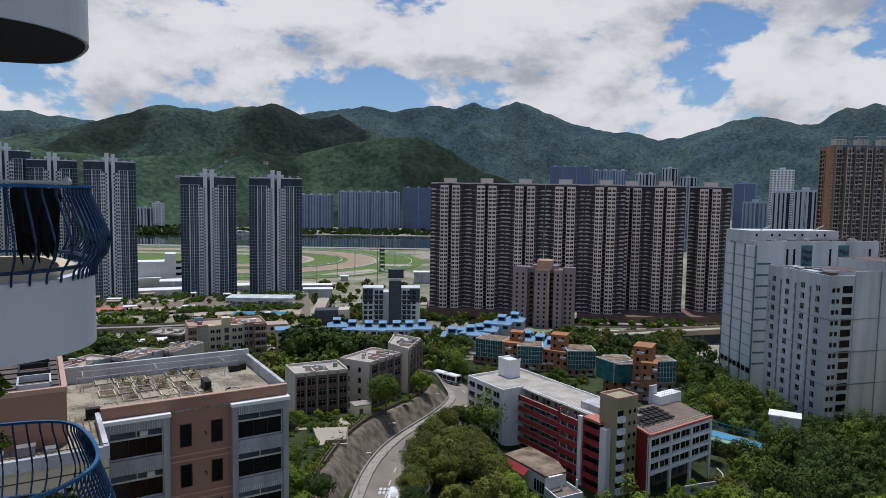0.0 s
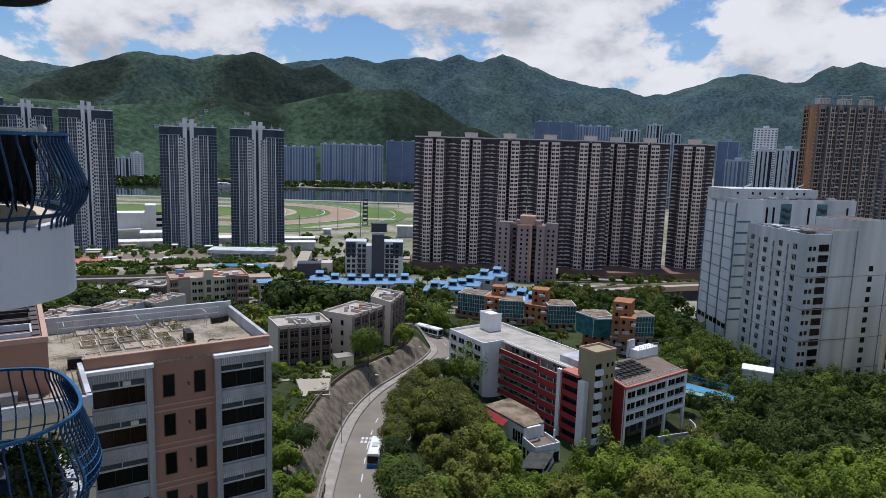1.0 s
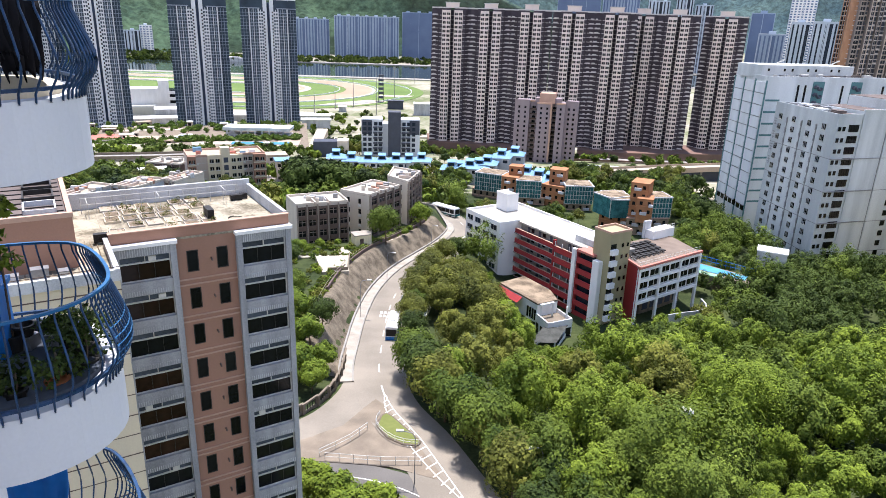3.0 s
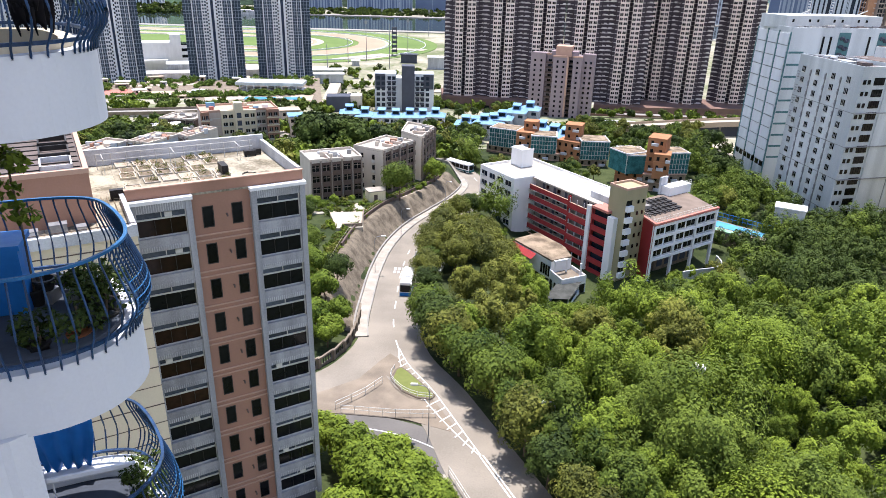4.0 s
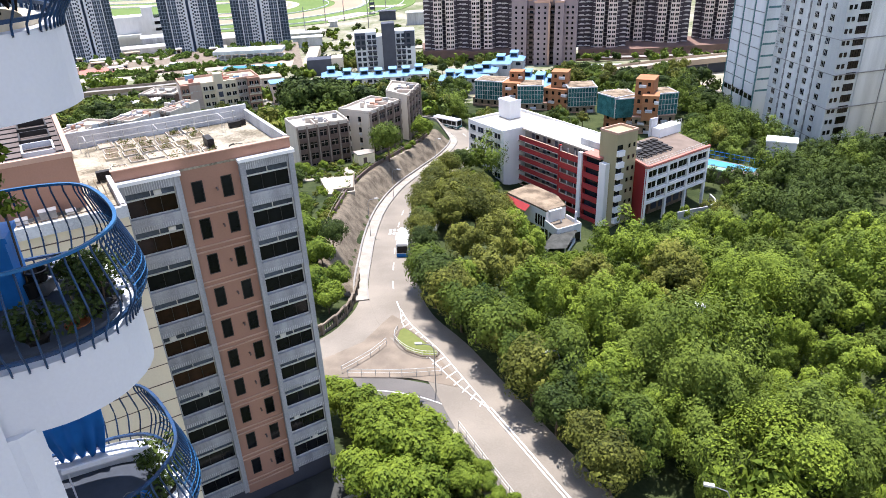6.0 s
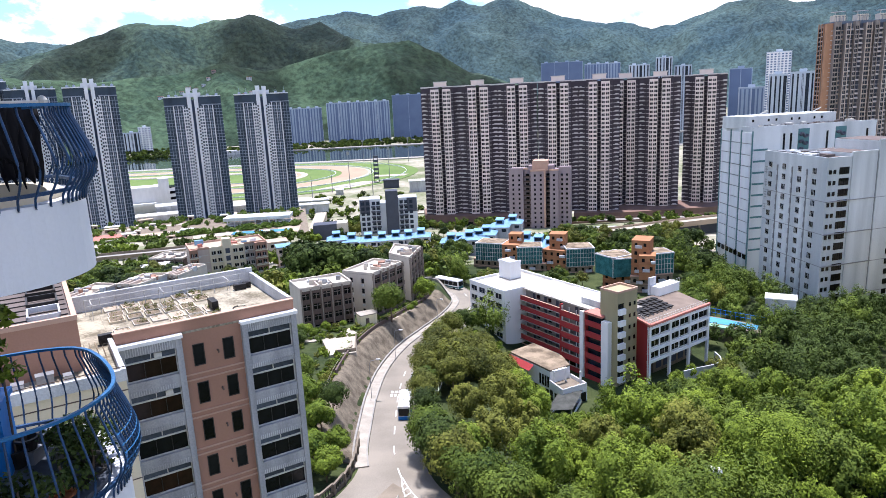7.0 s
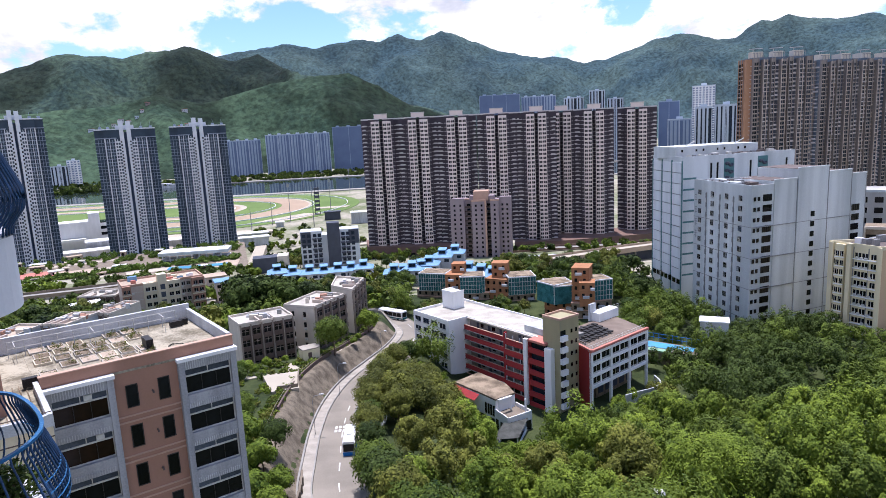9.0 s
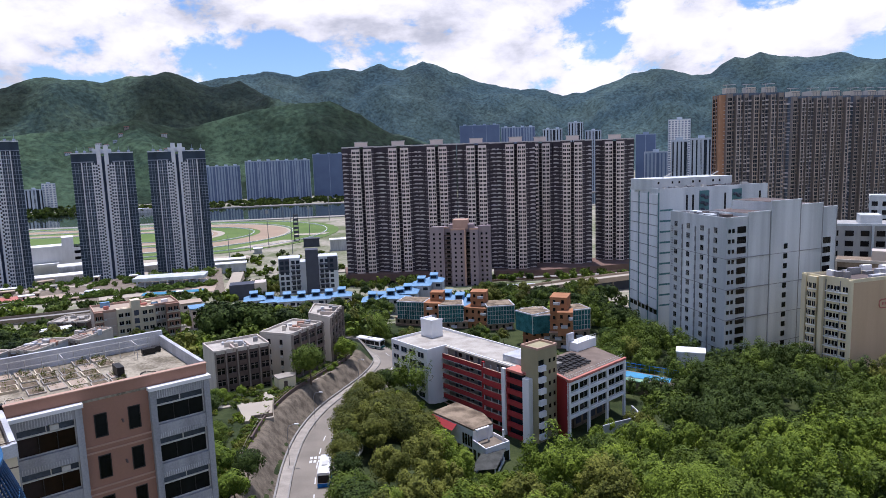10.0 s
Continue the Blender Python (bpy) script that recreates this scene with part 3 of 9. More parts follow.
# ---- mountains ----
RIDGE_BACK = [(-46, 0.070), (-36, 0.085), (-31.6, 0.098), (-28.4, 0.086), (-20, 0.095), (-10.7, 0.116), (-7, 0.125), (-4.7, 0.121), (-0.9, 0.129), (0.6, 0.126), (2.4, 0.135), (3.9, 0.126), (6, 0.136), (7.7, 0.128), (10.5, 0.105), (13.3, 0.093), (16.2, 0.092), (17.5, 0.082), (19.2, 0.083), (21.9, 0.098), (23.1, 0.105), (25.1, 0.108), (27.4, 0.099), (28.9, 0.102), (30.6, 0.117), (31.3, 0.115), (32.3, 0.122), (33.7, 0.115), (36.9, 0.112), (40.3, 0.102), (52, 0.09)]
RIDGE_MID = [(-46, 0.03), (-33.2, 0.061), (-31.3, 0.07), (-28, 0.085), (-24.9, 0.101), (-22.5, 0.115), (-18.8, 0.112), (-17, 0.118), (-14.4, 0.125), (-11.2, 0.109), (-8.9, 0.112), (-6.1, 0.087), (-4.2, 0.078), (0, 0.05), (8, 0.01)]
RIDGE_FRONT = [(-46, 0.03), (-34, 0.05), (-28.1, 0.047), (-24.6, 0.045), (-20.9, 0.05), (-16.6, 0.06), (-13.5, 0.05), (-10.7, 0.063), (-7.9, 0.074), (-4.2, 0.084), (-1.8, 0.083), (0.6, 0.065), (3.1, 0.036), (5.5, 0.02), (10, -0.01)]


def hill_mat(name, low, high, bare, cloud_shade=0.42):
    m = mat(name, high, low, rough=1.0, scale=0.004, fine=0.05, contrast=0.9, bump=0)
    n, l = m.node_tree.nodes, m.node_tree.links
    bsdf = n["Principled BSDF"]
    src = bsdf.inputs["Base Color"].links[0].from_socket
    co = n.new("ShaderNodeTexCoord")
    tex = n.new("ShaderNodeTexNoise")
    tex.inputs["Scale"].default_value, tex.inputs["Detail"].default_value = 0.006, 8
    l.new(co.outputs["Object"], tex.inputs["Vector"])
    mr = n.new("ShaderNodeMapRange")
    mr.inputs["From Min"].default_value, mr.inputs["From Max"].default_value = 0.68, 0.95
    l.new(tex.outputs["Fac"], mr.inputs["Value"])
    mx = n.new("ShaderNodeMix")
    mx.data_type = "RGBA"
    l.new(mr.outputs[0], mx.inputs[0])
    l.new(src, mx.inputs[6])
    mx.inputs[7].default_value = (*bare, 1)
    l.new(mx.outputs[2], bsdf.inputs["Base Color"])
    bsdf.inputs["Specular IOR Level"].default_value = 0.1
    # large dark patches painted over the woods in place of cloud shadows
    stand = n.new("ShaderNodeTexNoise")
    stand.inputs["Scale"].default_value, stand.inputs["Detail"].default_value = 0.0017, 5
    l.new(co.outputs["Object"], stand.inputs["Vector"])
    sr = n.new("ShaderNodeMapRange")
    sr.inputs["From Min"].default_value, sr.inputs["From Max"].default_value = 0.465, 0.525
    sr.inputs["To Min"].default_value = cloud_shade
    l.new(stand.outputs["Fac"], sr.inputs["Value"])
    tree = n.new("ShaderNodeTexNoise")
    tree.inputs["Scale"].default_value, tree.inputs["Detail"].default_value = 0.055, 6
    tree.inputs["Roughness"].default_value = 0.65
    tr = n.new("ShaderNodeMapRange")
    tr.inputs["From Min"].default_value, tr.inputs["From Max"].default_value = 0.36, 0.64
    tr.inputs["To Min"].default_value, tr.inputs["To Max"].default_value = 0.55, 1.3
    l.new(tree.outputs["Fac"], tr.inputs["Value"])
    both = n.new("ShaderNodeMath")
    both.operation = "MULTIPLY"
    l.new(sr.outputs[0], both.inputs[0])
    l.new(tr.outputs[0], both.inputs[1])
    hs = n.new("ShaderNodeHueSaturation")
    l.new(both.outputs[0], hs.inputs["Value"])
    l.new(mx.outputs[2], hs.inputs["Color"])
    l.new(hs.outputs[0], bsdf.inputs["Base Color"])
    l.new(co.outputs["Object"], tree.inputs["Vector"])
    bp = n.new("ShaderNodeBump")
    bp.inputs["Strength"].default_value, bp.inputs["Distance"].default_value = 0.55, 6.0
    l.new(tree.outputs["Fac"], bp.inputs["Height"])
    l.new(bp.outputs[0], bsdf.inputs["Normal"])
    return m


def hill_z(rows, near_d, ridge_d, far_d, seed, rough, b, d):
    """Height of a range at a bearing and a distance."""
    crest = 100 + ridge_d * float(lerp_rows(b, rows))
    back = max(0.0, (d - ridge_d) / (far_d - ridge_d))
    t = (d - near_d) / (ridge_d - near_d)
    x, y = at(b, d)
    up = max(t, 0.0) ** 1.25 if d < ridge_d else 1 - min(back, 1.0) ** 1.5
    spur = noise.fractal(Vector((x * 0.0021, y * 0.0021, seed)), 1.0, 2.1, 6) * rough
    gully = (1 - abs(noise.noise(Vector((x * 0.0042 + 3, y * 0.0016, seed + 4)))) * 2) * rough * 0.45
    mid = math.sin(math.pi * min(1, up)) if d < ridge_d else 0.0
    fine_ = noise.noise(Vector((x * 0.022, y * 0.022, seed))) * 9 + noise.noise(Vector((x * 0.06, y * 0.06, seed))) * 6
    knob = noise.noise(Vector((x * 0.0075, y * 0.003, seed + 9))) * rough * 0.14 + noise.noise(Vector((x * 0.02, y * 0.008, seed + 2))) * rough * 0.05
    return crest * up + knob * up + (spur + gully) * mid * 0.9 + fine_ * (0.3 + 0.7 * mid) - 3


def mountain(name, rows, near_d, ridge_d, far_d, b0, b1, material, label, seed, rough):
    """A range whose crest follows the rows of (bearing, slope from the eye), with spurs and gullies."""
    nb, nd = int((b1 - b0) * 9), 44
    v, f = [], []
    for i in range(nb + 1):
        b = b0 + (b1 - b0) * i / nb
        for j in range(nd + 1):
            t = j / nd
            d = near_d + (ridge_d - near_d) * (t / 0.8) if t < 0.8 else ridge_d + (far_d - ridge_d) * (t - 0.8) / 0.2
            v.append((*at(b, d), hill_z(rows, near_d, ridge_d, far_d, seed, rough, b, d)))
    for i in range(nb):
        for j in range(nd):
            a = i * (nd + 1) + j
            f.append((a, a + nd + 1, a + nd + 2, a + 1)[::-1])
    return lone(name, (v, [], f), material, label, "mountain", "structure", smooth=True)


# the farther the ridge, the more blue haze is mixed into its colour
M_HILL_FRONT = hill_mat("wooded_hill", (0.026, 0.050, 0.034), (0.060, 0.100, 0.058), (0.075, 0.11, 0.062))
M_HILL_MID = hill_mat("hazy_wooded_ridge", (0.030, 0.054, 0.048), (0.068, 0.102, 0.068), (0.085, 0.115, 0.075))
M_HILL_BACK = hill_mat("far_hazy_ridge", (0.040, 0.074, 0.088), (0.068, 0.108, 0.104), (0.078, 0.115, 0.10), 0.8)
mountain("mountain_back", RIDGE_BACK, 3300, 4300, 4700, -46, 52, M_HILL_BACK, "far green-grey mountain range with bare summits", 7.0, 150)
mountain("mountain_middle", RIDGE_MID, 2450, 3150, 3350, -46, 8, M_HILL_MID, "dark wooded ridge with cloud shadow painted in its colour", 21.0, 125)
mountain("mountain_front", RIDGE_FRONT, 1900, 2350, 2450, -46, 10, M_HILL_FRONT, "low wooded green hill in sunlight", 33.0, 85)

# ---- the white apartment block with bow-fronted balconies ----
STOREY = 2.75
BOW = smooth_line([(-6.0, 6.62), (-5.2, 6.98), (-4.52, 7.26), (-4.06, 7.22), (-3.56, 6.72), (-3.24, 6.15), (-3.28, 5.6), (-3.58, 5.2), (-4.02, 4.96), (-4.7, 4.62), (-5.4, 4.3)], 0.12)
BOW_OUT = -sides(BOW)  # outward (to the left of the way)
if BOW_OUT[len(BOW) // 2][0] < 0:
    BOW_OUT = -BOW_OUT


def bow_outline(off):
    pts = BOW + BOW_OUT * off
    return [tuple(p) for p in pts][::-1]


def ccw(pts):
    area = sum(p[0] * r[1] - r[0] * p[1] for p, r in zip(pts, pts[1:] + pts[:1]))
    return pts if area > 0 else pts[::-1]


def ribbon(g, off0, off1, z0, z1):
    """A curved band following the bow between two offsets."""
    a, b = BOW + BOW_OUT * off0, BOW + BOW_OUT * off1
    k, n = len(g.v), len(BOW)
    for p, q in zip(a, b):
        g.v.extend([(p[0], p[1], z0), (q[0], q[1], z0), (q[0], q[1], z1), (p[0], p[1], z1)])
    for i in range(n - 1):
        for j in range(4):
            c, d = k + i * 4 + j, k + i * 4 + (j + 1) % 4
            g.f.append((c, d, d + 4, c + 4))
    g.f.append((k, k + 1, k + 2, k + 3))
    e = k + (n - 1) * 4
    g.f.append((e, e + 1, e + 2, e + 3)[::-1])


def balcony(level, label, rail=True):
    """One balcony; level 0 has its floor just below the eye."""
    z = 99.22 - STOREY * level
    th = thing("balcony", -3.8, 6.0, z - 0.66, label, "balcony", group="stacked balconies")
    th.matrix_world = pose(0, 0, 0)
    g = Geo()
    ribbon(g, -0.16, 0.0, z - 0.66, z)
    band = part("parapet", g, M_BALCONY, th, smooth=False)
    g = Geo()
    g.prism(ccw(bow_outline(-0.15)), z - 0.30, z - 0.12)
    part("floor_slab", g, M_FLOOR, th, "grey concrete balcony floor")
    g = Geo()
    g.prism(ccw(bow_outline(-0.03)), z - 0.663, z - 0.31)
    part("soffit", g, M_SOFFIT, th, "soffit coloured dark for its shade")
    if not rail:
        return th
    g = Geo()
    ribbon(g, -0.30, -0.17, z - 0.12, z + 0.05)
    part("inner_upstand", g, M_CREAM if level == 0 else M_BALCONY if level == 2 else M_FLOOR, th, "low inner upstand")
    tall = 0.85 if level == 0 else 1.0  # the eye-level railing is a little lower
    top = z + 0.93 * tall
    g = Geo()
    ribbon(g, -0.035, 0.0, top - 0.015, top + 0.012)
    # upper rails get the brighter blue, painting in the sun on them
    part("top_rail", g, M_BLUE_BRIGHT if level < 2 else M_BLUE_IRON, th, "flat blue top rail")
    g = Geo()
    ribbon(g, -0.03, 0.01, z + 0.07, z + 0.10)
    part("bottom_rail", g, M_BLUE_IRON, th)
    prof = [(-0.02, 0.93), (-0.015, 0.84), (0.03, 0.72), (0.085, 0.56), (0.13, 0.42), (0.138, 0.32), (0.115, 0.22), (0.055, 0.12), (0.02, 0.06), (0.01, -0.02), (0.012, -0.035)]
    length = np.concatenate([[0], np.cumsum(np.linalg.norm(np.diff(BOW, axis=0), axis=1))])
    s = 0.06
    k = 0
    while s < length[-1]:
        x = np.interp(s, length, BOW[:, 0])
        y = np.interp(s, length, BOW[:, 1])
        ox, oy = np.interp(s, length, BOW_OUT[:, 0]), np.interp(s, length, BOW_OUT[:, 1])
        g = Geo()
        g.tube([(x + ox * o, y + oy * o, z + h * tall) for o, h in prof], 0.0105, 5)
        part("baluster", g, M_BLUE_IRON, th, smooth=True)
        tip = abs(y - 6.55) < 0.75 and x > -4.2
        s += 0.062 if tip else 0.135
        k += 1
    if level:
        g = Geo()
        mid = [i for i, p in enumerate(BOW) if 5.75 < p[1] < 7.3 and p[0] > -4.15]
        for o, h in ((0.12, 0.46), (0.138, 0.38), (0.138, 0.30), (0.12, 0.23), (0.09, 0.17), (0.085, 0.56)):
            pts = BOW[mid] + BOW_OUT[mid] * o
            g.tube([(p[0], p[1], z + h) for p in pts], 0.007, 4)
        part("lattice", g, M_BLUE_BRIGHT, th, "paler blue lattice wires")
    return th


balcony(-1, "smooth white balcony with a dark shaded soffit", rail=False)
balcony(0, "white bow-fronted balcony with bellied blue iron railing")
balcony(1, "white bow-fronted balcony with blue railing and potted plants")
balcony(2, "white bow-fronted balcony with dark blue railing and bucket")
balcony(3, "white bow-fronted balcony with blue railing near the bottom")

BLOCK = [(-4.05, 4.86), (-4.6, 5.2), (-5.45, 7.25), (-9.0, 8.4), (-16.0, 4.0), (-14.0, -6.0), (14.0, -6.0), (14.0, -2.4), (-4.9, -2.4), (-6.6, 1.6), (-5.4, 3.2)]
g = Geo()
g.prism(ccw(BLOCK), 44.0, 128.0)
lone("wall_block", g, M_BALCONY, "tall smooth white apartment block", "building", "structure")
for lv in (-1, 0, 1, 2, 3):
    z = 99.22 - STOREY * lv
    g = Geo()
    g.prism(ccw([(-3.86, 5.06), (-3.98, 4.90), (-5.4, 4.1), (-5.4, 4.3)]), z - 1.56, z - 0.62)
    lone("wall_fin", g, M_BALCONY, "white downstand fin under a balcony", "wall", "structure")


def cloth(x, y, ztop, width, drop, turn, material, label, category):
    """Hanging cloth with folds and a ragged hem."""
    n, m = 14, 10
    v, f = [], []
    c, s_ = math.cos(radians(turn)), math.sin(radians(turn))
    for j in range(m + 1):
        for i in range(n + 1):
            a = (i / n - 0.5) * width * (1 - 0.35 * (j / m) ** 2)
            o = 0.035 * math.sin(i * 1.7) * (0.3 + j / m) + 0.015 * math.sin(i * 0.7 + j)
            z = ztop - drop * j / m * (1 - 0.16 * abs(math.sin(i * 0.9)))
            v.append((x + a * c - o * s_, y + a * s_ + o * c, z))
    for j in range(m):
        for i in range(n):
            k = j * (n + 1) + i
            f.append((k, k + 1, k + n + 2, k + n + 1))
    ob = lone("hanging_cloth", (v, [], f), material, label, category, smooth=True)
    md = ob.modifiers.new("thickness", "SOLIDIFY")
    md.thickness = 0.012
    return ob


cloth(-3.98, 6.55, 99.99, 0.46, 0.74, 58, M_CLOTH, "black jacket hung over the balcony railing", "clothes")
cloth(-3.74, 6.05, 100.0, 0.32, 0.5, 70, M_CLOTH, "small black garment hung on the railing", "clothes")
g = Geo()
g.tube([(-4.6, 5.0, 100.045), (-3.6, 6.35, 100.045)], 0.018, 6)
g.lathe(-3.58, 6.38, [(0.01, 100.01), (0.04, 100.03), (0.045, 100.06), (0.03, 100.09), (0.01, 100.1)], 8)
lone("clothes_pole", g, M_AC, "grey clothes pole lying along the railing", "pole")


def leaves(rngl, centres, radii, count, size):
    """Many small four-cornered leaves round clump centres; returns their vertices."""
    c = np.asarray(centres, float)
    pick = rngl.integers(0, len(c), count)
    d = rngl.normal(size=(count, 3))
    d /= np.linalg.norm(d, axis=1)[:, None]
    rad = np.asarray(radii, float)[pick] * rngl.uniform(0.55, 1.0, count) ** 0.5
    p = c[pick] + d * rad[:, None] * np.array([1, 1, 0.8])
    nrm = d + rngl.normal(size=(count, 3)) * 0.7 + np.array([0, 0, 0.85])
    nrm /= np.linalg.norm(nrm, axis=1)[:, None]
    a = np.cross(nrm, rngl.normal(size=(count, 3)))
    a /= np.linalg.norm(a, axis=1)[:, None]
    b = np.cross(nrm, a)
    sz = size * rngl.uniform(0.6, 1.3, count)[:, None]
    a, b = a * sz, b * sz * 0.6
    return np.stack([p - a, p - b * 0.9, p + a, p + b], 1).reshape(-1, 3)


def quads_mesh(name, v, material, corners=4):
    me = bpy.data.meshes.new(name)
    n = len(v) // corners
    me.vertices.add(len(v))
    me.vertices.foreach_set("co", np.ascontiguousarray(v, dtype=np.float32).ravel())
    me.loops.add(corners * n)
    me.loops.foreach_set("vertex_index", np.arange(corners * n, dtype=np.int32))
    me.polygons.add(n)
    me.polygons.foreach_set("loop_start", np.arange(0, corners * n, corners, dtype=np.int32))
    me.materials.append(material)
    me.update(calc_edges=True)
    return me


def potted_plant(x, y, z, r, h, seed, label, spiky=False):
    th = thing("potted_plant", x, y, z, label, "plant", group="balcony plants")
    g = Geo()
    g.lathe(0, 0, [(r * 0.55, 0), (r * 0.75, r * 1.1), (r * 0.85, r * 1.1), (r * 0.85, r * 1.3), (r * 0.6, r * 1.3), (r * 0.55, r * 1.1)], 12)
    part("pot", g, M_TERRACOTTA if seed == 5 else M_DARKFRAME, th)
    rl = np.random.default_rng(seed)
    if spiky:
        g = Geo()
        for k in range(34):
            t, e = rl.uniform(0, 6.28), rl.uniform(0.2, 1.4)
            ln = h * rl.uniform(0.6, 1.0)
            dx, dy, dz = math.cos(t) * math.cos(e), math.sin(t) * math.cos(e), math.sin(e)
            b0 = (0, 0, r * 1.3)
            b1 = (dx * ln * 0.6, dy * ln * 0.6, r * 1.3 + dz * ln * 0.6)
            b2 = (dx * ln, dy * ln, r * 1.3 + dz * ln * 0.85)
            sx, sy = -math.sin(t) * 0.018, math.cos(t) * 0.018
            g.face((b0[0] - sx, b0[1] - sy, b0[2]), (b0[0] + sx, b0[1] + sy, b0[2]), (b1[0] + sx, b1[1] + sy, b1[2]), (b1[0] - sx, b1[1] - sy, b1[2]))
            g.face((b1[0] - sx, b1[1] - sy, b1[2]), (b1[0] + sx, b1[1] + sy, b1[2]), b2)
        part("foliage", g, M_LEAF_DARK, th)
    else:
        g = Geo()
        g.tube([(0, 0, r), (0.02, 0.01, h * 0.5), (0, 0.03, h * 0.9)], 0.012, 5)
        part("stem", g, M_BARK, th)
        c = rl.uniform(-1, 1, (9, 3)) * np.array([r * 1.2, r * 1.2, h * 0.28]) + np.array([0, 0, h * 0.75])
        part("foliage", quads_mesh("foliage", leaves(rl, c, np.full(9, r * 0.9), 420 if seed == 6 else 520, 0.05 if seed == 6 else 0.03), M_LEAF_BRIGHT if seed == 6 else M_LEAF_DARK), None, th)
    return th


F1, F2 = 99.22 - STOREY - 0.12, 99.22 - 2 * STOREY - 0.12
potted_plant(-3.75, 6.45, F1, 0.17, 0.55, 3, "spiky green yucca in a pot on the balcony", True)
potted_plant(-3.58, 6.15, F1, 0.15, 0.62, 4, "bushy dark green potted shrub on the balcony")
potted_plant(-3.66, 5.75, F1, 0.14, 0.5, 5, "leafy green plant in a terracotta pot")
potted_plant(-3.95, 5.55, F1, 0.13, 0.4, 7, "low green plant in a small pot")
potted_plant(-4.12, 6.75, F1, 0.13, 0.42, 8, "leafy potted plant behind the railing")
potted_plant(-3.62, 6.3, F2, 0.15, 0.55, 9, "green potted shrub on the lower balcony")
potted_plant(-3.6, 5.85, F2, 0.14, 0.5, 11, "dark green plant in a terracotta pot")
potted_plant(-3.85, 6.7, F2, 0.14, 0.5, 12, "bushy green pot plant by the railing")
potted_plant(-4.62, 6.62, F1, 0.15, 2.0, 6, "tall yellow-green plant rising above the railing")
g = Geo()
g.lathe(0, 0, [(0.13, 0), (0.165, 0.27), (0.18, 0.28), (0.18, 0.30), (0.15, 0.30), (0.13, 0.06)], 16)
th = thing("bucket", -3.82, 6.0, F2, "blue plastic bucket on the balcony floor", "bucket")
part("body", g, M_PLASTIC_BLUE, th)
g = Geo()
g.tube([(0.17 * math.cos(t), 0.02, 0.29 + 0.15 * math.sin(t)) for t in np.linspace(0, math.pi, 9)], 0.006, 5)
part("handle", g, M_ALU, th)
g = Geo()
g.box(-0.36, 0.36, -0.22, 0.22, 0.0, 0.74)
g2 = Geo()
g2.box(-0.39, 0.39, -0.25, 0.25, 0.74, 0.80)
th = thing("storage_bin", -4.98, 6.5, F1, "bright blue plastic storage bin with a lid", "bin", 20)
part("body", g, M_PLASTIC_BLUE, th)
part("lid", g2, M_PLASTIC_BLUE, th)
cloth(-4.92, 6.93, F2 + 0.95, 0.75, 0.85, 22, M_PLASTIC_BLUE, "bright blue sheet hung inside the railing", "sheet")
for k, (x, y) in enumerate(((-4.55, 6.72), (-4.25, 6.82))):
    g = Geo()
    g.lathe(0, 0, [(0.08, 0), (0.12, 0.11), (0.13, 0.12), (0.13, 0.14), (0.1, 0.14), (0.08, 0.04)], 12)
    th = thing("basin", x, y, F1 + 0.14, "black plastic basin on a low stand", "basin")
    part("body", g, M_DARKFRAME, th)
    g = Geo()
    g.box(-0.1, 0.1, -0.1, 0.1, -0.14, 0.0)
    part("stand", g, M_ALU, th)
g = Geo()
g.tube([(-4.75, 6.25, F2 + 0.55), (-3.85, 6.62, F2 + 0.55)], 0.04, 6)
g.tube([(-4.7, 6.27, F2), (-4.7, 6.27, F2 + 0.55)], 0.012, 5)
g.tube([(-3.9, 6.6, F2), (-3.9, 6.6, F2 + 0.55)], 0.012, 5)
lone("drying_bar", g, M_WHITE, "white drying bar across the balcony", "drying rack")
cloth(-3.88, 6.6, F2 + 0.57, 0.14, 0.36, 30, M_WHITE, "white towel on the drying bar", "towel")

# ---- the salmon and grey apartment block ----
PINK, PLEN = framed((-22.3, 43.0), (-11.5, 49.6))
ZR, ZB, DZ = 84.55, 53.9, 2.945
pink = thing("apartment_block", -17, 46, 50, "salmon and grey apartment block with a planted flat roof", "building")
pink.matrix_world = pose(0, 0, 0)


def pbox(g, a0, a1, b0, b1, z0, z1):
    g.bar(PINK, a0, a1, b0, b1, z0, z1)


A1 = 4.2
A2 = PLEN - A1
for q in ((A1, A2, -11.0, -0.45, 53.3), (0.05, A1, -11.0, -0.5, ZB), (A2, PLEN - 0.05, -11.0, -0.5, ZB)):
    g = Geo()
    pbox(g, *q, ZR - 0.15)
    part("wall_section", g, M_PINK, pink)
g = Geo()
pbox(g, 0.4, PLEN - 0.4, -10.8, -0.8, 50.2, ZB)
part("ground_storey", g, M_SLATE, pink, "recessed dark ground storey")
for z in np.arange(ZB + 0.35, ZR - 1, DZ):
    for up in (0, 0.42):
        g = Geo()
        pbox(g, A1, A2, -0.45, -0.37, z + up, z + up + 0.10)
        part("string_course", g, M_BAND, pink, "pale salmon string course")
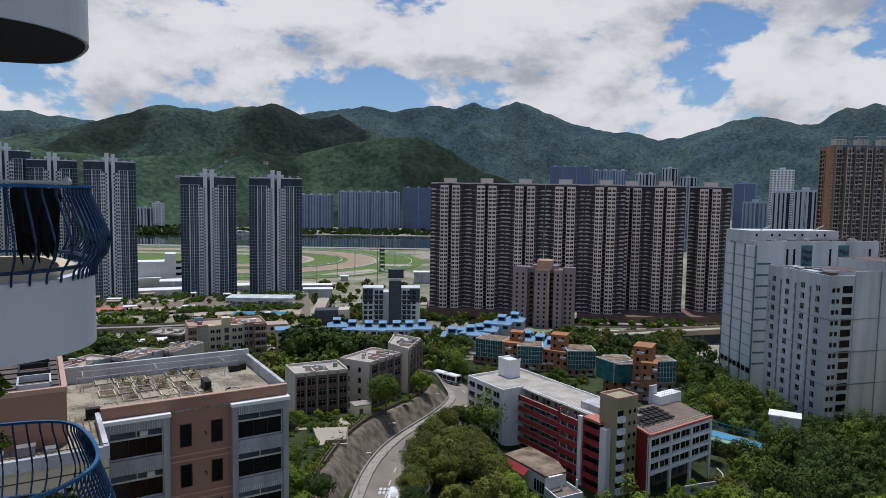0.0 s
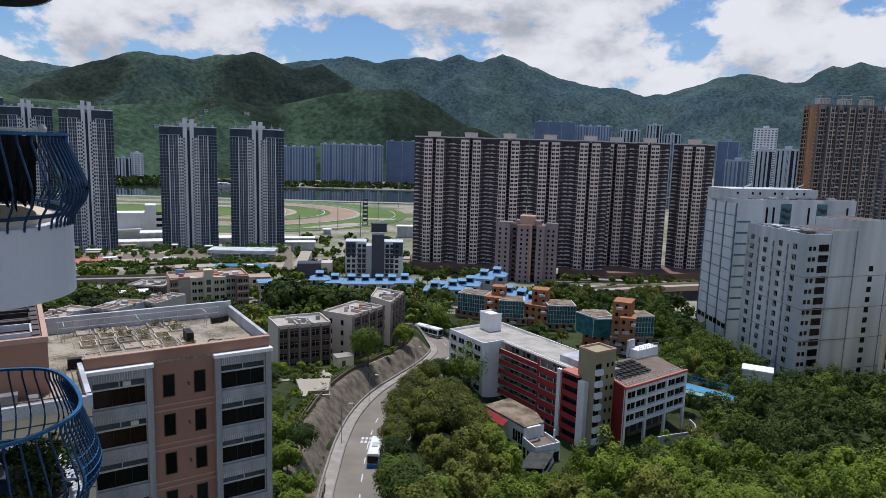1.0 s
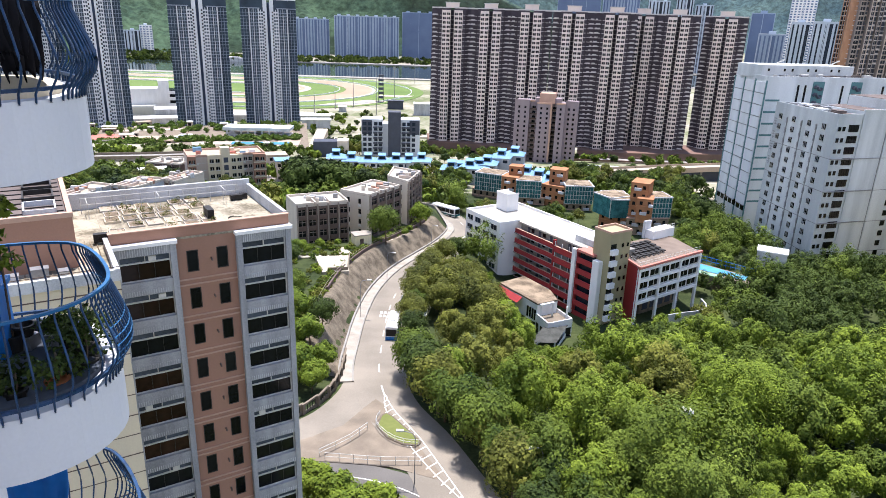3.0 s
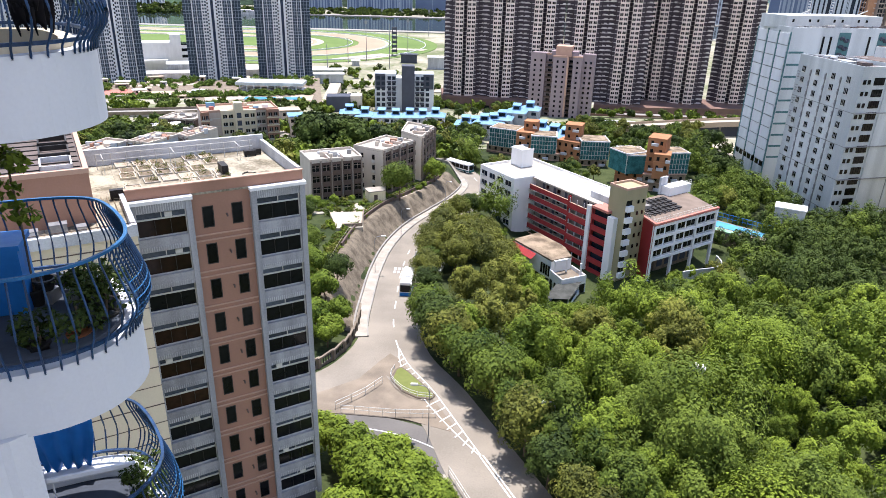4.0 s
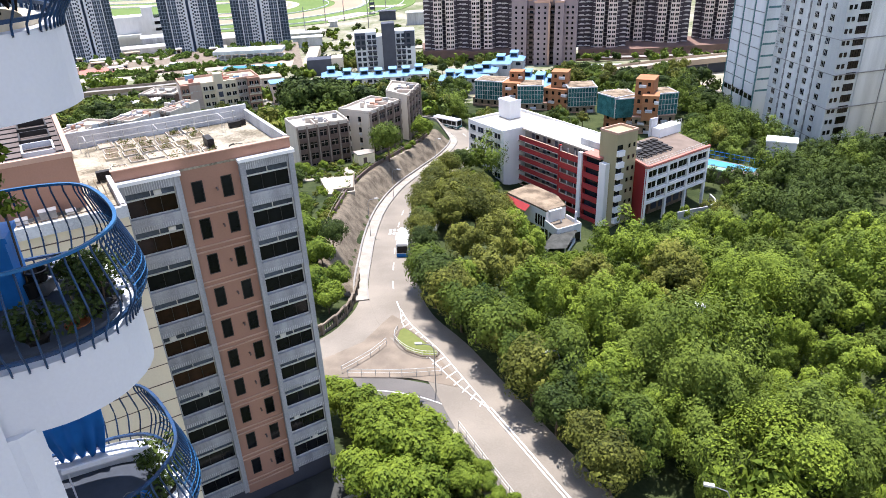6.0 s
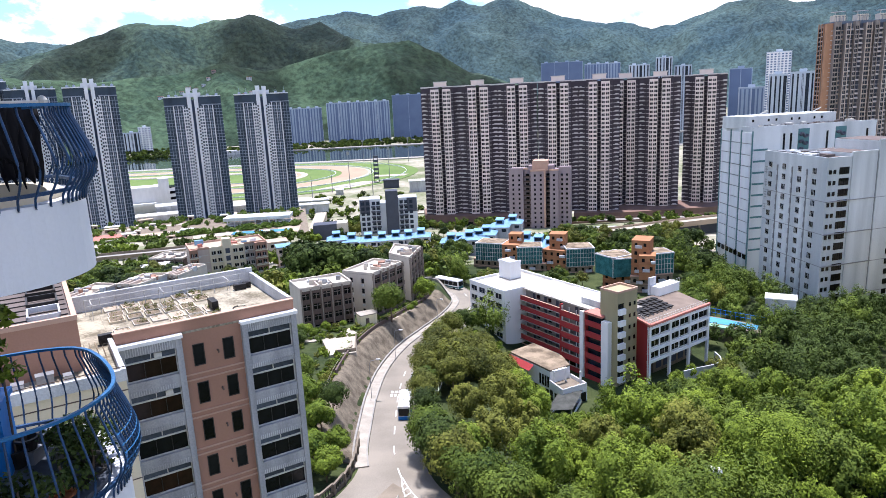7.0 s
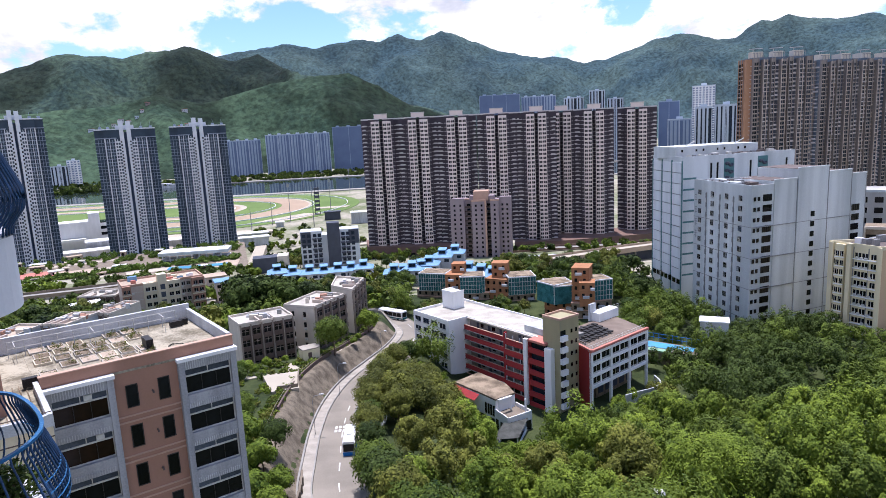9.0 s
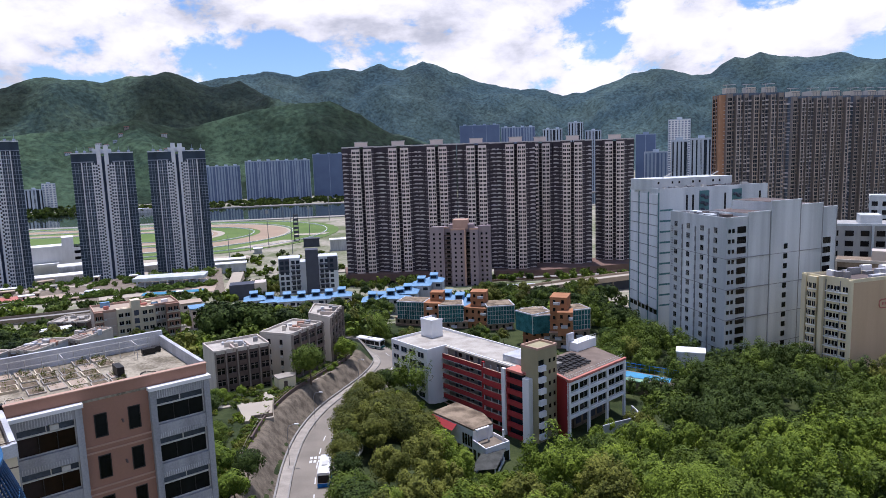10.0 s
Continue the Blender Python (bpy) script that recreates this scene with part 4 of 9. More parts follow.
# bays: grey ribbed piers, spandrels and a projecting top slab
for n_, (a0, a1) in enumerate(((0.0, A1), (A2, PLEN))):
    g = Geo()
    for i in range(10):
        ztop = ZR - 0.95 - i * DZ
        pbox(g, a0 + 0.42, a1 - 0.42, -0.5, -0.10, max(ztop - DZ, ZB), ztop - 1.92)
    pbox(g, a0 + 0.42, a1 - 0.42, -0.5, -0.10, ZR - 0.95, ZR - 0.25)
    pbox(g, a0, a0 + 0.42, -0.5, 0.0, ZB, ZR - 0.25)
    pbox(g, a1 - 0.42, a1, -0.5, 0.0, ZB, ZR - 0.25)
    part("bay", g, M_MOSAIC, pink, "grey ribbed bay")
    g = Geo()
    pbox(g, a0 - 0.08, a1 + 0.08, -0.6, 0.16, ZR - 0.25, ZR)
    part("bay_top", g, M_WHITE, pink, "white bay top slab")
    g = Geo()
    for i in range(11):
        ztop = ZR - 0.95 - i * DZ
        for a in np.arange(a0 + 0.5, a1 - 0.5, 0.16):
            pbox(g, a, a + 0.05, -0.10, -0.06, max(ztop + 0.06, ZB), ztop + (0.66 if i == 0 else 0.38))
    tagged(part("ribs", g, M_WHITE_OLD, pink), kind="stuff")
rp = random.Random(4)


def bay_window_meshes():
    w0, w1 = 0.0, A1 - 0.84
    fr = Geo()
    for x0, x1, z0, z1 in ((w0, w1, -0.05, 0.0), (w0, w1, -1.9, -1.84), (w0, w1, -0.60, -0.50), (w0, w0 + 0.05, -1.9, 0), (w1 - 0.05, w1, -1.9, 0), (w1 * 0.5 - 0.025, w1 * 0.5 + 0.025, -0.5, 0)):
        fr.box(x0, x1, -0.10, 0.04, z0, z1)
    big = Geo()
    big.box(w0 + 0.05, w1 - 0.05, 0.02, 0.05, -1.84, -0.58)
    up = Geo()
    up.box(0.0, w1 * 0.5 - 0.075, 0.02, 0.05, -0.5, -0.05)
    sash = Geo()
    sash.box(-0.02, 0.02, -0.02, 0.06, -1.84, -0.58)
    return fr, big, up, sash


fr_g, big_g, up_g, sash_g = bay_window_meshes()
ME_FR, ME_BIG, ME_UP = mesh_of("frame", fr_g, M_AC), mesh_of("pane", big_g, M_GLASS), mesh_of("upper_pane", up_g, M_GLASS_PALE)
ME_BIGW, ME_SASH = mesh_of("pane", big_g, M_GLASS_WARM), mesh_of("sash", sash_g, M_DARKFRAME)
g = Geo()
g.box(0, 0.5, -0.2, 0.05, 0.03, 0.38)
ME_AC = mesh_of("air_conditioner", g, M_AC)
PTURN = math.degrees(math.atan2(PINK[1][1], PINK[1][0]))


def on_pink(a, b):
    (ox, oy), (ux, uy), (vx, vy) = PINK
    return ox + ux * a + vx * b, oy + uy * a + vy * b


for a0, a1 in ((0.0, A1), (A2, A2 + A1)):
    for i in range(10):
        ztop = ZR - 0.95 - i * DZ
        x, y = on_pink(a0 + 0.42, -0.42)
        w = thing("window", x, y, ztop, "", "", PTURN)
        w.matrix_basis = pose(x, y, ztop, 0, 0, PTURN)
        w.parent = pink
        part("frame", ME_FR, None, w)
        part("pane", ME_BIGW if (rp.random() < 0.4 and i < 6 and a0 == 0) or rp.random() < 0.1 else ME_BIG, None, w)
        for k in (0.36, 0.68):
            part("sash", ME_SASH, None, w).location = ((A1 - 0.84) * k, 0, 0)
        for k in range(2):
            u = part("upper_pane", ME_UP, None, w)
            u.location = (0.05 + k * (A1 - 0.84) * 0.5, 0, 0)
        if rp.random() < 0.45:
            c = part("air_conditioner", ME_AC, None, w, "off-white window air conditioner")
            c.location = (rp.choice((0.5, 1.9, 2.3)), 0.0, -0.47)
g = Geo()
for x0, x1, z0, z1 in ((0, 0.8, 0, 0.06), (0, 0.8, 1.59, 1.65), (0, 0.06, 0, 1.65), (0.74, 0.8, 0, 1.65)):
    g.box(x0, x1, -0.05, 0.03, z0, z1)
ME_NF = mesh_of("frame", g, M_DARKFRAME)
g = Geo()
g.box(0.06, 0.74, -0.02, 0.0, 0.06, 1.59)
ME_NP = mesh_of("pane", g, M_GLASS)
g = Geo()
g.tube([(0, 0.05, 0), (0, -0.28, 0), (0, -0.33, -0.12)], 0.07, 8)
ME_VENT = mesh_of("flue", g, M_BROWN)
for i in range(10):
    ztop = ZR - 1.0 - i * DZ
    for a in (A1 + 0.72, A1 + 2.85):
        x, y = on_pink(a, -0.45)
        w = thing("window", x, y, ztop - 1.75, "", "", PTURN)
        w.parent = pink
        part("frame", ME_NF, None, w)
        part("pane", ME_NP, None, w)
    x, y = on_pink(A1 + 2.45, -0.45)
    v_ = part("flue", ME_VENT, None, pink, "small brown flue pipe")
    v_.matrix_basis = pose(x, y, ztop - 0.9, 0, 0, PTURN)
# roof: deck, salmon parapet to the front, white parapets behind
g = Geo()
pbox(g, -0.1, PLEN, -11.0, -0.4, ZR - 0.15, ZR)
pbox(g, -13.0, -0.1, -11.0, 5.85, ZR - 0.2, ZR - 0.03)
part("roof_deck", g, M_ROOF_GARDEN, pink, "stained flat roof deck")
g = Geo()
pbox(g, 0.0, PLEN, -0.75, -0.45, ZR, ZR + 0.75)
part("front_parapet", g, M_PINK, pink)
g = Geo()
pbox(g, -0.05, PLEN + 0.05, -0.8, -0.4, ZR + 0.75, ZR + 0.82)
part("parapet_coping", g, M_BAND, pink, "pale salmon coping")
for q in ((PLEN - 0.3, PLEN, -11.0, -0.8, ZR, ZR + 0.9), (-13.0, PLEN, -11.3, -11.0, ZR, ZR + 1.3), (-0.35, -0.05, -0.7, 6.05, ZR - 0.2, ZR + 0.55), (-13.0, -0.35, 5.75, 6.05, ZR - 0.2, ZR + 0.5)):
    g = Geo()
    pbox(g, *q)
    part("roof_parapet", g, M_WHITE_OLD, pink, "weathered white roof parapet")
# pale tile strips and hoses on the deck
for k in range(34):
    g = Geo()
    q = -12.6 + k * 0.36
    pbox(g, q, q + 0.06, -2.2 if q > -2.2 else 3.2, 5.6, ZR - 0.03, ZR + 0.03)
    part("tile_strip", g, M_ROOF, pink)
for k, (qa, qb, qr) in enumerate(((9.3, -3.2, 0.55), (10.4, -2.2, 0.42))):
    g = Geo()
    g.tube([(*[p_ for p_ in (PINK[0][0] + PINK[1][0] * (qa + qr * math.cos(t)) + PINK[2][0] * (qb + qr * math.sin(t)), PINK[0][1] + PINK[1][1] * (qa + qr * math.cos(t)) + PINK[2][1] * (qb + qr * math.sin(t)))], ZR + 0.04 + 0.01 * t) for t in np.linspace(0, 11, 40)], 0.03, 5)
    part("hose", g, M_DARKFRAME, pink, "coiled black hose")
g = Geo()
pbox(g, -13.0, -0.1, -11.0, 5.8, 50.0, ZR - 0.2)
part("wing", g, M_CREAM, pink, "cream-rendered side wing")
g = Geo()
for i in range(11):
    z = ZB + 0.3 + i * DZ
    pbox(g, -13.0, -0.08, 5.8, 5.83, z, z + 0.07)
    pbox(g, -13.0, -0.08, 5.8, 5.83, z + 1.5, z + 1.55)
part("wing_joint", g, M_BROWN, pink, "dark horizontal joints")
# brown penthouse on the wing
g = Geo()
pbox(g, -12.9, -2.05, -9.5, 3.0, ZR - 0.03, ZR + 3.25)
part("penthouse", g, M_PINK, pink, "salmon-brown rooftop block")
g = Geo()
pbox(g, -12.95, -2.3, -9.6, 2.75, ZR + 3.25, ZR + 3.33)
ph = part("penthouse_roof", g, M_DARK_ROOF, pink, "dark boarded penthouse roof")
for k in range(9):
    g = Geo()
    pbox(g, -12.9, -2.4, -9.2 + k * 1.35, -9.12 + k * 1.35, ZR + 3.33, ZR + 3.4)
    part("rib", g, M_DARKFRAME, ph)
for k in range(3):
    g = Geo()
    b0 = -6.4 + k * 3.2
    for q in ((-4.6, -4.5, b0, b0 + 2.4), (-2.9, -2.8, b0, b0 + 2.4), (-4.6, -2.8, b0, b0 + 0.1), (-4.6, -2.8, b0 + 2.3, b0 + 2.4)):
        pbox(g, *q, ZR + 3.4, ZR + 3.75)
    part("roof_frame", g, M_DARKFRAME if k < 2 else M_WHITE_OLD, ph, "low metal roof frame")
for q in ((-2.3, -2.0, -9.6, 3.05), (-13.0, -2.3, 2.75, 3.05)):
    g = Geo()
    pbox(g, *q, ZR + 3.25, ZR + 3.55)
    part("penthouse_coping", g, M_BAND, pink)
# clutter on the strip of deck before the penthouse
for k, (a, b, w, h, m_, lab) in enumerate(((-4.2, 4.3, 0.9, 0.7, M_ALU, "grey metal roof cabinet"), (-5.6, 4.4, 0.6, 0.5, M_WHITE_OLD, "small white painted roof box"), (-3.0, 4.5, 0.5, 0.45, M_AC, "low off-white metal roof box"))):
    th = thing("roof_box", *on_pink(a, b), ZR - 0.03, lab, "box", PTURN)
    g = Geo()
    g.box(-w / 2, w / 2, -0.3, 0.3, 0.06, h)
    part("body", g, m_, th)
    g = Geo()
    g.box(-w / 2 - 0.04, w / 2 + 0.04, -0.34, 0.34, h, h + 0.05)
    part("lid", g, M_ALU, th)
    g = Geo()
    for sx in (-1, 1):
        g.box(sx * w * 0.4 - 0.04, sx * w * 0.4 + 0.04, -0.3, 0.3, 0, 0.06)
    part("foot", g, M_DARKFRAME, th)
# roof garden beds
rg = random.Random(11)
for r in range(5):
    for c in range(9):
        if rg.random() < 0.15:
            continue
        a, b = -3.6 + c * 1.3 + (r % 2) * 0.15, -9.3 + r * 1.72
        if a < -0.2:
            continue
        bed = thing("planter", 0, 0, 0, "pale shallow roof planter with dry greenery", "planter", group="roof planters")
        x, y = on_pink(a, b)
        bed.matrix_world = pose(x, y, ZR, 0, 0, PTURN)
        g = Geo()
        hh = rg.uniform(0.1, 0.2)
        for q in ((0, 1.1, 0, 0.07), (0, 1.1, 1.43, 1.5), (0, 0.07, 0.07, 1.43), (1.03, 1.1, 0.07, 1.43)):
            g.box(*q, 0, hh)
        part("rim", g, M_CREAM if (r + c) % 4 == 1 else M_ROOF_PALE, bed)
        g = Geo()
        g.box(0.07, 1.03, 0.07, 1.43, 0, 0.1)
        part("soil", g, rg.choice((M_ROOF, M_ROOF, M_DIRT)), bed)
        rl = np.random.default_rng(50 + r * 10 + c)
        cc = rl.uniform(0, 1, (6, 3)) * np.array([0.8, 1.3, 0.06]) + np.array([0.15, 0.15, 0.2])
        tagged(part("weed_patch", quads_mesh("weed_patch", leaves(rl, cc, np.full(6, 0.2), rg.choice((40, 120, 240)), 0.05), M_LEAF_OLIVE), None, bed), kind="stuff")


def roof_unit(x, y, z, turn, w, d, h, label, category, material=None):
    th = thing(category.replace(" ", "_"), x, y, z, label, category, turn)
    g = Geo()
    g.box(-w / 2, w / 2, -d / 2, d / 2, 0.12, h)
    part("casing", g, material or M_ALU, th)
    g = Geo()
    for a in (-0.4, 0.4):
        g.box(a * w - 0.04, a * w + 0.04, -d / 2, d / 2, 0, 0.12)
    part("feet", g, M_DARKFRAME, th)
    g = Geo()
    for k in range(5):
        g.box(-w * 0.42, w * 0.42, -d / 2 - 0.02, -d / 2, 0.2 + k * (h - 0.3) / 5, 0.2 + k * (h - 0.3) / 5 + 0.05)
    part("grille", g, M_DARKFRAME, th)
    return th


for a, b, w, d, h in ((7.6, -4.6, 0.5, 1.5, 0.8), (-0.4, -1.4, 0.9, 0.5, 0.7), (10.9, -9.0, 1.0, 0.5, 0.5), (11.6, -9.3, 0.6, 0.5, 0.5)):
    x, y = on_pink(a, b)
    roof_unit(x, y, ZR, PTURN, w, d, h, "dark grey roof-mounted ventilation unit", "ventilation unit", M_DARKFRAME)
g = Geo()
for k in range(12):
    x, y = on_pink(-1.0 + k * 1.1, -9.7)
    g.tube([(x, y, ZR), (x, y, ZR + 1.25)], 0.03, 5)
for z in (0.7, 1.22):
    g.tube([(*on_pink(-1.0, -9.7), ZR + z), (*on_pink(11.3, -9.7), ZR + z)], 0.025, 5)
for k in (0, 4, 8):
    x, y = on_pink(-0.6 + k * 1.3, -9.7)
    x2, y2 = on_pink(-0.6 + k * 1.3, -8.0)
    g.tube([(x, y, ZR + 1.22), (x2, y2, ZR + 1.22), (x2, y2, ZR)], 0.025, 5)
lone("roof_railing", g, M_AC, "pale pipe railing along the roof", "railing")
# yard at the foot, its colour darkened for the block's shadow
g = Geo()
pbox(g, -6.0, PLEN + 2.2, -0.6, 6.6, 48.0, 51.9)
lone("yard", g, mat("shadow_toned_yard_concrete", (0.060, 0.062, 0.058), (0.032, 0.034, 0.032), rough=0.8, scale=0.4, contrast=0.8), "shaded concrete yard at the foot of the block", "yard", "structure")
g = Geo()
pbox(g, -4.0, PLEN + 2.2, 4.1, 4.35, 51.9, 52.5)
pbox(g, -4.0, PLEN + 2.2, 6.4, 6.7, 50.0, 52.9)
lone("yard_wall", g, M_WORKS_GREY, "low grey concrete yard walls", "wall", "structure")


def joined_windows(name, walls, material, parent, label=""):
    """Rows of small panes on several walls: (frame, first, count, pitch, width, height, z0, rows, dz, proud)."""
    g = Geo()
    for fr, a0, n, pitch, w, h, z0, rows, dz, proud in walls:
        for r in range(rows):
            for c in range(n):
                a = a0 + c * pitch
                g.bar(fr, a, a + w, -0.1, proud, z0 + r * dz, z0 + r * dz + h)
    ob = part(name, g, material, parent, label)
    return tagged(ob, kind="stuff")


def quad_frames(p):
    """Frames of the walls of a building whose corners run clockwise seen from above."""
    return [framed(a, b) for a, b in zip(p, p[1:] + p[:1])]


def roof_parapet(g, pts, z, h, t=0.3):
    n = len(pts)
    turn = sum(p[0] * q[1] - q[0] * p[1] for p, q in zip(pts, pts[1:] + pts[:1]))
    pts = pts if turn > 0 else pts[::-1]
    for i in range(n):
        fr, d = framed(pts[i], pts[(i + 1) % n])
        g.bar(fr, 0.0, d, -t, 0.0, z, z + h)


# ---- the hostel: white end block, red galleries, olive stair tower ----
HU, HV = (0.535, -0.845), (0.845, 0.535)
HO = (7.6, 184.8)
HF = (HO, HU, HV)
HZ, HB = 48.5, 33.0
hostel = thing("hostel", 20, 165, 33, "white, red and olive hostel building beside the road", "building")
hostel.matrix_world = pose(0, 0, 0)


def hbox(g, a0, a1, b0, b1, z0, z1):
    g.bar(HF, a0, a1, b0, b1, z0, z1)


def hp(a, b):
    return HO[0] + HU[0] * a + HV[0] * b, HO[1] + HU[1] * a + HV[1] * b


g = Geo()
hbox(g, 0, 16.1, 0, 18, HB, HZ)
part("white_block", g, M_WHITE, hostel)
g = Geo()
hbox(g, 0, 16.1, -0.03, 0.25, HZ, HZ + 0.7)
hbox(g, 0, 0.25, 0, 18, HZ, HZ + 0.7)
hbox(g, 15.85, 16.13, 0, 7.0, HZ, HZ + 0.7)
hbox(g, 0, 42, 17.75, 18.03, HZ, HZ + 0.7)
hbox(g, 16.1, 42, 6.8, 7.1, HZ, HZ + 0.5)
part("roof_parapet", g, M_WHITE, hostel)
g = Geo()
hbox(g, 0.3, 15.8, 0.3, 17.7, HZ, HZ + 0.06)
part("roof_deck", g, M_ROOF_PALE, hostel)
g = Geo()
hbox(g, 1.5, 6.5, 9.5, 13.5, HZ, HZ + 4.6)
hbox(g, 1.4, 6.6, 9.4, 13.6, HZ + 4.6, HZ + 4.75)
hbox(g, 1.4, 1.6, 9.4, 13.6, HZ + 4.75, HZ + 5.2)
hbox(g, 6.4, 6.6, 9.4, 13.6, HZ + 4.75, HZ + 5.2)
hbox(g, 1.6, 6.4, 9.4, 9.6, HZ + 4.75, HZ + 5.2)
part("water_tank_house", g, M_WHITE, hostel, "white rooftop tank house")
# gallery wing
g = Geo()
hbox(g, 16.1, 47, 7.4, 18, HB, HZ)
part("gallery_body", g, M_CONCRETE, hostel, "grey back wall of the galleries")
g = Geo()
hbox(g, 16.1, 42, 6.2, 18.0, HZ, HZ + 0.35)
part("gallery_roof", g, M_ROOF_PALE, hostel, "pale flat roof of the galleries")
for i in range(6):
    z = HZ - 2.75 * (i + 1)
    g = Geo()
    hbox(g, 16.1, 32.6, 5.3, 5.55, z - 0.15, z + 1.3)
    part("gallery_parapet", g, M_RED, hostel, "red gallery parapet")
    g = Geo()
    hbox(g, 32.6, 40.7, 4.7, 4.95, z - 0.25, z + 1.3)
    part("gallery_parapet", g, M_RED, hostel, "red gallery parapet")
    g = Geo()
    hbox(g, 16.1, 40.7, 5.0, 7.4, z - 0.1, z + 0.05)
    part("gallery_slab", g, M_CONCRETE, hostel)
    g = Geo()
    hbox(g, 16.1, 32.6, 5.24, 5.6, z + 1.3, z + 1.38)
    part("gallery_coping", g, M_BAND, hostel, "pale pink parapet coping")
    g = Geo()
    hbox(g, 32.6, 40.7, 4.64, 5.0, z + 1.3, z + 1.38)
    part("gallery_coping", g, M_BAND, hostel, "pale pink parapet coping")
    for a in (19.0, 23.5, 28.0, 35.0, 38.4):
        g = Geo()
        hbox(g, a, a + 0.95, 7.32, 7.42, z + 0.05, z + 2.1)
        part("door", g, M_SLATE, hostel, "dark blue door")
        g = Geo()
        hbox(g, a + 1.6, a + 2.7, 7.32, 7.42, z + 1.0, z + 2.0)
        part("gallery_pane", g, M_GLASS, hostel)
    for a in (32.9, 35.4, 37.9):
        g = Geo()
        hbox(g, a, a + 0.22, 4.72, 4.9, z + 1.3, z + 2.5)
        part("post", g, M_WHITE_OLD, hostel, "short white post")
g = Geo()
hbox(g, 32.3, 32.7, 4.6, 5.5, HB, HZ)
hbox(g, 40.7, 41.6, 4.4, 7.4, HB, HZ)
part("pier", g, M_RED, hostel)
g = Geo()
hbox(g, 40.0, 41.2, 3.9, 4.7, HB - 1, HZ + 0.3)
hbox(g, 46.9, 49.0, 4.0, 5.4, HB - 2, HZ - 0.6)
part("pier", g, M_WHITE, hostel, "white vertical pier")
for i in range(6):
    z = HZ - 2.75 * (i + 1)
    g = Geo()
    hbox(g, 41.6, 46.85, 4.15, 4.4, z - 0.1, z + 1.25)
    part("end_parapet", g, M_RED, hostel, "red balcony parapet")
    g = Geo()
    hbox(g, 41.7, 46.8, 5.1, 5.25, z + 0.2, z + 2.55)
    part("end_window", g, M_GLASS_BLUE, hostel)
    g = Geo()
    hbox(g, 41.6, 46.85, 4.2, 5.3, z - 0.12, z + 0.05)
    part("end_slab", g, M_CONCRETE, hostel)
g = Geo()
hbox(g, 41.4, 46.9, 4.1, 8, HZ - 0.1, HZ + 0.45)
part("end_roof", g, M_TILE_RED, hostel, "red-edged roof end")
g = Geo()
hbox(g, 36, 43, 8.5, 17, HZ + 0.35, HZ + 1.9)
part("roof_room", g, M_WHITE_OLD, hostel)
# olive stair tower with projecting white boxes
g = Geo()
hbox(g, 45.4, 50.7, 5.3, 11.8, HB - 2, 55.0)
part("stair_tower", g, M_OLIVE, hostel, "olive stair tower")
g = Geo()
for q in ((45.3, 50.8, 5.2, 5.5), (45.3, 50.8, 11.6, 11.9), (45.3, 45.6, 5.5, 11.6), (50.5, 50.8, 5.5, 11.6)):
    hbox(g, *q, 55.0, 55.5)
part("tower_parapet", g, M_BAND, hostel)
for i in range(7):
    z = 52.0 - 2.75 * i
    g = Geo()
    hbox(g, 50.7, 51.5, 5.35, 7.3, z - 2.0, z - 0.7)
    part("planter_box", g, M_WHITE, hostel, "white projecting balcony box")
    g = Geo()
    hbox(g, 50.7, 50.78, 5.5, 7.2, z - 0.7, z + 0.5)
    part("tower_window", g, M_GLASS, hostel)
    for a in (9.0, 10.6):
        g = Geo()
        hbox(g, 50.7, 50.76, a, a + 0.6, z - 0.6, z + 0.3)
        part("slit_window", g, M_GLASS, hostel)
# end windows of the white block: one by one
g = Geo()
for q in ((0, 2.7, 0, 0.07), (0, 2.7, 1.48, 1.55), (0, 0.07, 0.07, 1.48), (2.63, 2.7, 0.07, 1.48), (1.32, 1.38, 0.07, 1.48)):
    g.box(q[0], q[1], -0.10, 0.02, q[2], q[3])
g.box(-0.1, 2.8, -0.3, 0.02, -0.12, 0.0)
ME_HF = mesh_of("frame", g, M_AC)
g = Geo()
g.box(0.07, 2.63, -0.04, 0.0, 0.07, 1.48)
ME_HP = mesh_of("pane", g, M_GLASS_BLUE)
g = Geo()
g.box(0.2, 0.85, -0.5, 0.0, 0.0, 0.42)
ME_HA = mesh_of("air_conditioner", g, M_AC)
HTURN = math.degrees(math.atan2(HU[1], HU[0]))
rh = random.Random(8)
for r in range(5):
    for c in range(4):
        x, y = hp(0.9 + c * 3.75, 0)
        w = thing("window", x, y, HZ - 2.05 - r * 2.75, "", "", HTURN)
        w.parent = hostel
        part("frame", ME_HF, None, w)
        part("pane", ME_HP, None, w)
        if rh.random() < 0.7:
            part("air_conditioner", ME_HA, None, w, "off-white air conditioner")
# right block on stilts
RB = [(46.4, 144.4), (65.8, 158.3), (61.5, 174.0), (42.1, 160.1)]
RBF = [(46.4, 144.4), (42.1, 160.1), (61.5, 174.0), (65.8, 158.3)]
RZ = 47.0
g = Geo()
ins = [(46.95, 145.25), (65.2, 158.55), (61.2, 172.9), (43.0, 159.8)]
g.prism(ins, RZ - 8.6, RZ)
part("upper_block", g, M_WHITE, hostel, "white upper block")
fS, dS = framed(RB[0], RB[1])
fW, dW = framed(RBF[1], RBF[0])
g = Geo()
g.bar(fW, 0, dW, -0.3, 0.05, HB, RZ + 0.2)
part("red_end_wall", g, M_RED, hostel, "red end wall")
g = Geo()
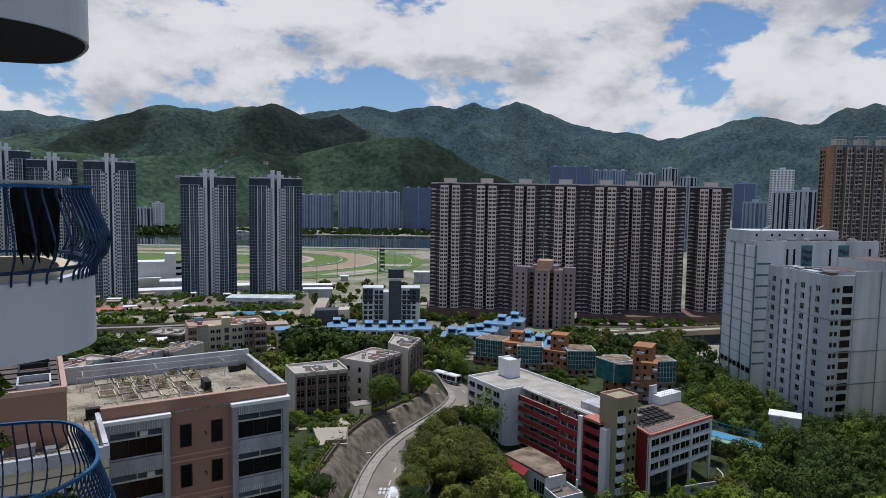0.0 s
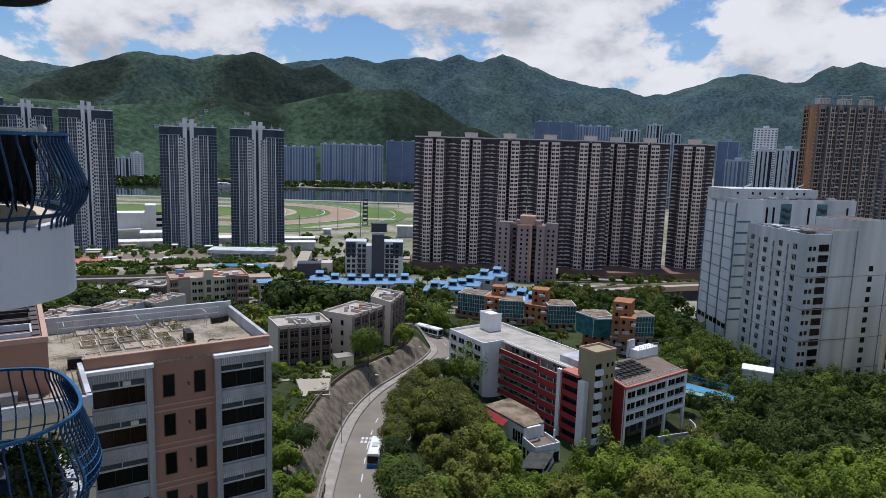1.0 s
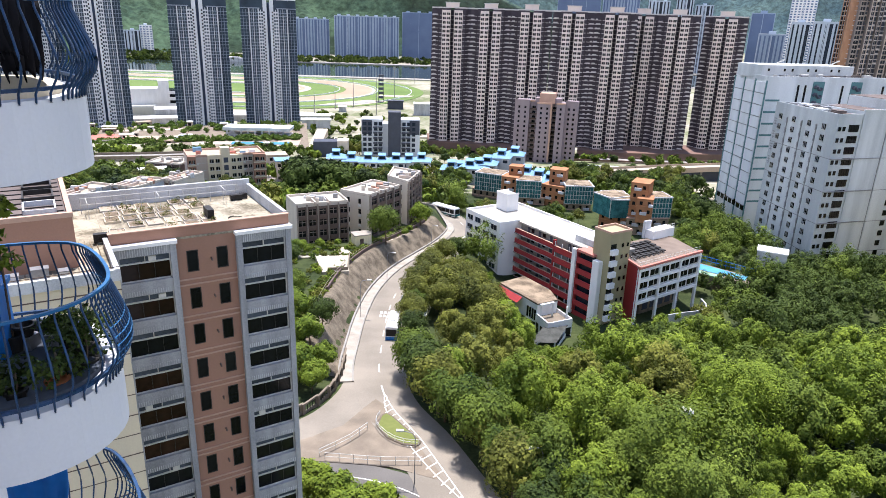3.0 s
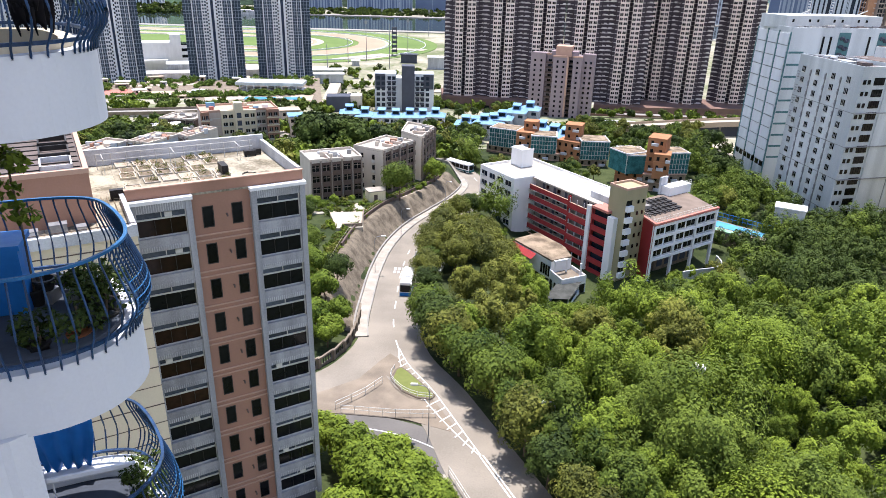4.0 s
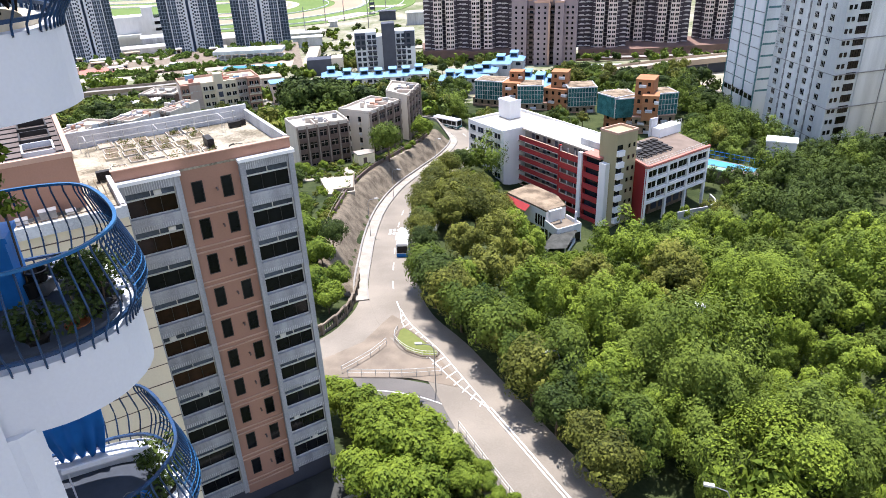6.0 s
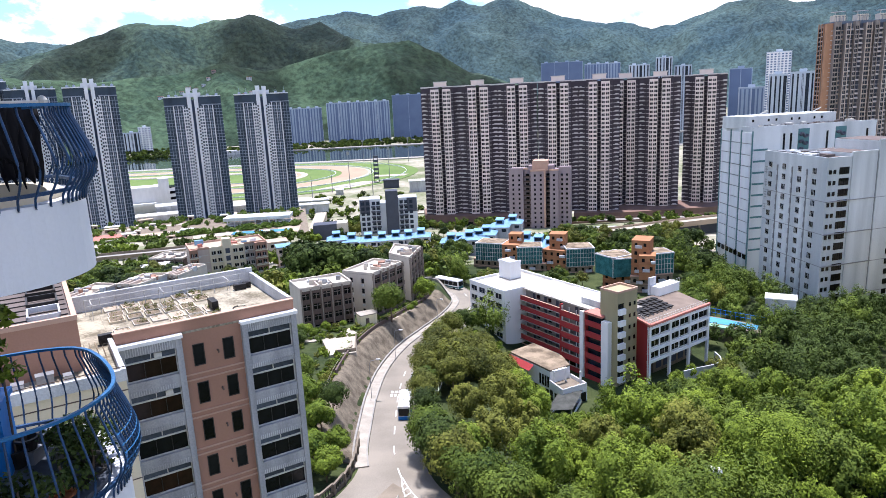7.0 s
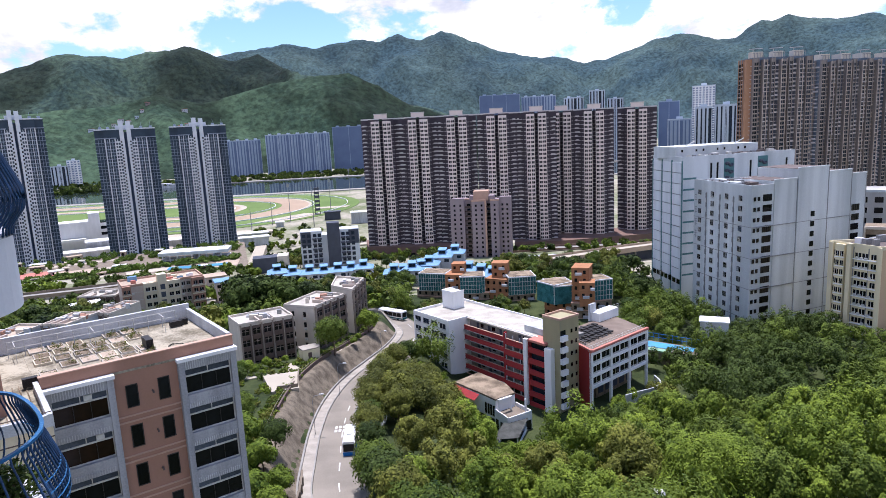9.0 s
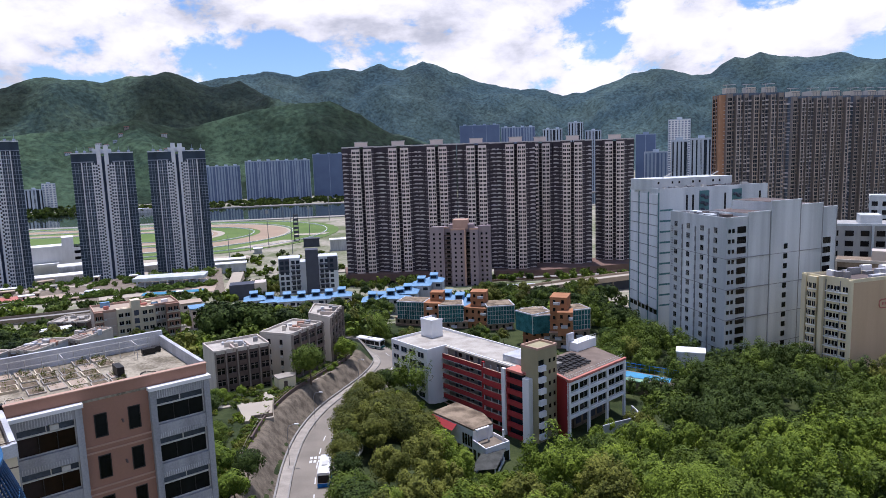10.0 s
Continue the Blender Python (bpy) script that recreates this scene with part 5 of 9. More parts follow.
g.bar(fS, -0.1, dS + 0.1, -0.4, 0.25, RZ - 0.1, RZ + 0.45)
g.bar(fW, -0.1, dW + 0.1, -0.4, 0.2, RZ + 0.2, RZ + 0.6)
part("coping", g, M_TILE_RED, hostel, "faded red roof coping")
g = Geo()
for k in range(26):
    g.bar(fS, k * dS / 26, (k + 0.55) * dS / 26, 0.1, 0.32, RZ - 0.35, RZ - 0.1)
part("dentils", g, M_WHITE, hostel)
for k in range(4):
    a = 0.35 + k * (dS - 0.7) / 3
    g = Geo()
    g.bar(fS, a - 0.35, a + 0.35, -0.45, 0.12, HB - 1, RZ - 0.2)
    part("column", g, M_WHITE, hostel, "white concrete column")
    g = Geo()
    g.bar(fS, 0, dS, -0.5, 0.1, RZ - 0.9 - k * 2.75, RZ - 0.25 - k * 2.75)
    part("beam", g, M_WHITE, hostel, "white concrete beam")
for r in range(3):
    for c in range(6):
        a = 1.0 + c * (dS - 1.4) / 6 + (c // 2) * 0.18
        w = (dS - 1.4) / 6 - 0.65
        g = Geo()
        g.bar(fS, a, a + w, -0.42, -0.34, RZ - 2.95 - r * 2.75, RZ - 1.0 - r * 2.75)
        part("pane", g, M_GLASS, hostel)
        g = Geo()
        g.bar(fS, a, a + w, -0.32, -0.2, RZ - 2.95 - r * 2.75, RZ - 2.6 - r * 2.75)
        g.bar(fS, a + w / 2 - 0.04, a + w / 2 + 0.04, -0.34, -0.26, RZ - 2.6 - r * 2.75, RZ - 1.0 - r * 2.75)
        part("sash", g, M_AC, hostel)
g = Geo()
g.prism([(50.2, 152.6), (63.0, 161.8), (60.8, 171), (45, 158.4)], HB - 1, RZ - 8.6)
part("undercroft", g, M_STONE, hostel, "shaded brown undercroft wall")
# dark panels added for the unlit space behind the columns
for k in range(5):
    g = Geo()
    g.bar(framed((50.2, 152.6), (63.0, 161.8))[0], 1.0 + k * 3.0, 3.0 + k * 3.0, 0.0, 0.1, HB, HB + 3.2)
    part("undercroft_door", g, M_SLATE, hostel, "dark panel added for the unlit undercroft")
# curved forecourt wall
fc = smooth_line([(66.6, 156.0), (66.4, 151.8), (63.6, 148.6), (59.0, 147.0), (55.0, 145.4)], 1.2)
g = Geo()
for p, q in zip(fc, fc[1:]):
    fr_, dd_ = framed(tuple(p), tuple(q))
    g.bar(fr_, -0.02, dd_ + 0.02, -0.15, 0.15, HB - 2, HB + 2.4)
part("forecourt_wall", g, M_WHITE_OLD, hostel, "pale curved forecourt wall")
g = Geo()
g.prism(ins, RZ, RZ + 0.12)
part("right_roof_deck", g, M_DECK, hostel, "terracotta-paved roof deck")
for k in range(7):
    for j in range(4):
        g = Geo()
        q = 3.6 + k * 1.75 + j * 0.78
        g.bar(fS, q, q + 1.2, -5.9 - j * 2.1 + 1.5, -5.9 - j * 2.1, RZ + 0.45, RZ + 0.75)
        part("roof_skylight", g, M_DARKFRAME, hostel, "dark roof panel")
    g = Geo()
    g.bar(fS, 3.4 + k * 1.75, 3.5 + k * 1.75, -13.6, -4.0, RZ + 0.12, RZ + 0.45)
    part("panel_rail", g, M_ALU, hostel)
g = Geo()
g.bar(fS, 20.6, 29.2, -15.4, -12.4, RZ, RZ + 2.4)
part("roof_stair_house", g, M_WHITE, hostel, "white rooftop stair house")
g = Geo()
g.bar(fS, 20.0, 22.6, -15.6, -15.0, RZ, RZ + 4.6)
part("roof_wall", g, M_WHITE_OLD, hostel, "weathered white roof wall")
g = Geo()
for k in range(9):
    x, y = fS[0][0] + fS[1][0] * (20.8 + k) + fS[2][0] * -12.2, fS[0][1] + fS[1][1] * (20.8 + k) + fS[2][1] * -12.2
    g.tube([(x, y, RZ + 2.4), (x, y, RZ + 3.6)], 0.04, 4)
x0_, y0_ = fS[0][0] + fS[1][0] * 20.8 + fS[2][0] * -12.2, fS[0][1] + fS[1][1] * 20.8 + fS[2][1] * -12.2
x1_, y1_ = fS[0][0] + fS[1][0] * 28.8 + fS[2][0] * -12.2, fS[0][1] + fS[1][1] * 28.8 + fS[2][1] * -12.2
for z in (3.0, 3.6):
    g.tube([(x0_, y0_, RZ + z), (x1_, y1_, RZ + z)], 0.04, 4)
part("stair_house_railing", g, M_AC, hostel)
g = Geo()
for off, (fr, d) in ((-0.6, (fS, dS)), (-0.6, (fW, dW))):
    for k in range(int(d / 1.5) + 1):
        (ox, oy), (ux, uy), (vx, vy) = fr
        x, y = ox + ux * k * 1.5 + vx * off, oy + uy * k * 1.5 + vy * off
        g.tube([(x, y, RZ), (x, y, RZ + 1.35)], 0.03, 4)
    for z in (0.7, 1.3):
        g.tube([(ox + vx * off, oy + vy * off, RZ + z), (ox + ux * d + vx * off, oy + uy * d + vy * off, RZ + z)], 0.03, 4)
part("roof_railing", g, M_AC, hostel)
# low entrance wing
CAN = [(15.6, 156.2), (20.6, 148.4), (23.5, 143.5), (28.6, 146.3), (27.8, 152.0), (22.3, 161.3)]
g = Geo()
g.prism(ccw(CAN), 33.0, 37.6)
part("entrance_wing", g, M_WHITE, hostel, "white single-storey entrance wing")
g = Geo()
g.prism(ccw([(x * 1.0, y) for x, y in CAN]), 37.6, 38.0)
part("entrance_roof", g, M_ROOF, hostel, "brown-stained flat roof of the entrance")
fC, dC = framed((15.4, 156.4), (20.5, 148.3))
g = Geo()
(ox, oy), (ux, uy), (vx, vy) = fC
for k in range(8):
    a0, a1 = k * dC / 8, (k + 1) * dC / 8
    z = 37.5
    g.v.extend([(ox + ux * a0 + vx * 0.05, oy + uy * a0 + vy * 0.05, z), (ox + ux * a1 + vx * 0.05, oy + uy * a1 + vy * 0.05, z), (ox + ux * a1 + vx * 1.6, oy + uy * a1 + vy * 1.6, z - 1.1), (ox + ux * a0 + vx * 1.6, oy + uy * a0 + vy * 1.6, z - 1.1)])
    n = len(g.v)
    g.f.append((n - 4, n - 3, n - 2, n - 1))
part("awning", g, M_RED, hostel, "red sloping awning")
g = Geo()
g.prism(ccw([(23.2, 143.4), (25.3, 137.8), (31.4, 140.9), (28.9, 146.3)]), 30.0, 34.8)
part("terrace", g, M_WHITE, hostel, "white terrace with low walls")
g = Geo()
g.prism(ccw([(23.5, 143.2), (25.4, 138.2), (31.0, 141.1), (28.7, 146.0)]), 34.8, 34.86)
part("terrace_paving", g, M_PAVE, hostel, "brown-grey paving of the terrace")
g = Geo()
for p, q in (((23.2, 143.4), (25.3, 137.8)), ((25.3, 137.8), (31.4, 140.9)), ((31.4, 140.9), (28.9, 146.3))):
    fr, d = framed(p, q)
    g.bar(fr, 0, d, -0.25, 0.0, 34.8, 35.7)
part("terrace_wall", g, M_WHITE, hostel)
for (x, y) in ((24.2, 142.6), (27.2, 144.2), (30.2, 142.2)):
    g = Geo()
    g.box(x - 0.2, x + 0.2, y - 0.2, y + 0.2, 34.8, 38.0)
    part("terrace_post", g, M_WHITE, hostel)
g = Geo()
g.bar(framed((24.0, 142.4), (27.4, 144.2))[0], 0, 3.8, -0.3, 0.3, 37.9, 38.3)
part("terrace_beam", g, M_WHITE, hostel)
for k in range(4):
    g = Geo()
    fr, dd_ = framed((21.4, 147.0), (23.4, 143.6))
    g.bar(fr, 0.3 + k * 0.95, 0.9 + k * 0.95, -0.1, 0.08, 33.6, 36.2)
    part("entrance_opening", g, M_GLASS, hostel)
for p, q in (((23.2, 143.4), (25.3, 137.8)), ((25.3, 137.8), (31.4, 140.9))):
    fr, dd_ = framed(p, q)
    for k in range(3):
        g = Geo()
        g.bar(fr, 0.5 + k * dd_ / 3, 0.5 + k * dd_ / 3 + dd_ / 3 - 0.8, -0.1, 0.05, 31.2, 33.6)
        part("terrace_opening", g, M_GLASS, hostel, "dark opening under the terrace")

# swimming pool behind the trees
g = Geo()
g.prism(ccw([at(21.8, 196), at(26.8, 190), at(26.5, 184), at(22.4, 186)]), 30.0, 36.4)
lone("pool_deck", g, M_PAVE, "pale deck round the swimming pool", "pool deck", "structure")
g = Geo()
g.prism(ccw([at(22.3, 194.5), at(26.4, 189.4), at(26.2, 186), at(22.5, 189)]), 36.0, 36.5)
g2 = Geo()
g2.prism(ccw([at(22.4, 188.6), at(24.6, 186.6), at(24.4, 184.5), at(22.4, 186.4)]), 36.0, 36.46)
lone("court", g2, M_GREEN_COURT, "pale green court beside the pool", "court", "structure")
lone("pool_water", g, M_POOL, "blue water of the swimming pool", "swimming pool", "structure")
g = Geo()
for k in range(14):
    x, y = at(21.9 + k * 0.38, 196.5 - k * 0.45)
    g.tube([(x, y, 36.4), (x, y, 38.6)], 0.05, 4)
g.tube([(*at(21.9, 196.5), 38.5), (*at(26.9, 190.6), 38.5)], 0.06, 4)
g.tube([(*at(21.9, 196.5), 37.4), (*at(26.9, 190.6), 37.4)], 0.06, 4)
lone("pool_fence", g, M_PLASTIC_BLUE, "blue fence along the pool", "fence")


# ---- brown and beige walk-up flats ----
def walkup(corners, z0, z1, side_mat, front_mat, label, fronts, n_cols):
    """A flat-roofed block; corners clockwise from above, wall k runs from corner k to k + 1."""
    cx, cy = corners[0]
    th = thing("walk_up_flats", cx, cy, z0, label, "building", group="brown walk-up flats")
    th.matrix_world = pose(0, 0, 0)
    g = Geo()
    g.prism(ccw(list(corners)), z0, z1)
    part("wall_body", g, side_mat, th)
    g = Geo()
    g.prism(ccw(list(corners)), z1, z1 + 0.1)
    part("roof_deck", g, M_ROOF_PALE, th)
    g = Geo()
    roof_parapet(g, corners, z1, 0.7, 0.3)
    part("roof_parapet", g, M_BEIGE, th)
    for k in fronts:
        fr, d = framed(corners[(k + 1) % len(corners)], corners[k])
        g = Geo()
        g.bar(fr, 0.15, d - 0.15, -0.2, 0.12, z0, z1 - 0.3)
        part("front_wall", g, M_BEIGE_PINK if front_mat is M_BEIGE else front_mat, th)
        pitch = d / n_cols
        for c in range(n_cols + 1):
            g = Geo()
            a = min(max(c * pitch, 0.25), d - 0.25)
            g.bar(fr, a - 0.14, a + 0.14, 0.1, 0.6, z0, z1 + 0.4)
            part("fin", g, M_FIN if front_mat is M_BROWN else M_PINK, th, "projecting vertical fin")
        rows = int((z1 - z0 - 0.8) / 2.8)
        for r in range(rows):
            for c in range(n_cols):
                z = z1 - 1.0 - 2.8 * r
                g = Geo()
                g.bar(fr, c * pitch + 0.5, (c + 1) * pitch - 0.5, 0.1, 0.17, z - 1.45, z)
                pn = part("pane", g, M_GLASS, th)
                g = Geo()
                g.bar(fr, (c + 0.5) * pitch - 0.05, (c + 0.5) * pitch + 0.05, 0.17, 0.24, z - 1.45, z)
                g.bar(fr, c * pitch + 0.5, (c + 1) * pitch - 0.5, 0.17, 0.24, z - 0.5, z - 0.4)
                part("sash", g, M_AC if front_mat is M_BEIGE else M_FIN, pn)
                g = Geo()
                g.bar(fr, c * pitch + 0.4, (c + 1) * pitch - 0.4, 0.1, 0.42, z - 2.2, z - 1.5)
                part("window_box", g, M_BEIGE_PINK if front_mat is M_BEIGE else front_mat, th)
    for k in () if fronts == (3,) else (3,):
        fr, d = framed(corners[(k + 1) % len(corners)], corners[k])
        for r in range(4):
            for f_ in (0.3, 0.68):
                z = z1 - 1.1 - 2.8 * r
                g = Geo()
                g.bar(fr, d * f_ - 0.4, d * f_ + 0.4, -0.1, 0.06, z - 1.3, z)
                part("side_window", g, M_GLASS, th, "narrow dark side window")
                g = Geo()
                g.bar(fr, d * f_ - 0.35, d * f_ + 0.35, 0.0, 0.45, z - 2.1, z - 1.6)
                part("air_conditioner", g, M_AC, th)
    for k in fronts:
        fr, d = framed(corners[(k + 1) % len(corners)], corners[k])
        for f_ in (0.36, 0.64):
            g = Geo()
            g.bar(fr, d * f_ - 0.2, d * f_ + 0.2, -4.2, 0.5, z1 + 0.1, z1 + 0.95)
            part("roof_rib", g, M_BEIGE_PINK, th)
    rr = random.Random(int(abs(cx) * 10))
    g = Geo()
    mx, my = sum(p[0] for p in corners) / len(corners), sum(p[1] for p in corners) / len(corners)
    if z1 < 54.5 and side_mat is not M_BROWN:
        g = Geo()
        g.prism(ccw([(mx + (p[0] - mx) * 0.9, my + (p[1] - my) * 0.9) for p in corners]), z1 + 0.1, z1 + 0.18)
        part("terrace_tiles", g, M_DIRT, th, "pinkish roof terrace tiles")
    for _ in range(11):
        a, b = rr.uniform(-4, 4), rr.uniform(-3, 3)
        g = Geo()
        g.box(mx + a, mx + a + rr.uniform(0.6, 2.2), my + b, my + b + rr.uniform(0.6, 1.6), z1, z1 + rr.uniform(0.4, 1.5))
        part("roof_plant", g, rr.choice((M_WHITE_OLD, M_CONCRETE, M_PINK, M_BEIGE, M_ALU)), th)
    return th


walkup([(-35.8, 161.0), (-40.3, 169.8), (-27.8, 175.8), (-23.5, 166.6)][::1], 41.0, 54.7, M_BEIGE, M_BROWN, "dark brown walk-up flats with pale fins", (3,), 5)
walkup([(-27.3, 177.0), (-19.8, 190.0), (-11.4, 184.2), (-18.8, 172.4)], 41.0, 54.9, M_BEIGE, M_BROWN, "beige walk-up flats with a dark brown front", (2,), 4)
walkup([(-15.9, 196.0), (-15.0, 209.0), (-6.3, 203.2), (-9.5, 188.8)], 41.0, 54.9, M_BEIGE, M_BROWN, "beige walk-up flats with stepped parapets", (2,), 4)
walkup([(-80.0, 187.0), (-76.0, 199.0), (-71.0, 197.0), (-75.0, 184.5)], 42.0, 53.9, M_BEIGE, M_BROWN, "low brown house with a pale flat roof", (3,), 3)
walkup([(-89.0, 177.0), (-86.0, 188.0), (-78.0, 187.0), (-82.0, 175.0)], 42.0, 54.2, M_WHITE_OLD, M_BROWN, "low white and brown house with roof boxes", (3,), 3)
walkup([(-100.0, 168.0), (-97.0, 182.0), (-90.0, 180.0), (-93.0, 166.0)], 42.0, 53.6, M_WHITE_OLD, M_BROWN, "low white house with a cluttered roof", (3,), 3)


def beige_house(p, q, depth, z0, z1):
    """A five-storey house of cream and terracotta bays either side of a stair tower."""
    fr, d = framed(p, q)
    th = thing("apartment_house", *p, z0, "cream apartment house with terracotta piers and stair tower", "building")
    th.matrix_world = pose(0, 0, 0)
    g = Geo()
    g.bar(fr, 0, d, -depth, 0, z0, z1)
    part("wall_body", g, M_BEIGE_PINK, th)
    g = Geo()
    g.bar(fr, 0.3, d - 0.3, -depth + 0.3, -0.3, z1, z1 + 0.1)
    part("roof_deck", g, M_DIRT, th, "reddish roof deck")
    for a0, a1, b0, b1 in ((0, d, -0.35, 0.0), (0, d, -depth, -depth + 0.35), (0, 0.35, -depth + 0.35, -0.35), (d - 0.35, d, -depth + 0.35, -0.35)):
        g = Geo()
        g.bar(fr, a0, a1, b0, b1, z1, z1 + 0.9)
        part("roof_parapet", g, M_BAND, th, "faded terracotta parapet")
    dz = 3.0
    # (from, to, proud, top, wall, kind)
    for a0, a1, out, up, m_, kind in ((0.0, 0.1, 1.4, 0.6, M_PINK, "pier"), (0.1, 0.25, -0.2, 0.0, M_WHITE_OLD, "recess"), (0.25, 0.42, 1.2, 0.8, M_CREAM, "bay"), (0.42, 0.53, 2.0, 3.6, M_CREAM, "stair"), (0.53, 0.70, 1.2, 0.6, M_CREAM, "bay"), (0.70, 0.84, 0.0, 0.0, M_WHITE_OLD, "recess"), (0.84, 1.0, 1.4, 0.4, M_PINK, "pier")):
        a0, a1 = a0 * d, a1 * d
        g = Geo()
        g.bar(fr, a0, a1, -2.0, out, z0, z1 + up)
        sec = part("stair_tower" if kind == "stair" else "facade_bay", g, m_, th)
        for r in range(6):
            z = z1 - 2.2 - r * dz
            w = a1 - a0
            for c in ((0.5,) if kind == "stair" else (0.28, 0.72)):
                hw = w * (0.26 if kind == "stair" else 0.15)
                g = Geo()
                g.bar(fr, a0 + w * c - hw, a0 + w * c + hw, out - 0.1, out + 0.06, z, z + (2.0 if kind == "stair" else 1.35))
                pane = part("pane", g, M_SLATE if kind == "stair" else M_GLASS, sec)
                if kind != "stair":
                    g = Geo()
                    g.bar(fr, a0 + w * c - 0.05, a0 + w * c + 0.05, out + 0.05, out + 0.12, z, z + 1.35)
                    g.bar(fr, a0 + w * c - hw - 0.15, a0 + w * c + hw + 0.15, out, out + 0.35, z - 0.2, z - 0.05)
                    part("sill", g, M_AC, sec)
            if kind == "pier":
                g = Geo()
                g.bar(fr, a0 - 0.1, a1 + 0.1, out, out + 0.2, z - 0.9, z - 0.4)
                part("band", g, M_CREAM, sec, "cream floor band")
            if kind == "recess":
                g = Geo()
                g.bar(fr, a0 + 0.3, a0 + 1.1, out, out + 0.6, z - 0.8, z - 0.2)
                part("air_conditioner", g, M_AC, sec, "off-white air conditioner")
    rb_ = random.Random(6)
    for k in range(10):
        g = Geo()
        a, b = rb_.uniform(1, d - 4), rb_.uniform(-depth + 1, -3)
        g.bar(fr, a, a + rb_.uniform(1, 3.5), b, b + rb_.uniform(0.8, 2), z1 + 0.1, z1 + rb_.uniform(0.8, 2.0))
        part("roof_plant", g, rb_.choice((M_WHITE, M_TILE_RED, M_CREAM, M_BLUEROOF)), th)
    return th


beige_house(at(-21.0, 272), at(-14.9, 276), 14, 26.0, 46.6)
walkup([(-120.0, 268.0), (-118.0, 280.0), (-104.0, 280.0), (-105.0, 266.0)], 26.0, 41.0, M_BROWN, M_BROWN, "brown low apartment house", (3,), 4)

# terrace below the flats
g = Geo()
g.prism(ccw([(-27.5, 141.3), (-20.0, 142.6), (-18.9, 132.6), (-24.3, 131.5)]), 43.0, 48.9)
lone("terrace_paving", g, M_SANDPALE, "pale paved terrace above the slope", "terrace", "structure")
g = Geo()
for p, q in (((-19.2, 133.3), (-23.3, 132.5)), ((-20.0, 142.1), (-19.2, 133.3))):
    fr, dd_ = framed(p, q)
    g.bar(fr, 0, dd_, -0.12, 0.12, 43.0, 49.6)
lone("terrace_wall", g, M_PAVE, "low brown wall round the terrace", "wall", "structure")

# ochre annex and paths beside the brown flats
ax = thing("annex", -19.5, 160.5, 45, "low cream annex with a rounded end and flat roof", "building", 25)
RND = [(-2.2, -1.7), *[(0.9 + 1.7 * math.sin(t), -1.7 * math.cos(t)) for t in np.linspace(0, math.pi, 9)], (-2.2, 1.7)]
g = Geo()
g.prism(ccw(RND), -2, 3.3)
part("wall", g, M_CREAM_WARM, ax)
g = Geo()
g.prism(ccw([(x * 1.05, y * 1.07) for x, y in RND]), 3.3, 3.55)
part("roof", g, M_FOOTWAY, ax, "pale grey flat roof")
g = Geo()
g.box(-0.9, 0.0, -1.76, -1.66, 0.6, 2.6)
part("door", g, M_BROWN, ax, "dark brown door")
for k, (x, y, w, dep, turn) in enumerate(((-22.5, 151.5, 3.0, 12.0, 24), (-17.5, 154.5, 2.2, 9.0, -30), (-27.5, 147.0, 10.0, 2.4, 8), (-12.0, 170.5, 2.0, 16.0, -32))):
    g = Geo()
    c_, s_ = math.cos(radians(turn)), math.sin(radians(turn))
    lay(g, [(x + c_ * a - s_ * b, y + s_ * a + c_ * b) for a, b in ((-w / 2, -dep / 2), (w / 2, -dep / 2), (w / 2, 0), (w / 2, dep / 2), (-w / 2, dep / 2), (-w / 2, 0))], 0.22)
    lone("path", g, M_SANDPALE if k != 1 else M_TILE_RED, "paved garden path above the slope", "path", "structure")

# grey-roofed pavilion below the hostel entrance
PAV = [(21.2, 131.5), (24.4, 138.3), (29.8, 139.7), (26.1, 131.4)]
pav = thing("pavilion", PAV[0][0], PAV[0][1], 30, "small pavilion with a dark grey hipped canopy", "pavilion")
pav.matrix_world = pose(0, 0, 0)
g = Geo()
cxp, cyp = sum(p[0] for p in PAV) / 4, sum(p[1] for p in PAV) / 4
g.v.extend([(cxp + (x - cxp) * 1.12, cyp + (y - cyp) * 1.12, 34.3) for x, y in PAV] + [(cxp, cyp, 35.1)])
g.f.extend([(0, 1, 4), (1, 2, 4), (2, 3, 4), (3, 0, 4), (3, 2, 1, 0)])
part("canopy", g, M_CANOPY, pav, "dark grey hipped canopy")
for x, y in PAV:
    g = Geo()
    x, y = cxp + (x - cxp) * 0.92, cyp + (y - cyp) * 0.92
    g.box(x - 0.12, x + 0.12, y - 0.12, y + 0.12, 27.0, 34.3)
    part("post", g, M_WHITE, pav, "white post")
g = Geo()
g.prism(ccw([(cxp + (x - cxp) * 1.1, cyp + (y - cyp) * 1.1) for x, y in PAV]), 27.0, 31.6)
part("floor", g, M_PAVE, pav)
for p, q in zip(PAV, PAV[1:] + PAV[:1]):
    fr, dd_ = framed(p, q)
    g = Geo()
    g.bar(fr, 0, dd_, -0.1, 0.1, 31.6, 32.4)
    part("balustrade", g, M_WHITE, pav)

# ---- orange, stone and teal terraces behind the hostel ----


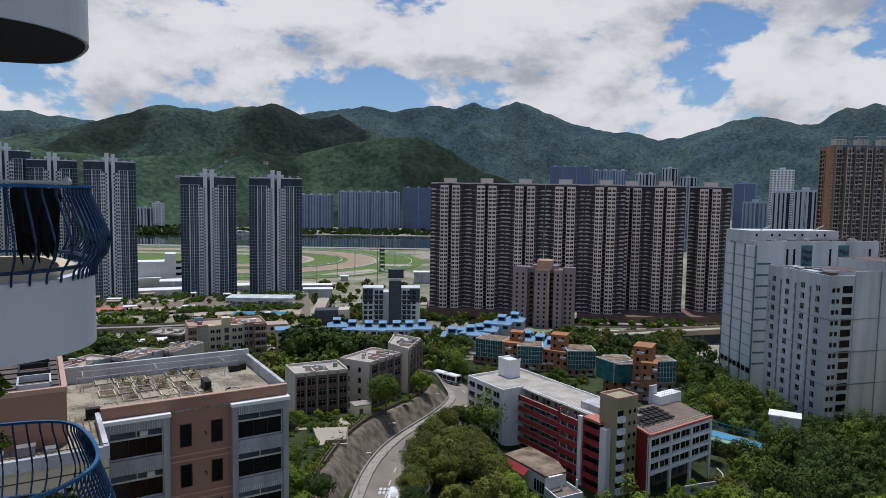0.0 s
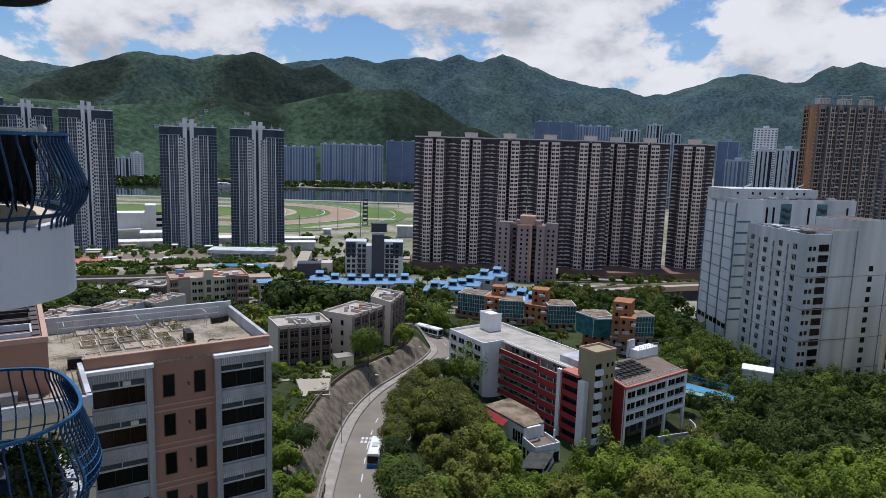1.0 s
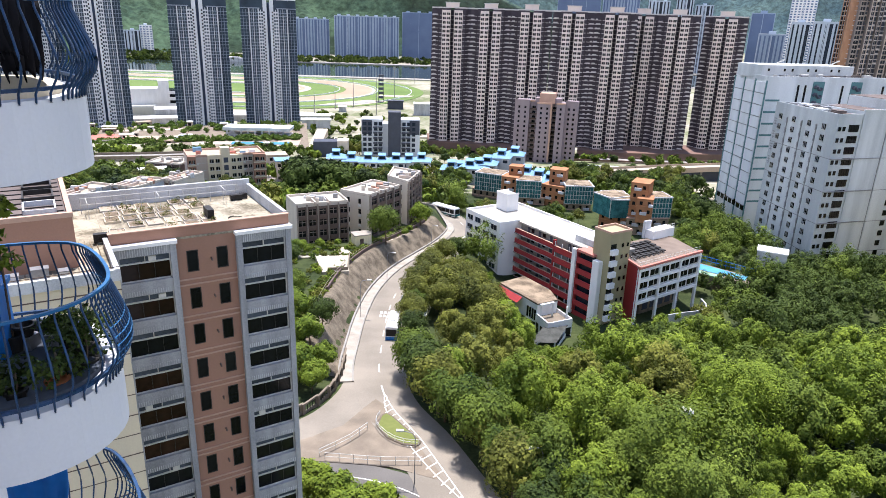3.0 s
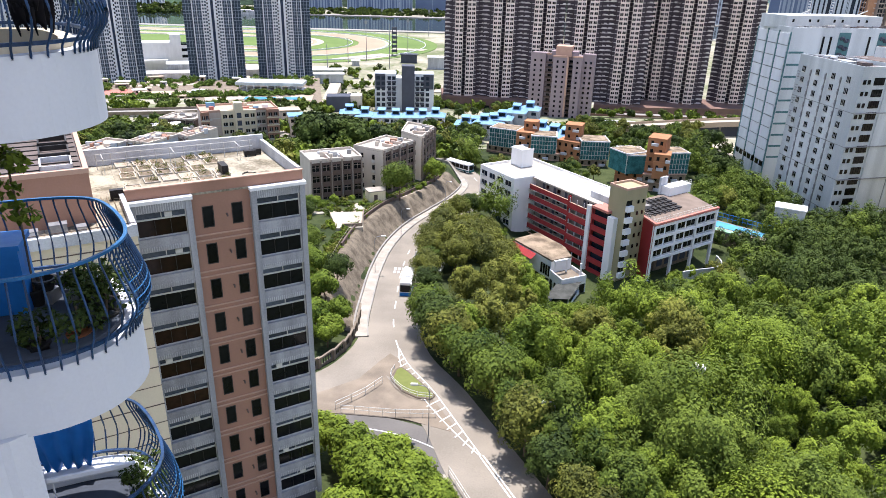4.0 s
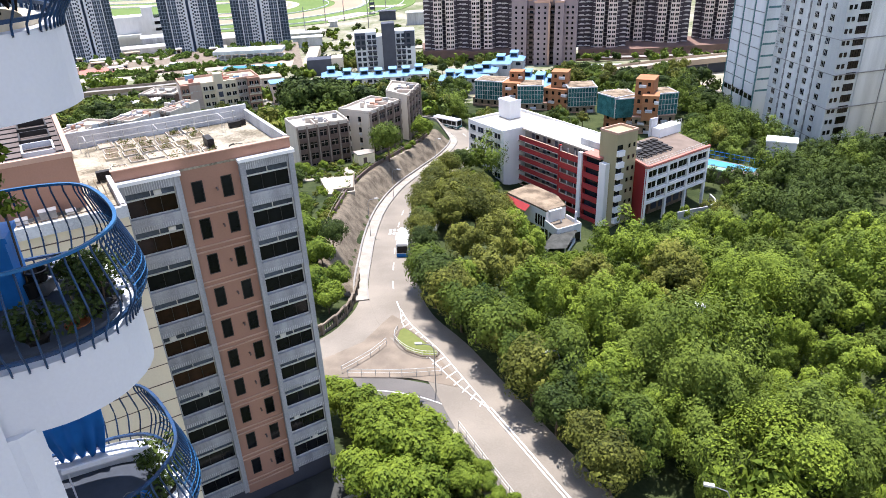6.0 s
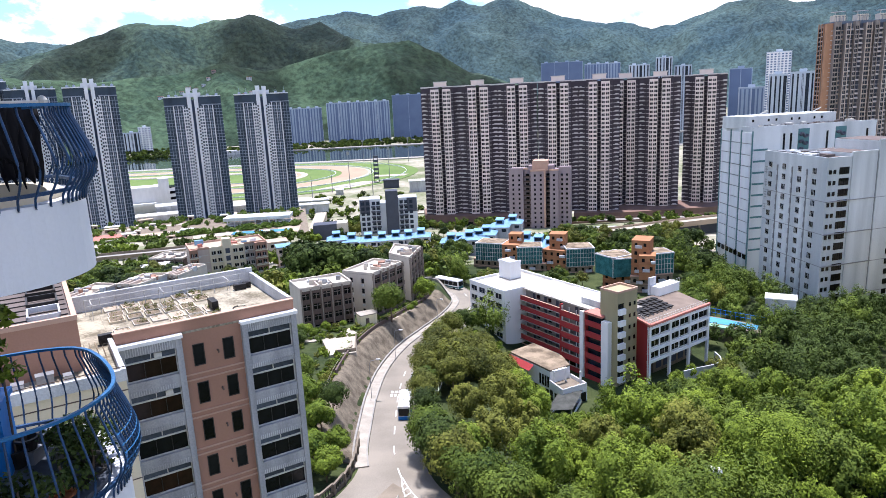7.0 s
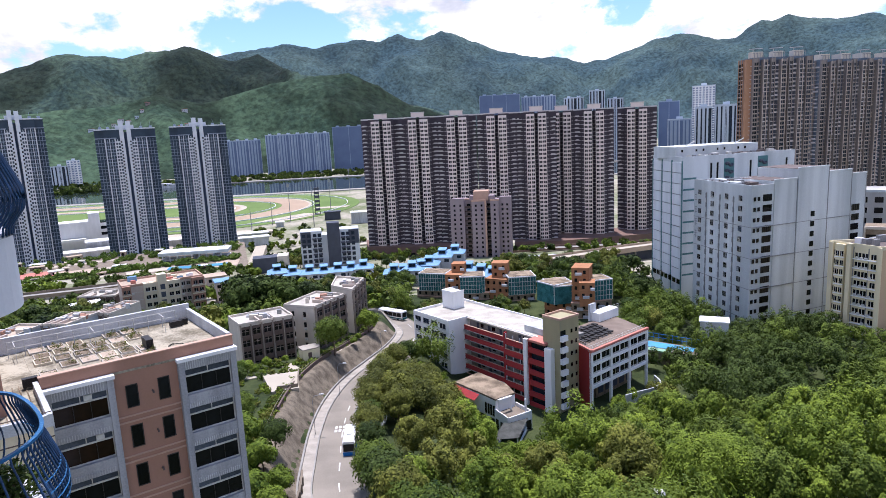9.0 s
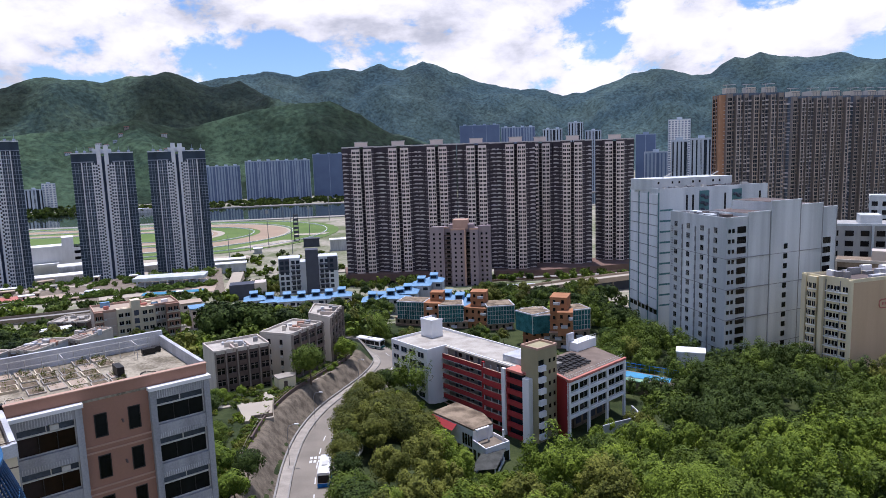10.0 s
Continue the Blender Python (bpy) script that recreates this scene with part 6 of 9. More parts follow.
def coloured_terrace(name_label, blocks):
    """Blocks: (left bearing, right bearing, distance, depth, z0, z1, material, kind)."""
    th = thing("terrace_houses", *at(blocks[0][0], blocks[0][2]), blocks[0][4], name_label, "building", group="orange and teal terraces")
    th.matrix_world = pose(0, 0, 0)
    for b0, b1, dl, dr, depth, z0, z1, material, nm in blocks:
        p, q = at(b0, dl), at(b1, dr)
        fr, d = framed(p, q)
        g = Geo()
        g.bar(fr, 0, d, -depth, 0, z0, z1)
        body = part(nm, g, material, th)
        if nm == "glass_bay":
            g = Geo()
            nmul = max(3, int(d / 1.0))
            for k in range(nmul + 1):
                g.bar(fr, k * d / nmul - 0.05, k * d / nmul + 0.05, 0, 0.12, z0, z1)
            for z in np.arange(z0, z1 + 0.1, (z1 - z0) / 4):
                g.bar(fr, 0, d, 0, 0.1, z - 0.06, z + 0.06)
            part("mullions", g, M_AC, body, "pale glazing bars")
            g = Geo()
            g.bar(fr, -0.2, d + 0.2, -depth - 0.2, 0.25, z1, z1 + 0.35)
            part("roof_edge", g, M_WHITE_OLD, body, "white roof edge")
            g = Geo()
            g.bar(fr, 0.3, d - 0.3, -depth + 0.3, -0.3, z1 + 0.35, z1 + 0.45)
            part("roof_deck", g, M_ROOF, body, "brown roof terrace")
        else:
            rows = int((z1 - z0) / 2.8)
            cols = max(1, int(d / 2.4))
            g = Geo()
            for r in range(rows):
                for c in range(cols):
                    a = (c + 0.5) * d / cols
                    g.bar(fr, a - 0.45, a + 0.45, -0.1, 0.06, z1 - 1.9 - r * 2.8, z1 - 0.7 - r * 2.8)
            tagged(part("panes", g, M_GLASS, body), kind="stuff")
            for r in range(rows):
                if d > 3.2:
                    a = d * (0.22 + 0.5 * ((r * 7 + int(b0 * 3)) % 3) / 2)
                    g = Geo()
                    g.bar(fr, a, min(a + 2.2, d), 0.0, 1.0, z1 - 2.3 - r * 2.8, z1 - 1.45 - r * 2.8)
                    part("balcony", g, M_WHITE_OLD, body, "small white balcony")
                g = Geo()
                g.bar(fr, -0.1, d + 0.1, -0.1, 0.18, z1 - 2.55 - r * 2.8, z1 - 2.3 - r * 2.8)
                part("ledge", g, M_BAND if material is M_STONE else M_ORANGE, body)
            g = Geo()
            g.bar(fr, -0.12, d + 0.12, -depth - 0.1, 0.15, z1, z1 + 0.25)
            part("coping", g, M_BAND if material is M_STONE else M_ORANGE, body)
    return th


coloured_terrace("orange and stone terrace houses with teal glass bays", [
    (3.0, 5.3, 262, 258, 9, 36.0, 42.8, M_TEAL, "glass_bay"),
    (2.8, 6.6, 264, 256, 8, 22.0, 36.0, M_STONE, "stone_base"),
    (5.3, 6.7, 256, 254, 7, 34.0, 43.0, M_ORANGE, "orange_tower"),
    (5.9, 7.0, 259, 258, 5, 40.0, 46.5, M_ORANGE, "orange_tower"),
    (6.6, 8.75, 252, 252, 9, 36.2, 42.6, M_TEAL, "glass_bay"),
    (6.4, 9.1, 253, 252, 9, 22.0, 36.2, M_STONE, "stone_base"),
    (8.8, 10.9, 254, 250, 8, 24.0, 41.3, M_ORANGE, "orange_tower"),
    (9.4, 10.75, 255, 254, 6, 41.0, 47.0, M_ORANGE, "orange_tower"),
    (10.85, 13.2, 248, 250, 10, 36.0, 42.6, M_TEAL, "glass_bay"),
    (10.8, 13.1, 248.5, 250, 10, 22.0, 36.0, M_STONE, "stone_base"),
])
coloured_terrace("stone and orange tower house with teal glass bays", [
    (13.8, 14.75, 238, 226, 8, 38.0, 44.2, M_TEAL, "glass_bay"),
    (14.75, 16.4, 226, 232, 9, 38.0, 44.6, M_TEAL, "glass_bay"),
    (13.9, 16.6, 233, 228, 8, 24.0, 38.0, M_ORANGE, "stone_base"),
    (16.25, 17.7, 228, 227, 8, 38.5, 50.4, M_ORANGE, "orange_tower"),
    (16.2, 18.3, 226, 226, 8, 22.0, 38.5, M_STONE, "stone_base"),
    (16.9, 18.2, 224, 224, 6, 38.0, 46.0, M_ORANGE, "orange_tower"),
    (18.2, 19.65, 229, 232, 8, 38.6, 45.6, M_TEAL, "glass_bay"),
    (18.1, 19.6, 228, 231, 8, 22.0, 38.6, M_STONE, "stone_base"),
])


# ---- blue-roofed town houses ----
def town_house(x, y, z, turn, w, label):
    """A pale house with a shallow blue hipped roof and a raised lantern."""
    th = thing("town_house", x, y, z, label, "house", turn, group="blue-roofed town houses")
    d = 10.0
    g = Geo()
    g.box(-w / 2, w / 2, -d / 2, d / 2, -12, 0)
    part("wall", g, M_WHITE_OLD, th)
    g = Geo()
    e = 0.5
    k = len(g.v)
    g.v.extend([(-w / 2 - e, -d / 2 - e, 0), (w / 2 + e, -d / 2 - e, 0), (w / 2 + e, d / 2 + e, 0), (-w / 2 - e, d / 2 + e, 0), (-w / 4, 0, 1.7), (w / 4, 0, 1.7)])
    g.f.extend([(k, k + 1, k + 5, k + 4), (k + 2, k + 3, k + 4, k + 5), (k + 1, k + 2, k + 5), (k + 3, k, k + 4), (k + 3, k + 2, k + 1, k)])
    roof = part("roof", g, M_BLUEROOF, th)
    g = Geo()
    g.box(-1.7, 1.7, -1.8, 1.8, 0.9, 2.9)
    part("lantern", g, M_BLUEROOF, roof, "blue roof lantern")
    g = Geo()
    g.v.extend([(-2.0, -2.1, 2.9), (2.0, -2.1, 2.9), (2.0, 2.1, 3.5), (-2.0, 2.1, 3.5), (-2.0, -2.1, 3.05), (2.0, -2.1, 3.05), (2.0, 2.1, 3.65), (-2.0, 2.1, 3.65)])
    g.f.extend([(3, 2, 1, 0), (4, 5, 6, 7), (0, 1, 5, 4), (1, 2, 6, 5), (2, 3, 7, 6), (3, 0, 4, 7)])
    part("lantern_roof", g, M_BLUEROOF, roof)
    g = Geo()
    g.box(-1.4, 1.4, -1.86, -1.8, 1.2, 2.6)
    part("lantern_pane", g, M_GLASS_BLUE, roof)
    for c in (-0.28, 0.28):
        g = Geo()
        g.box(c * w - 1.1, c * w + 1.1, -d / 2 - 0.06, -d / 2, -2.2, -0.8)
        part("pane", g, M_GLASS_BLUE, th)
    return th


first = town_house(*at(-9.0, 335), 33.6, 8, 9.0, "pale town house with a blue hipped roof and lantern")
for b, d, z, t in ((-6.3, 330, 32.8, 5), (-3.9, 330, 32.8, 2), (-1.7, 331, 33.2, -2), (-7.7, 333, 32.6, 5), (-5.1, 331, 32.4, 5), (-2.8, 332, 32.4, 5), (0.9, 306, 35.0, -6), (2.5, 303, 36.5, -6), (4.0, 308, 37.5, -12), (5.2, 318, 39.0, -14), (6.3, 325, 39.2, -14), (7.4, 285, 38.5, -20), (8.5, 280, 38.2, -20), (9.5, 276, 38.0, -20), (1.7, 306, 34.6, 0), (3.3, 306, 36.4, 0)):
    copy_thing(first, pose(*at(b, d), z, 0, 0, t))


# ---- tall buildings ----
def slab_tower(name, label, category, p, q, depth, z0, z1, body_mat, pane_mat, dz, pitch, group="", line_mat=None, cap=True, ribs=False):
    """A plain rectangular tower with window rows on the wall p-q and on both ends."""
    th = thing(name, p[0], p[1], z0, label, category, group=group)
    th.matrix_world = pose(0, 0, 0)
    fr, d = framed(p, q)
    g = Geo()
    g.bar(fr, 0, d, -depth, 0, z0, z1)
    part("wall", g, body_mat, th)
    (ox, oy), (ux, uy), (vx, vy) = fr
    left, _ = framed((ox - vx * depth, oy - vy * depth), p)
    right, _ = framed(q, (q[0] - vx * depth, q[1] - vy * depth))
    rows = int((z1 - z0 - 1) / dz)
    g = Geo()
    for f_, dd in ((fr, d), (left, depth), (right, depth)):
        n = max(1, int(dd / pitch))
        if ribs:
            for c in range(n):
                a = (c + 0.5) * dd / n
                wd = pitch * (0.42 if c % 4 == 3 else 0.2)
                g.bar(f_, a - wd, a + wd, -0.1, 0.3, z0, z1 - 1.5)
            continue
        for r in range(rows):
            for c in range(n):
                a = (c + 0.5) * dd / n
                g.bar(f_, a - pitch * 0.3, a + pitch * 0.3, -0.1, 0.12, z1 - 1.0 - dz * (r + 0.75), z1 - 1.0 - dz * (r + 0.22))
    tagged(part("panes", g, pane_mat, th), kind="stuff")
    if line_mat:
        g = Geo()
        n = max(2, int(d / (pitch * 4)))
        for c in range(n + 1):
            a = min(max(c * d / n, 0.4), d - 0.4)
            g.bar(fr, a - 0.4, a + 0.4, 0, 0.7, z0, z1 + 0.5)
        tagged(part("pier", g, line_mat, th), kind="stuff")
    if cap:
        g = Geo()
        for c in range(max(1, int(d / 22))):
            a = (c + 0.5) * d / max(1, int(d / 22))
            g.bar(fr, a - 4, a + 4, -depth * 0.7, -depth * 0.25, z1, z1 + 4)
        g.bar(fr, -0.1, d + 0.1, -0.5, 0.1, z1, z1 + 1.0)
        tagged(part("roof_house", g, line_mat or body_mat, th), kind="stuff")
    return th


# the long estate of brown-grey towers with pale window shafts
def estate_tower(bearing, dist, label, z0=19.5, z1=107.5, turn=0.0, half=13.5):
    x, y = at(bearing, dist)
    th = thing("estate_tower", x, y, z0, label, "tower block", -bearing + turn, group="estate towers")
    h = z1 - z0
    rows, dz = 31, (h - 3.0) / 31
    for x0, x1, y0, y1, nm in ((-half, -7.2, 2.5, 12, "wing"), (-8.6, -1.2, -0.3, 12, "wall"), (1.2, 8.6, -0.3, 12, "wall"), (7.2, half, 2.5, 12, "wing"), (-1.3, 1.3, 3.5, 12, "recess")):
        g = Geo()
        g.box(x0, x1, y0, y1, 0, h - (0.6 if nm == "wing" else 0.0) - (1.2 if nm == "recess" else 0.0))
        part(nm, g, M_ESTATE_DARK, th)
    for s in (-1, 1):
        a, b = sorted((s * 1.2, s * 6.8))
        g = Geo()
        g.box(a, b, -1.5, -0.3, 0, h - 1.6)
        shaft = part("window_shaft", g, M_ESTATE_PALE, th, "pale tiled window shaft")
        g = Geo()
        for r in range(rows):
            z = 1.0 + r * dz
            for c in (1.6, 4.35):
                a, b = sorted((s * c, s * (c + 2.0)))
                g.box(a, b, -1.62, -1.5, z, z + dz * 0.56)
        tagged(part("shaft_panes", g, M_GLASS, shaft), kind="stuff")
        g = Geo()
        for r in range(rows):
            z = 1.0 + r * dz
            for c in (1.6, 4.35):
                a, b = sorted((s * (c + 0.88), s * (c + 1.1)))
                g.box(a, b, -1.7, -1.62, z, z + dz * 0.56)
        tagged(part("shaft_bar", g, M_ESTATE_LINE, shaft), kind="stuff")
    g = Geo()
    rr_ = random.Random(int(bearing * 100))
    for r in range(rows):
        z = 0.7 + r * dz
        for s in (-1, 1):
            a, b = sorted((s * 9.2, s * (half - 0.1)))
            g.box(a, b, 1.2, 2.5, z, z + 0.32)
            a, b = sorted((s * (9.6 + 2.1 * rr_.random()), s * (12.4 + rr_.random())))
            g.box(a, b, 1.15, 1.3, z + 0.32, z + 1.0)
            a, b = sorted((s * 6.5, s * 8.5))
            g.box(a, b, -1.0, -0.3, z, z + 0.3)
        g.box(-1.1, 1.1, 3.0, 3.5, z, z + 0.25)
    tagged(part("balcony_slab", g, M_ESTATE_LINE, th, "mid-grey balcony slabs"), kind="stuff")
    g = Geo()
    for r in range(rows):
        z = 1.5 + r * dz
        for s in (-1, 1):
            g.box(s * half - 0.06, s * half + 0.06, 4, 5.6, z, z + dz * 0.5)
            g.box(s * half - 0.06, s * half + 0.06, 8, 9.6, z, z + dz * 0.5)
    tagged(part("side_panes", g, M_GLASS, th), kind="stuff")
    g = Geo()
    g.box(-4.4, 4.4, 1.0, 9, h, h + 3.0)
    house = part("roof_house", g, M_ESTATE_PALE, th, "pale rooftop machine room")
    g = Geo()
    g.box(-4.8, 4.8, 0.6, 9.4, h + 3.0, h + 3.5)
    part("roof_slab", g, M_ESTATE_LINE, house)
    g = Geo()
    g.box(-half, -8.6, 2.2, 2.6, h - 0.6, h + 0.3)
    g.box(8.6, half, 2.2, 2.6, h - 0.6, h + 0.3)
    g.box(-8.7, -1.2, -0.5, -0.1, h - 0.4, h + 0.3)
    g.box(1.2, 8.7, -0.5, -0.1, h - 0.4, h + 0.3)
    tagged(part("roof_edge", g, M_ESTATE_LINE, th, "thin pale roof edge"), kind="stuff")
    return th


for b, d in ((0.55, 470), (3.65, 468), (6.9, 466), (10.25, 465), (13.55, 466), (15.6, 490), (18.25, 486), (21.65, 503)):
    estate_tower(b, d, "brown-grey tower block with pale window shafts")
g = Geo()
g.prism(ccw([at(-1.2, 468), at(7, 452), at(11, 452), at(11.3, 470), at(7, 480), at(-1.3, 500)]), 0, 19.5)
lone("podium_west", g, M_PODIUM, "brown podium under the tower blocks", "podium", "structure")
g = Geo()
g.prism(ccw([at(11.5, 458), at(15.5, 458), at(23.5, 488), at(23.6, 520), at(11.5, 500)]), 0, 19.8)
lone("podium_east", g, M_PODIUM, "brown podium under the tower blocks", "podium", "structure")
g = Geo()
for k in range(9):
    fr, d = framed(at(-1.2, 467.8), at(7, 451.8))
    g.bar(fr, 2 + k * 7, 6 + k * 7, -0.2, 0.15, 11.0, 15.0)
    fr, d = framed(at(15.5, 457.8), at(23.5, 487.8))
    g.bar(fr, 2 + k * 7.5, 7 + k * 7.5, -0.2, 0.15, 10.5, 14.5)
lone("podium_openings", g, M_GLASS, "dark openings along the podium", "openings", "structure")

# lavender-grey block in front of the estate
lav = thing("apartment_tower", *at(8.6, 400), 15, "lavender-grey apartment tower with pink roof house", "tower block")
lav.matrix_world = pose(0, 0, 0)
lf, ld = framed(at(6.05, 402), at(11.2, 398))
for a0, a1, b, z in ((0, 8.6, 0.0, 56.4), (8.6, 13.2, -3.0, 56.0), (13.2, 21.5, 1.5, 55.4), (21.5, 24.4, -3.0, 56.0), (24.4, 29.4, 1.5, 55.6), (29.4, ld, -0.6, 56.8)):
    g = Geo()
    g.bar(lf, a0, a1, -14, b, 10, z)
    wing = part("wing", g, M_LAV, lav)
    cols = (0.3, 0.72) if a1 - a0 > 6 else (0.5,)
    g = Geo()
    for r in range(15):
        for c in cols:
            a = a0 + (a1 - a0) * c
            wd = 0.55 if b > -2 else 1.0
            g.bar(lf, a - wd, a + wd, b - 0.1, b + 0.12, 53.6 - r * 2.8 - 1.3, 53.6 - r * 2.8)
    tagged(part("panes", g, M_GLASS, wing), kind="stuff")
    if b < -2:
        g = Geo()
        for r in range(15):
            g.bar(lf, a0 + 0.2, a1 - 0.2, b, b + 1.6, 51.6 - r * 2.8, 52.2 - r * 2.8)
        tagged(part("balcony_slab", g, M_BROWN, wing), kind="stuff")
    g = Geo()
    g.bar(lf, a0 - 0.15, a1 + 0.15, b - 0.4, b + 0.25, z, z + 0.9)
    part("coping", g, M_BAND if 8 < a0 < 29 else M_LAV, wing)
g = Geo()
g.bar(lf, 21.0, 22.0, 1.5, 2.2, 10, 55.4)
part("pier", g, M_BAND, lav, "pink vertical pier")
g = Geo()
g.bar(lf, 14.0, 23.0, -11, -1.0, 55.5, 61.2)
part("roof_house", g, M_BAND, lav, "pink roof house")
g = Geo()
g.bar(lf, 11.5, 26.5, -9, -2.0, 55.5, 58.4)
part("roof_house", g, M_LAV, lav)

# dark residential block with a slate core
fr, d = framed(at(-6.85, 402), at(-1.9, 402))
dark = thing("apartment_house", *at(-4.4, 402), 18, "white and slate-blue apartment house", "building")
dark.matrix_world = pose(0, 0, 0)
g = Geo()
g.bar(fr, 0, 12.5, -12, 0, 15, 42.8)
g.bar(fr, 22.8, d, -12, 0, 15, 42.8)
g.bar(fr, 12.5, 22.8, -12, -1.5, 15, 40.0)
part("wall", g, M_TOWER, dark)
g = Geo()
g.bar(fr, 15.8, 23.3, -8, 1.0, 15, 47.2)
part("core", g, M_SLATE, dark, "slate-blue stair core")
g = Geo()
for a0, a1 in ((0.3, 6.2), (28.5, d - 0.3)):
    g.bar(fr, a0, a1, 0, 0.3, 34, 42.4)
part("slate_panel", g, M_SLATE, dark)
g = Geo()
for r in range(6):
    for a in (1.0, 4.0, 7.5, 10.2, 24.2, 27.0, 30.0):
        g.bar(fr, a, a + 2.0, -0.1, 0.38, 39.2 - r * 3.1, 41.2 - r * 3.1)
tagged(part("panes", g, M_GLASS_BLUE, dark), kind="stuff")
for r in range(6):
    for a in (7.0, 10.0, 23.8, 26.6):
        g = Geo()
        g.bar(fr, a, a + 2.5, 0.0, 1.2, 37.6 - r * 3.1, 38.6 - r * 3.1)
        part("balcony", g, M_SLATE, dark)
g = Geo()
g.prism(ccw([at(-10.9, 392), at(-8.1, 392), at(-8.0, 402), at(-10.8, 402)]), 12, 31)
lone("plant_room", g, M_SLATE, "dark flat-roofed service building", "building")
g = Geo()
g.prism(ccw([at(-8.9, 391.5), at(-8.0, 391.5), at(-7.9, 402), at(-8.8, 402)]), 12, 31.4)
lone("service_building", g, M_BEIGE, "beige service building beside the dark one", "building")


# the slender riverside towers
def riverside_tower(bearing, dist, z1, width, label, turn=0.0):
    x, y = at(bearing, dist)
    th = thing("residential_tower", x, y, 0, label, "tower block", -bearing + turn, group="riverside towers")
    w = width / 2
    rows, dz = 37, (z1 - 10) / 37
    for x0, x1, y0 in ((-w, -w * 0.7, 4), (-w * 0.7, -w * 0.05, 0), (w * 0.05, w * 0.7, 0), (w * 0.7, w, 4)):
        g = Geo()
        g.box(x0, x1, y0, 24, 0, z1)
        part("wall", g, M_TOWER_DARK, th, "dark blue-black glazed wall")
    g = Geo()
    g.box(-w * 0.06, w * 0.06, 4, 20, 0, z1 - 2)
    part("slot", g, M_HAZE_C, th, "deep blue glazed slot")
    for s in (-1, 1):
        for c0, c1, out, zb, nm in ((0.05, 0.19, 1.3, z1 + 2.5, "shaft"), (0.335, 0.37, 0.8, z1 - 7, "pier"), (0.66, 0.70, 0.6, z1 - 7, "pier"), (0.52, 0.54, 0.5, z1 - 7, "pier")):
            a, b = sorted((s * w * c0, s * w * c1))
            g = Geo()
            g.box(a, b, -out, 0, 0, zb)
            pier = part(nm, g, M_TOWER, th, "pale grey tiled %s" % nm)
            if nm == "shaft":
                g = Geo()
                for r in range(rows):
                    z = 2 + r * dz
                    a, b = sorted((s * w * 0.125, s * w * 0.175))
                    g.box(a, b, -out - 0.12, -out, z, z + dz * 0.5)
                tagged(part("panes", g, M_GLASS, pier), kind="stuff")
        # roof boxes in dark glass with a pale coping
        for c0, c1, y0 in ((0.3, 0.7, -0.9), (0.7, 1.0, 3.1)):
            a, b = sorted((s * w * c0, s * w * c1))
            g = Geo()
            g.box(a, b, y0 - 0.3, 24, z1, z1 + 0.9)
            part("coping", g, M_TOWER, th, "pale roof coping")
            g = Geo()
            g.box(a, b, y0, y0 + 1, z1 - 7.2, z1 - 6.4)
            part("string_course", g, M_TOWER_BAND, th)
    g = Geo()
    for r in range(rows):
        z = 2 + r * dz
        for s in (-1, 1):
            for c0, c1 in ((0.37, 0.52), (0.54, 0.66)):
                a, b = sorted((s * w * c0, s * w * c1))
                g.box(a, b, -0.5, 0, z, z + dz * 0.22)
            a, b = sorted((s * w * 0.72, s * w))
            g.box(a, b, 3.6, 4, z, z + dz * 0.14)
            g.box(s * w - 0.3, s * w + 0.3, 4, 24, z, z + dz * 0.14)
    tagged(part("floor_band", g, M_TOWER_BAND, th, "grey floor bands"), kind="stuff")
    g = Geo()
    for r in range(rows):
        z = 2 + r * dz
        for s in (-1, 1):
            a, b = sorted((s * w * 0.19, s * w * 0.335))
            g.box(a, b, -0.7, 0, z, z + dz * 0.42)
            a, b = sorted((s * w * 0.255, s * w * 0.28))
            g.box(a, b, -0.65, 0, z + dz * 0.42, z + dz)
    tagged(part("window_band", g, M_TOWER, th, "pale bands between windows"), kind="stuff")
    g = Geo()
    for r in range(rows):
        z = 2 + r * dz
        for s in (-1, 1):
            for c in (0.445, 0.60, 0.80, 0.90):
                y0 = 3.7 if c > 0.7 else -0.35
                g.box(s * w * c - 0.2, s * w * c + 0.2, y0, y0 + 0.5, z + dz * 0.14, z + dz)
    tagged(part("mullions", g, M_TOWER_BAND, th), kind="stuff")
    for x0, x1, za, zb in ((-w * 0.3, w * 0.3, z1, z1 + 3.6), (-w * 0.2, -w * 0.04, z1 + 3.6, z1 + 7.6), (w * 0.04, w * 0.2, z1 + 3.6, z1 + 7.0)):
        g = Geo()
        g.box(x0, x1, 2, 16, za, zb)
        part("crown", g, M_TOWER, th, "pale stepped crown")
    g = Geo()
    for x0 in (-0.85, -0.6, 0.5, 0.82):
        g.box(w * x0, w * x0 + 2.2, 8, 12, z1 + 0.9, z1 + 2.6)
        g.box(w * x0 + 1, w * x0 + 1.15, 9, 9.15, z1 + 2.6, z1 + 6)
    tagged(part("roof_plant", g, M_TOWER_BAND, th), kind="stuff")
    return th


riverside_tower(-19.3, 632, 111, 47, "dark glass and pale grey residential tower")
riverside_tower(-14.05, 632, 111, 47, "dark glass and pale grey residential tower")
riverside_tower(-26.4, 636, 122, 40, "pale grey and dark glass residential tower")
riverside_tower(-30.2, 705, 124, 40, "pale grey and dark glass residential tower")
riverside_tower(-33.2, 720, 132, 42, "pale grey and dark glass residential tower")
riverside_tower(-38.5, 650, 118, 45, "pale grey and dark glass residential tower")

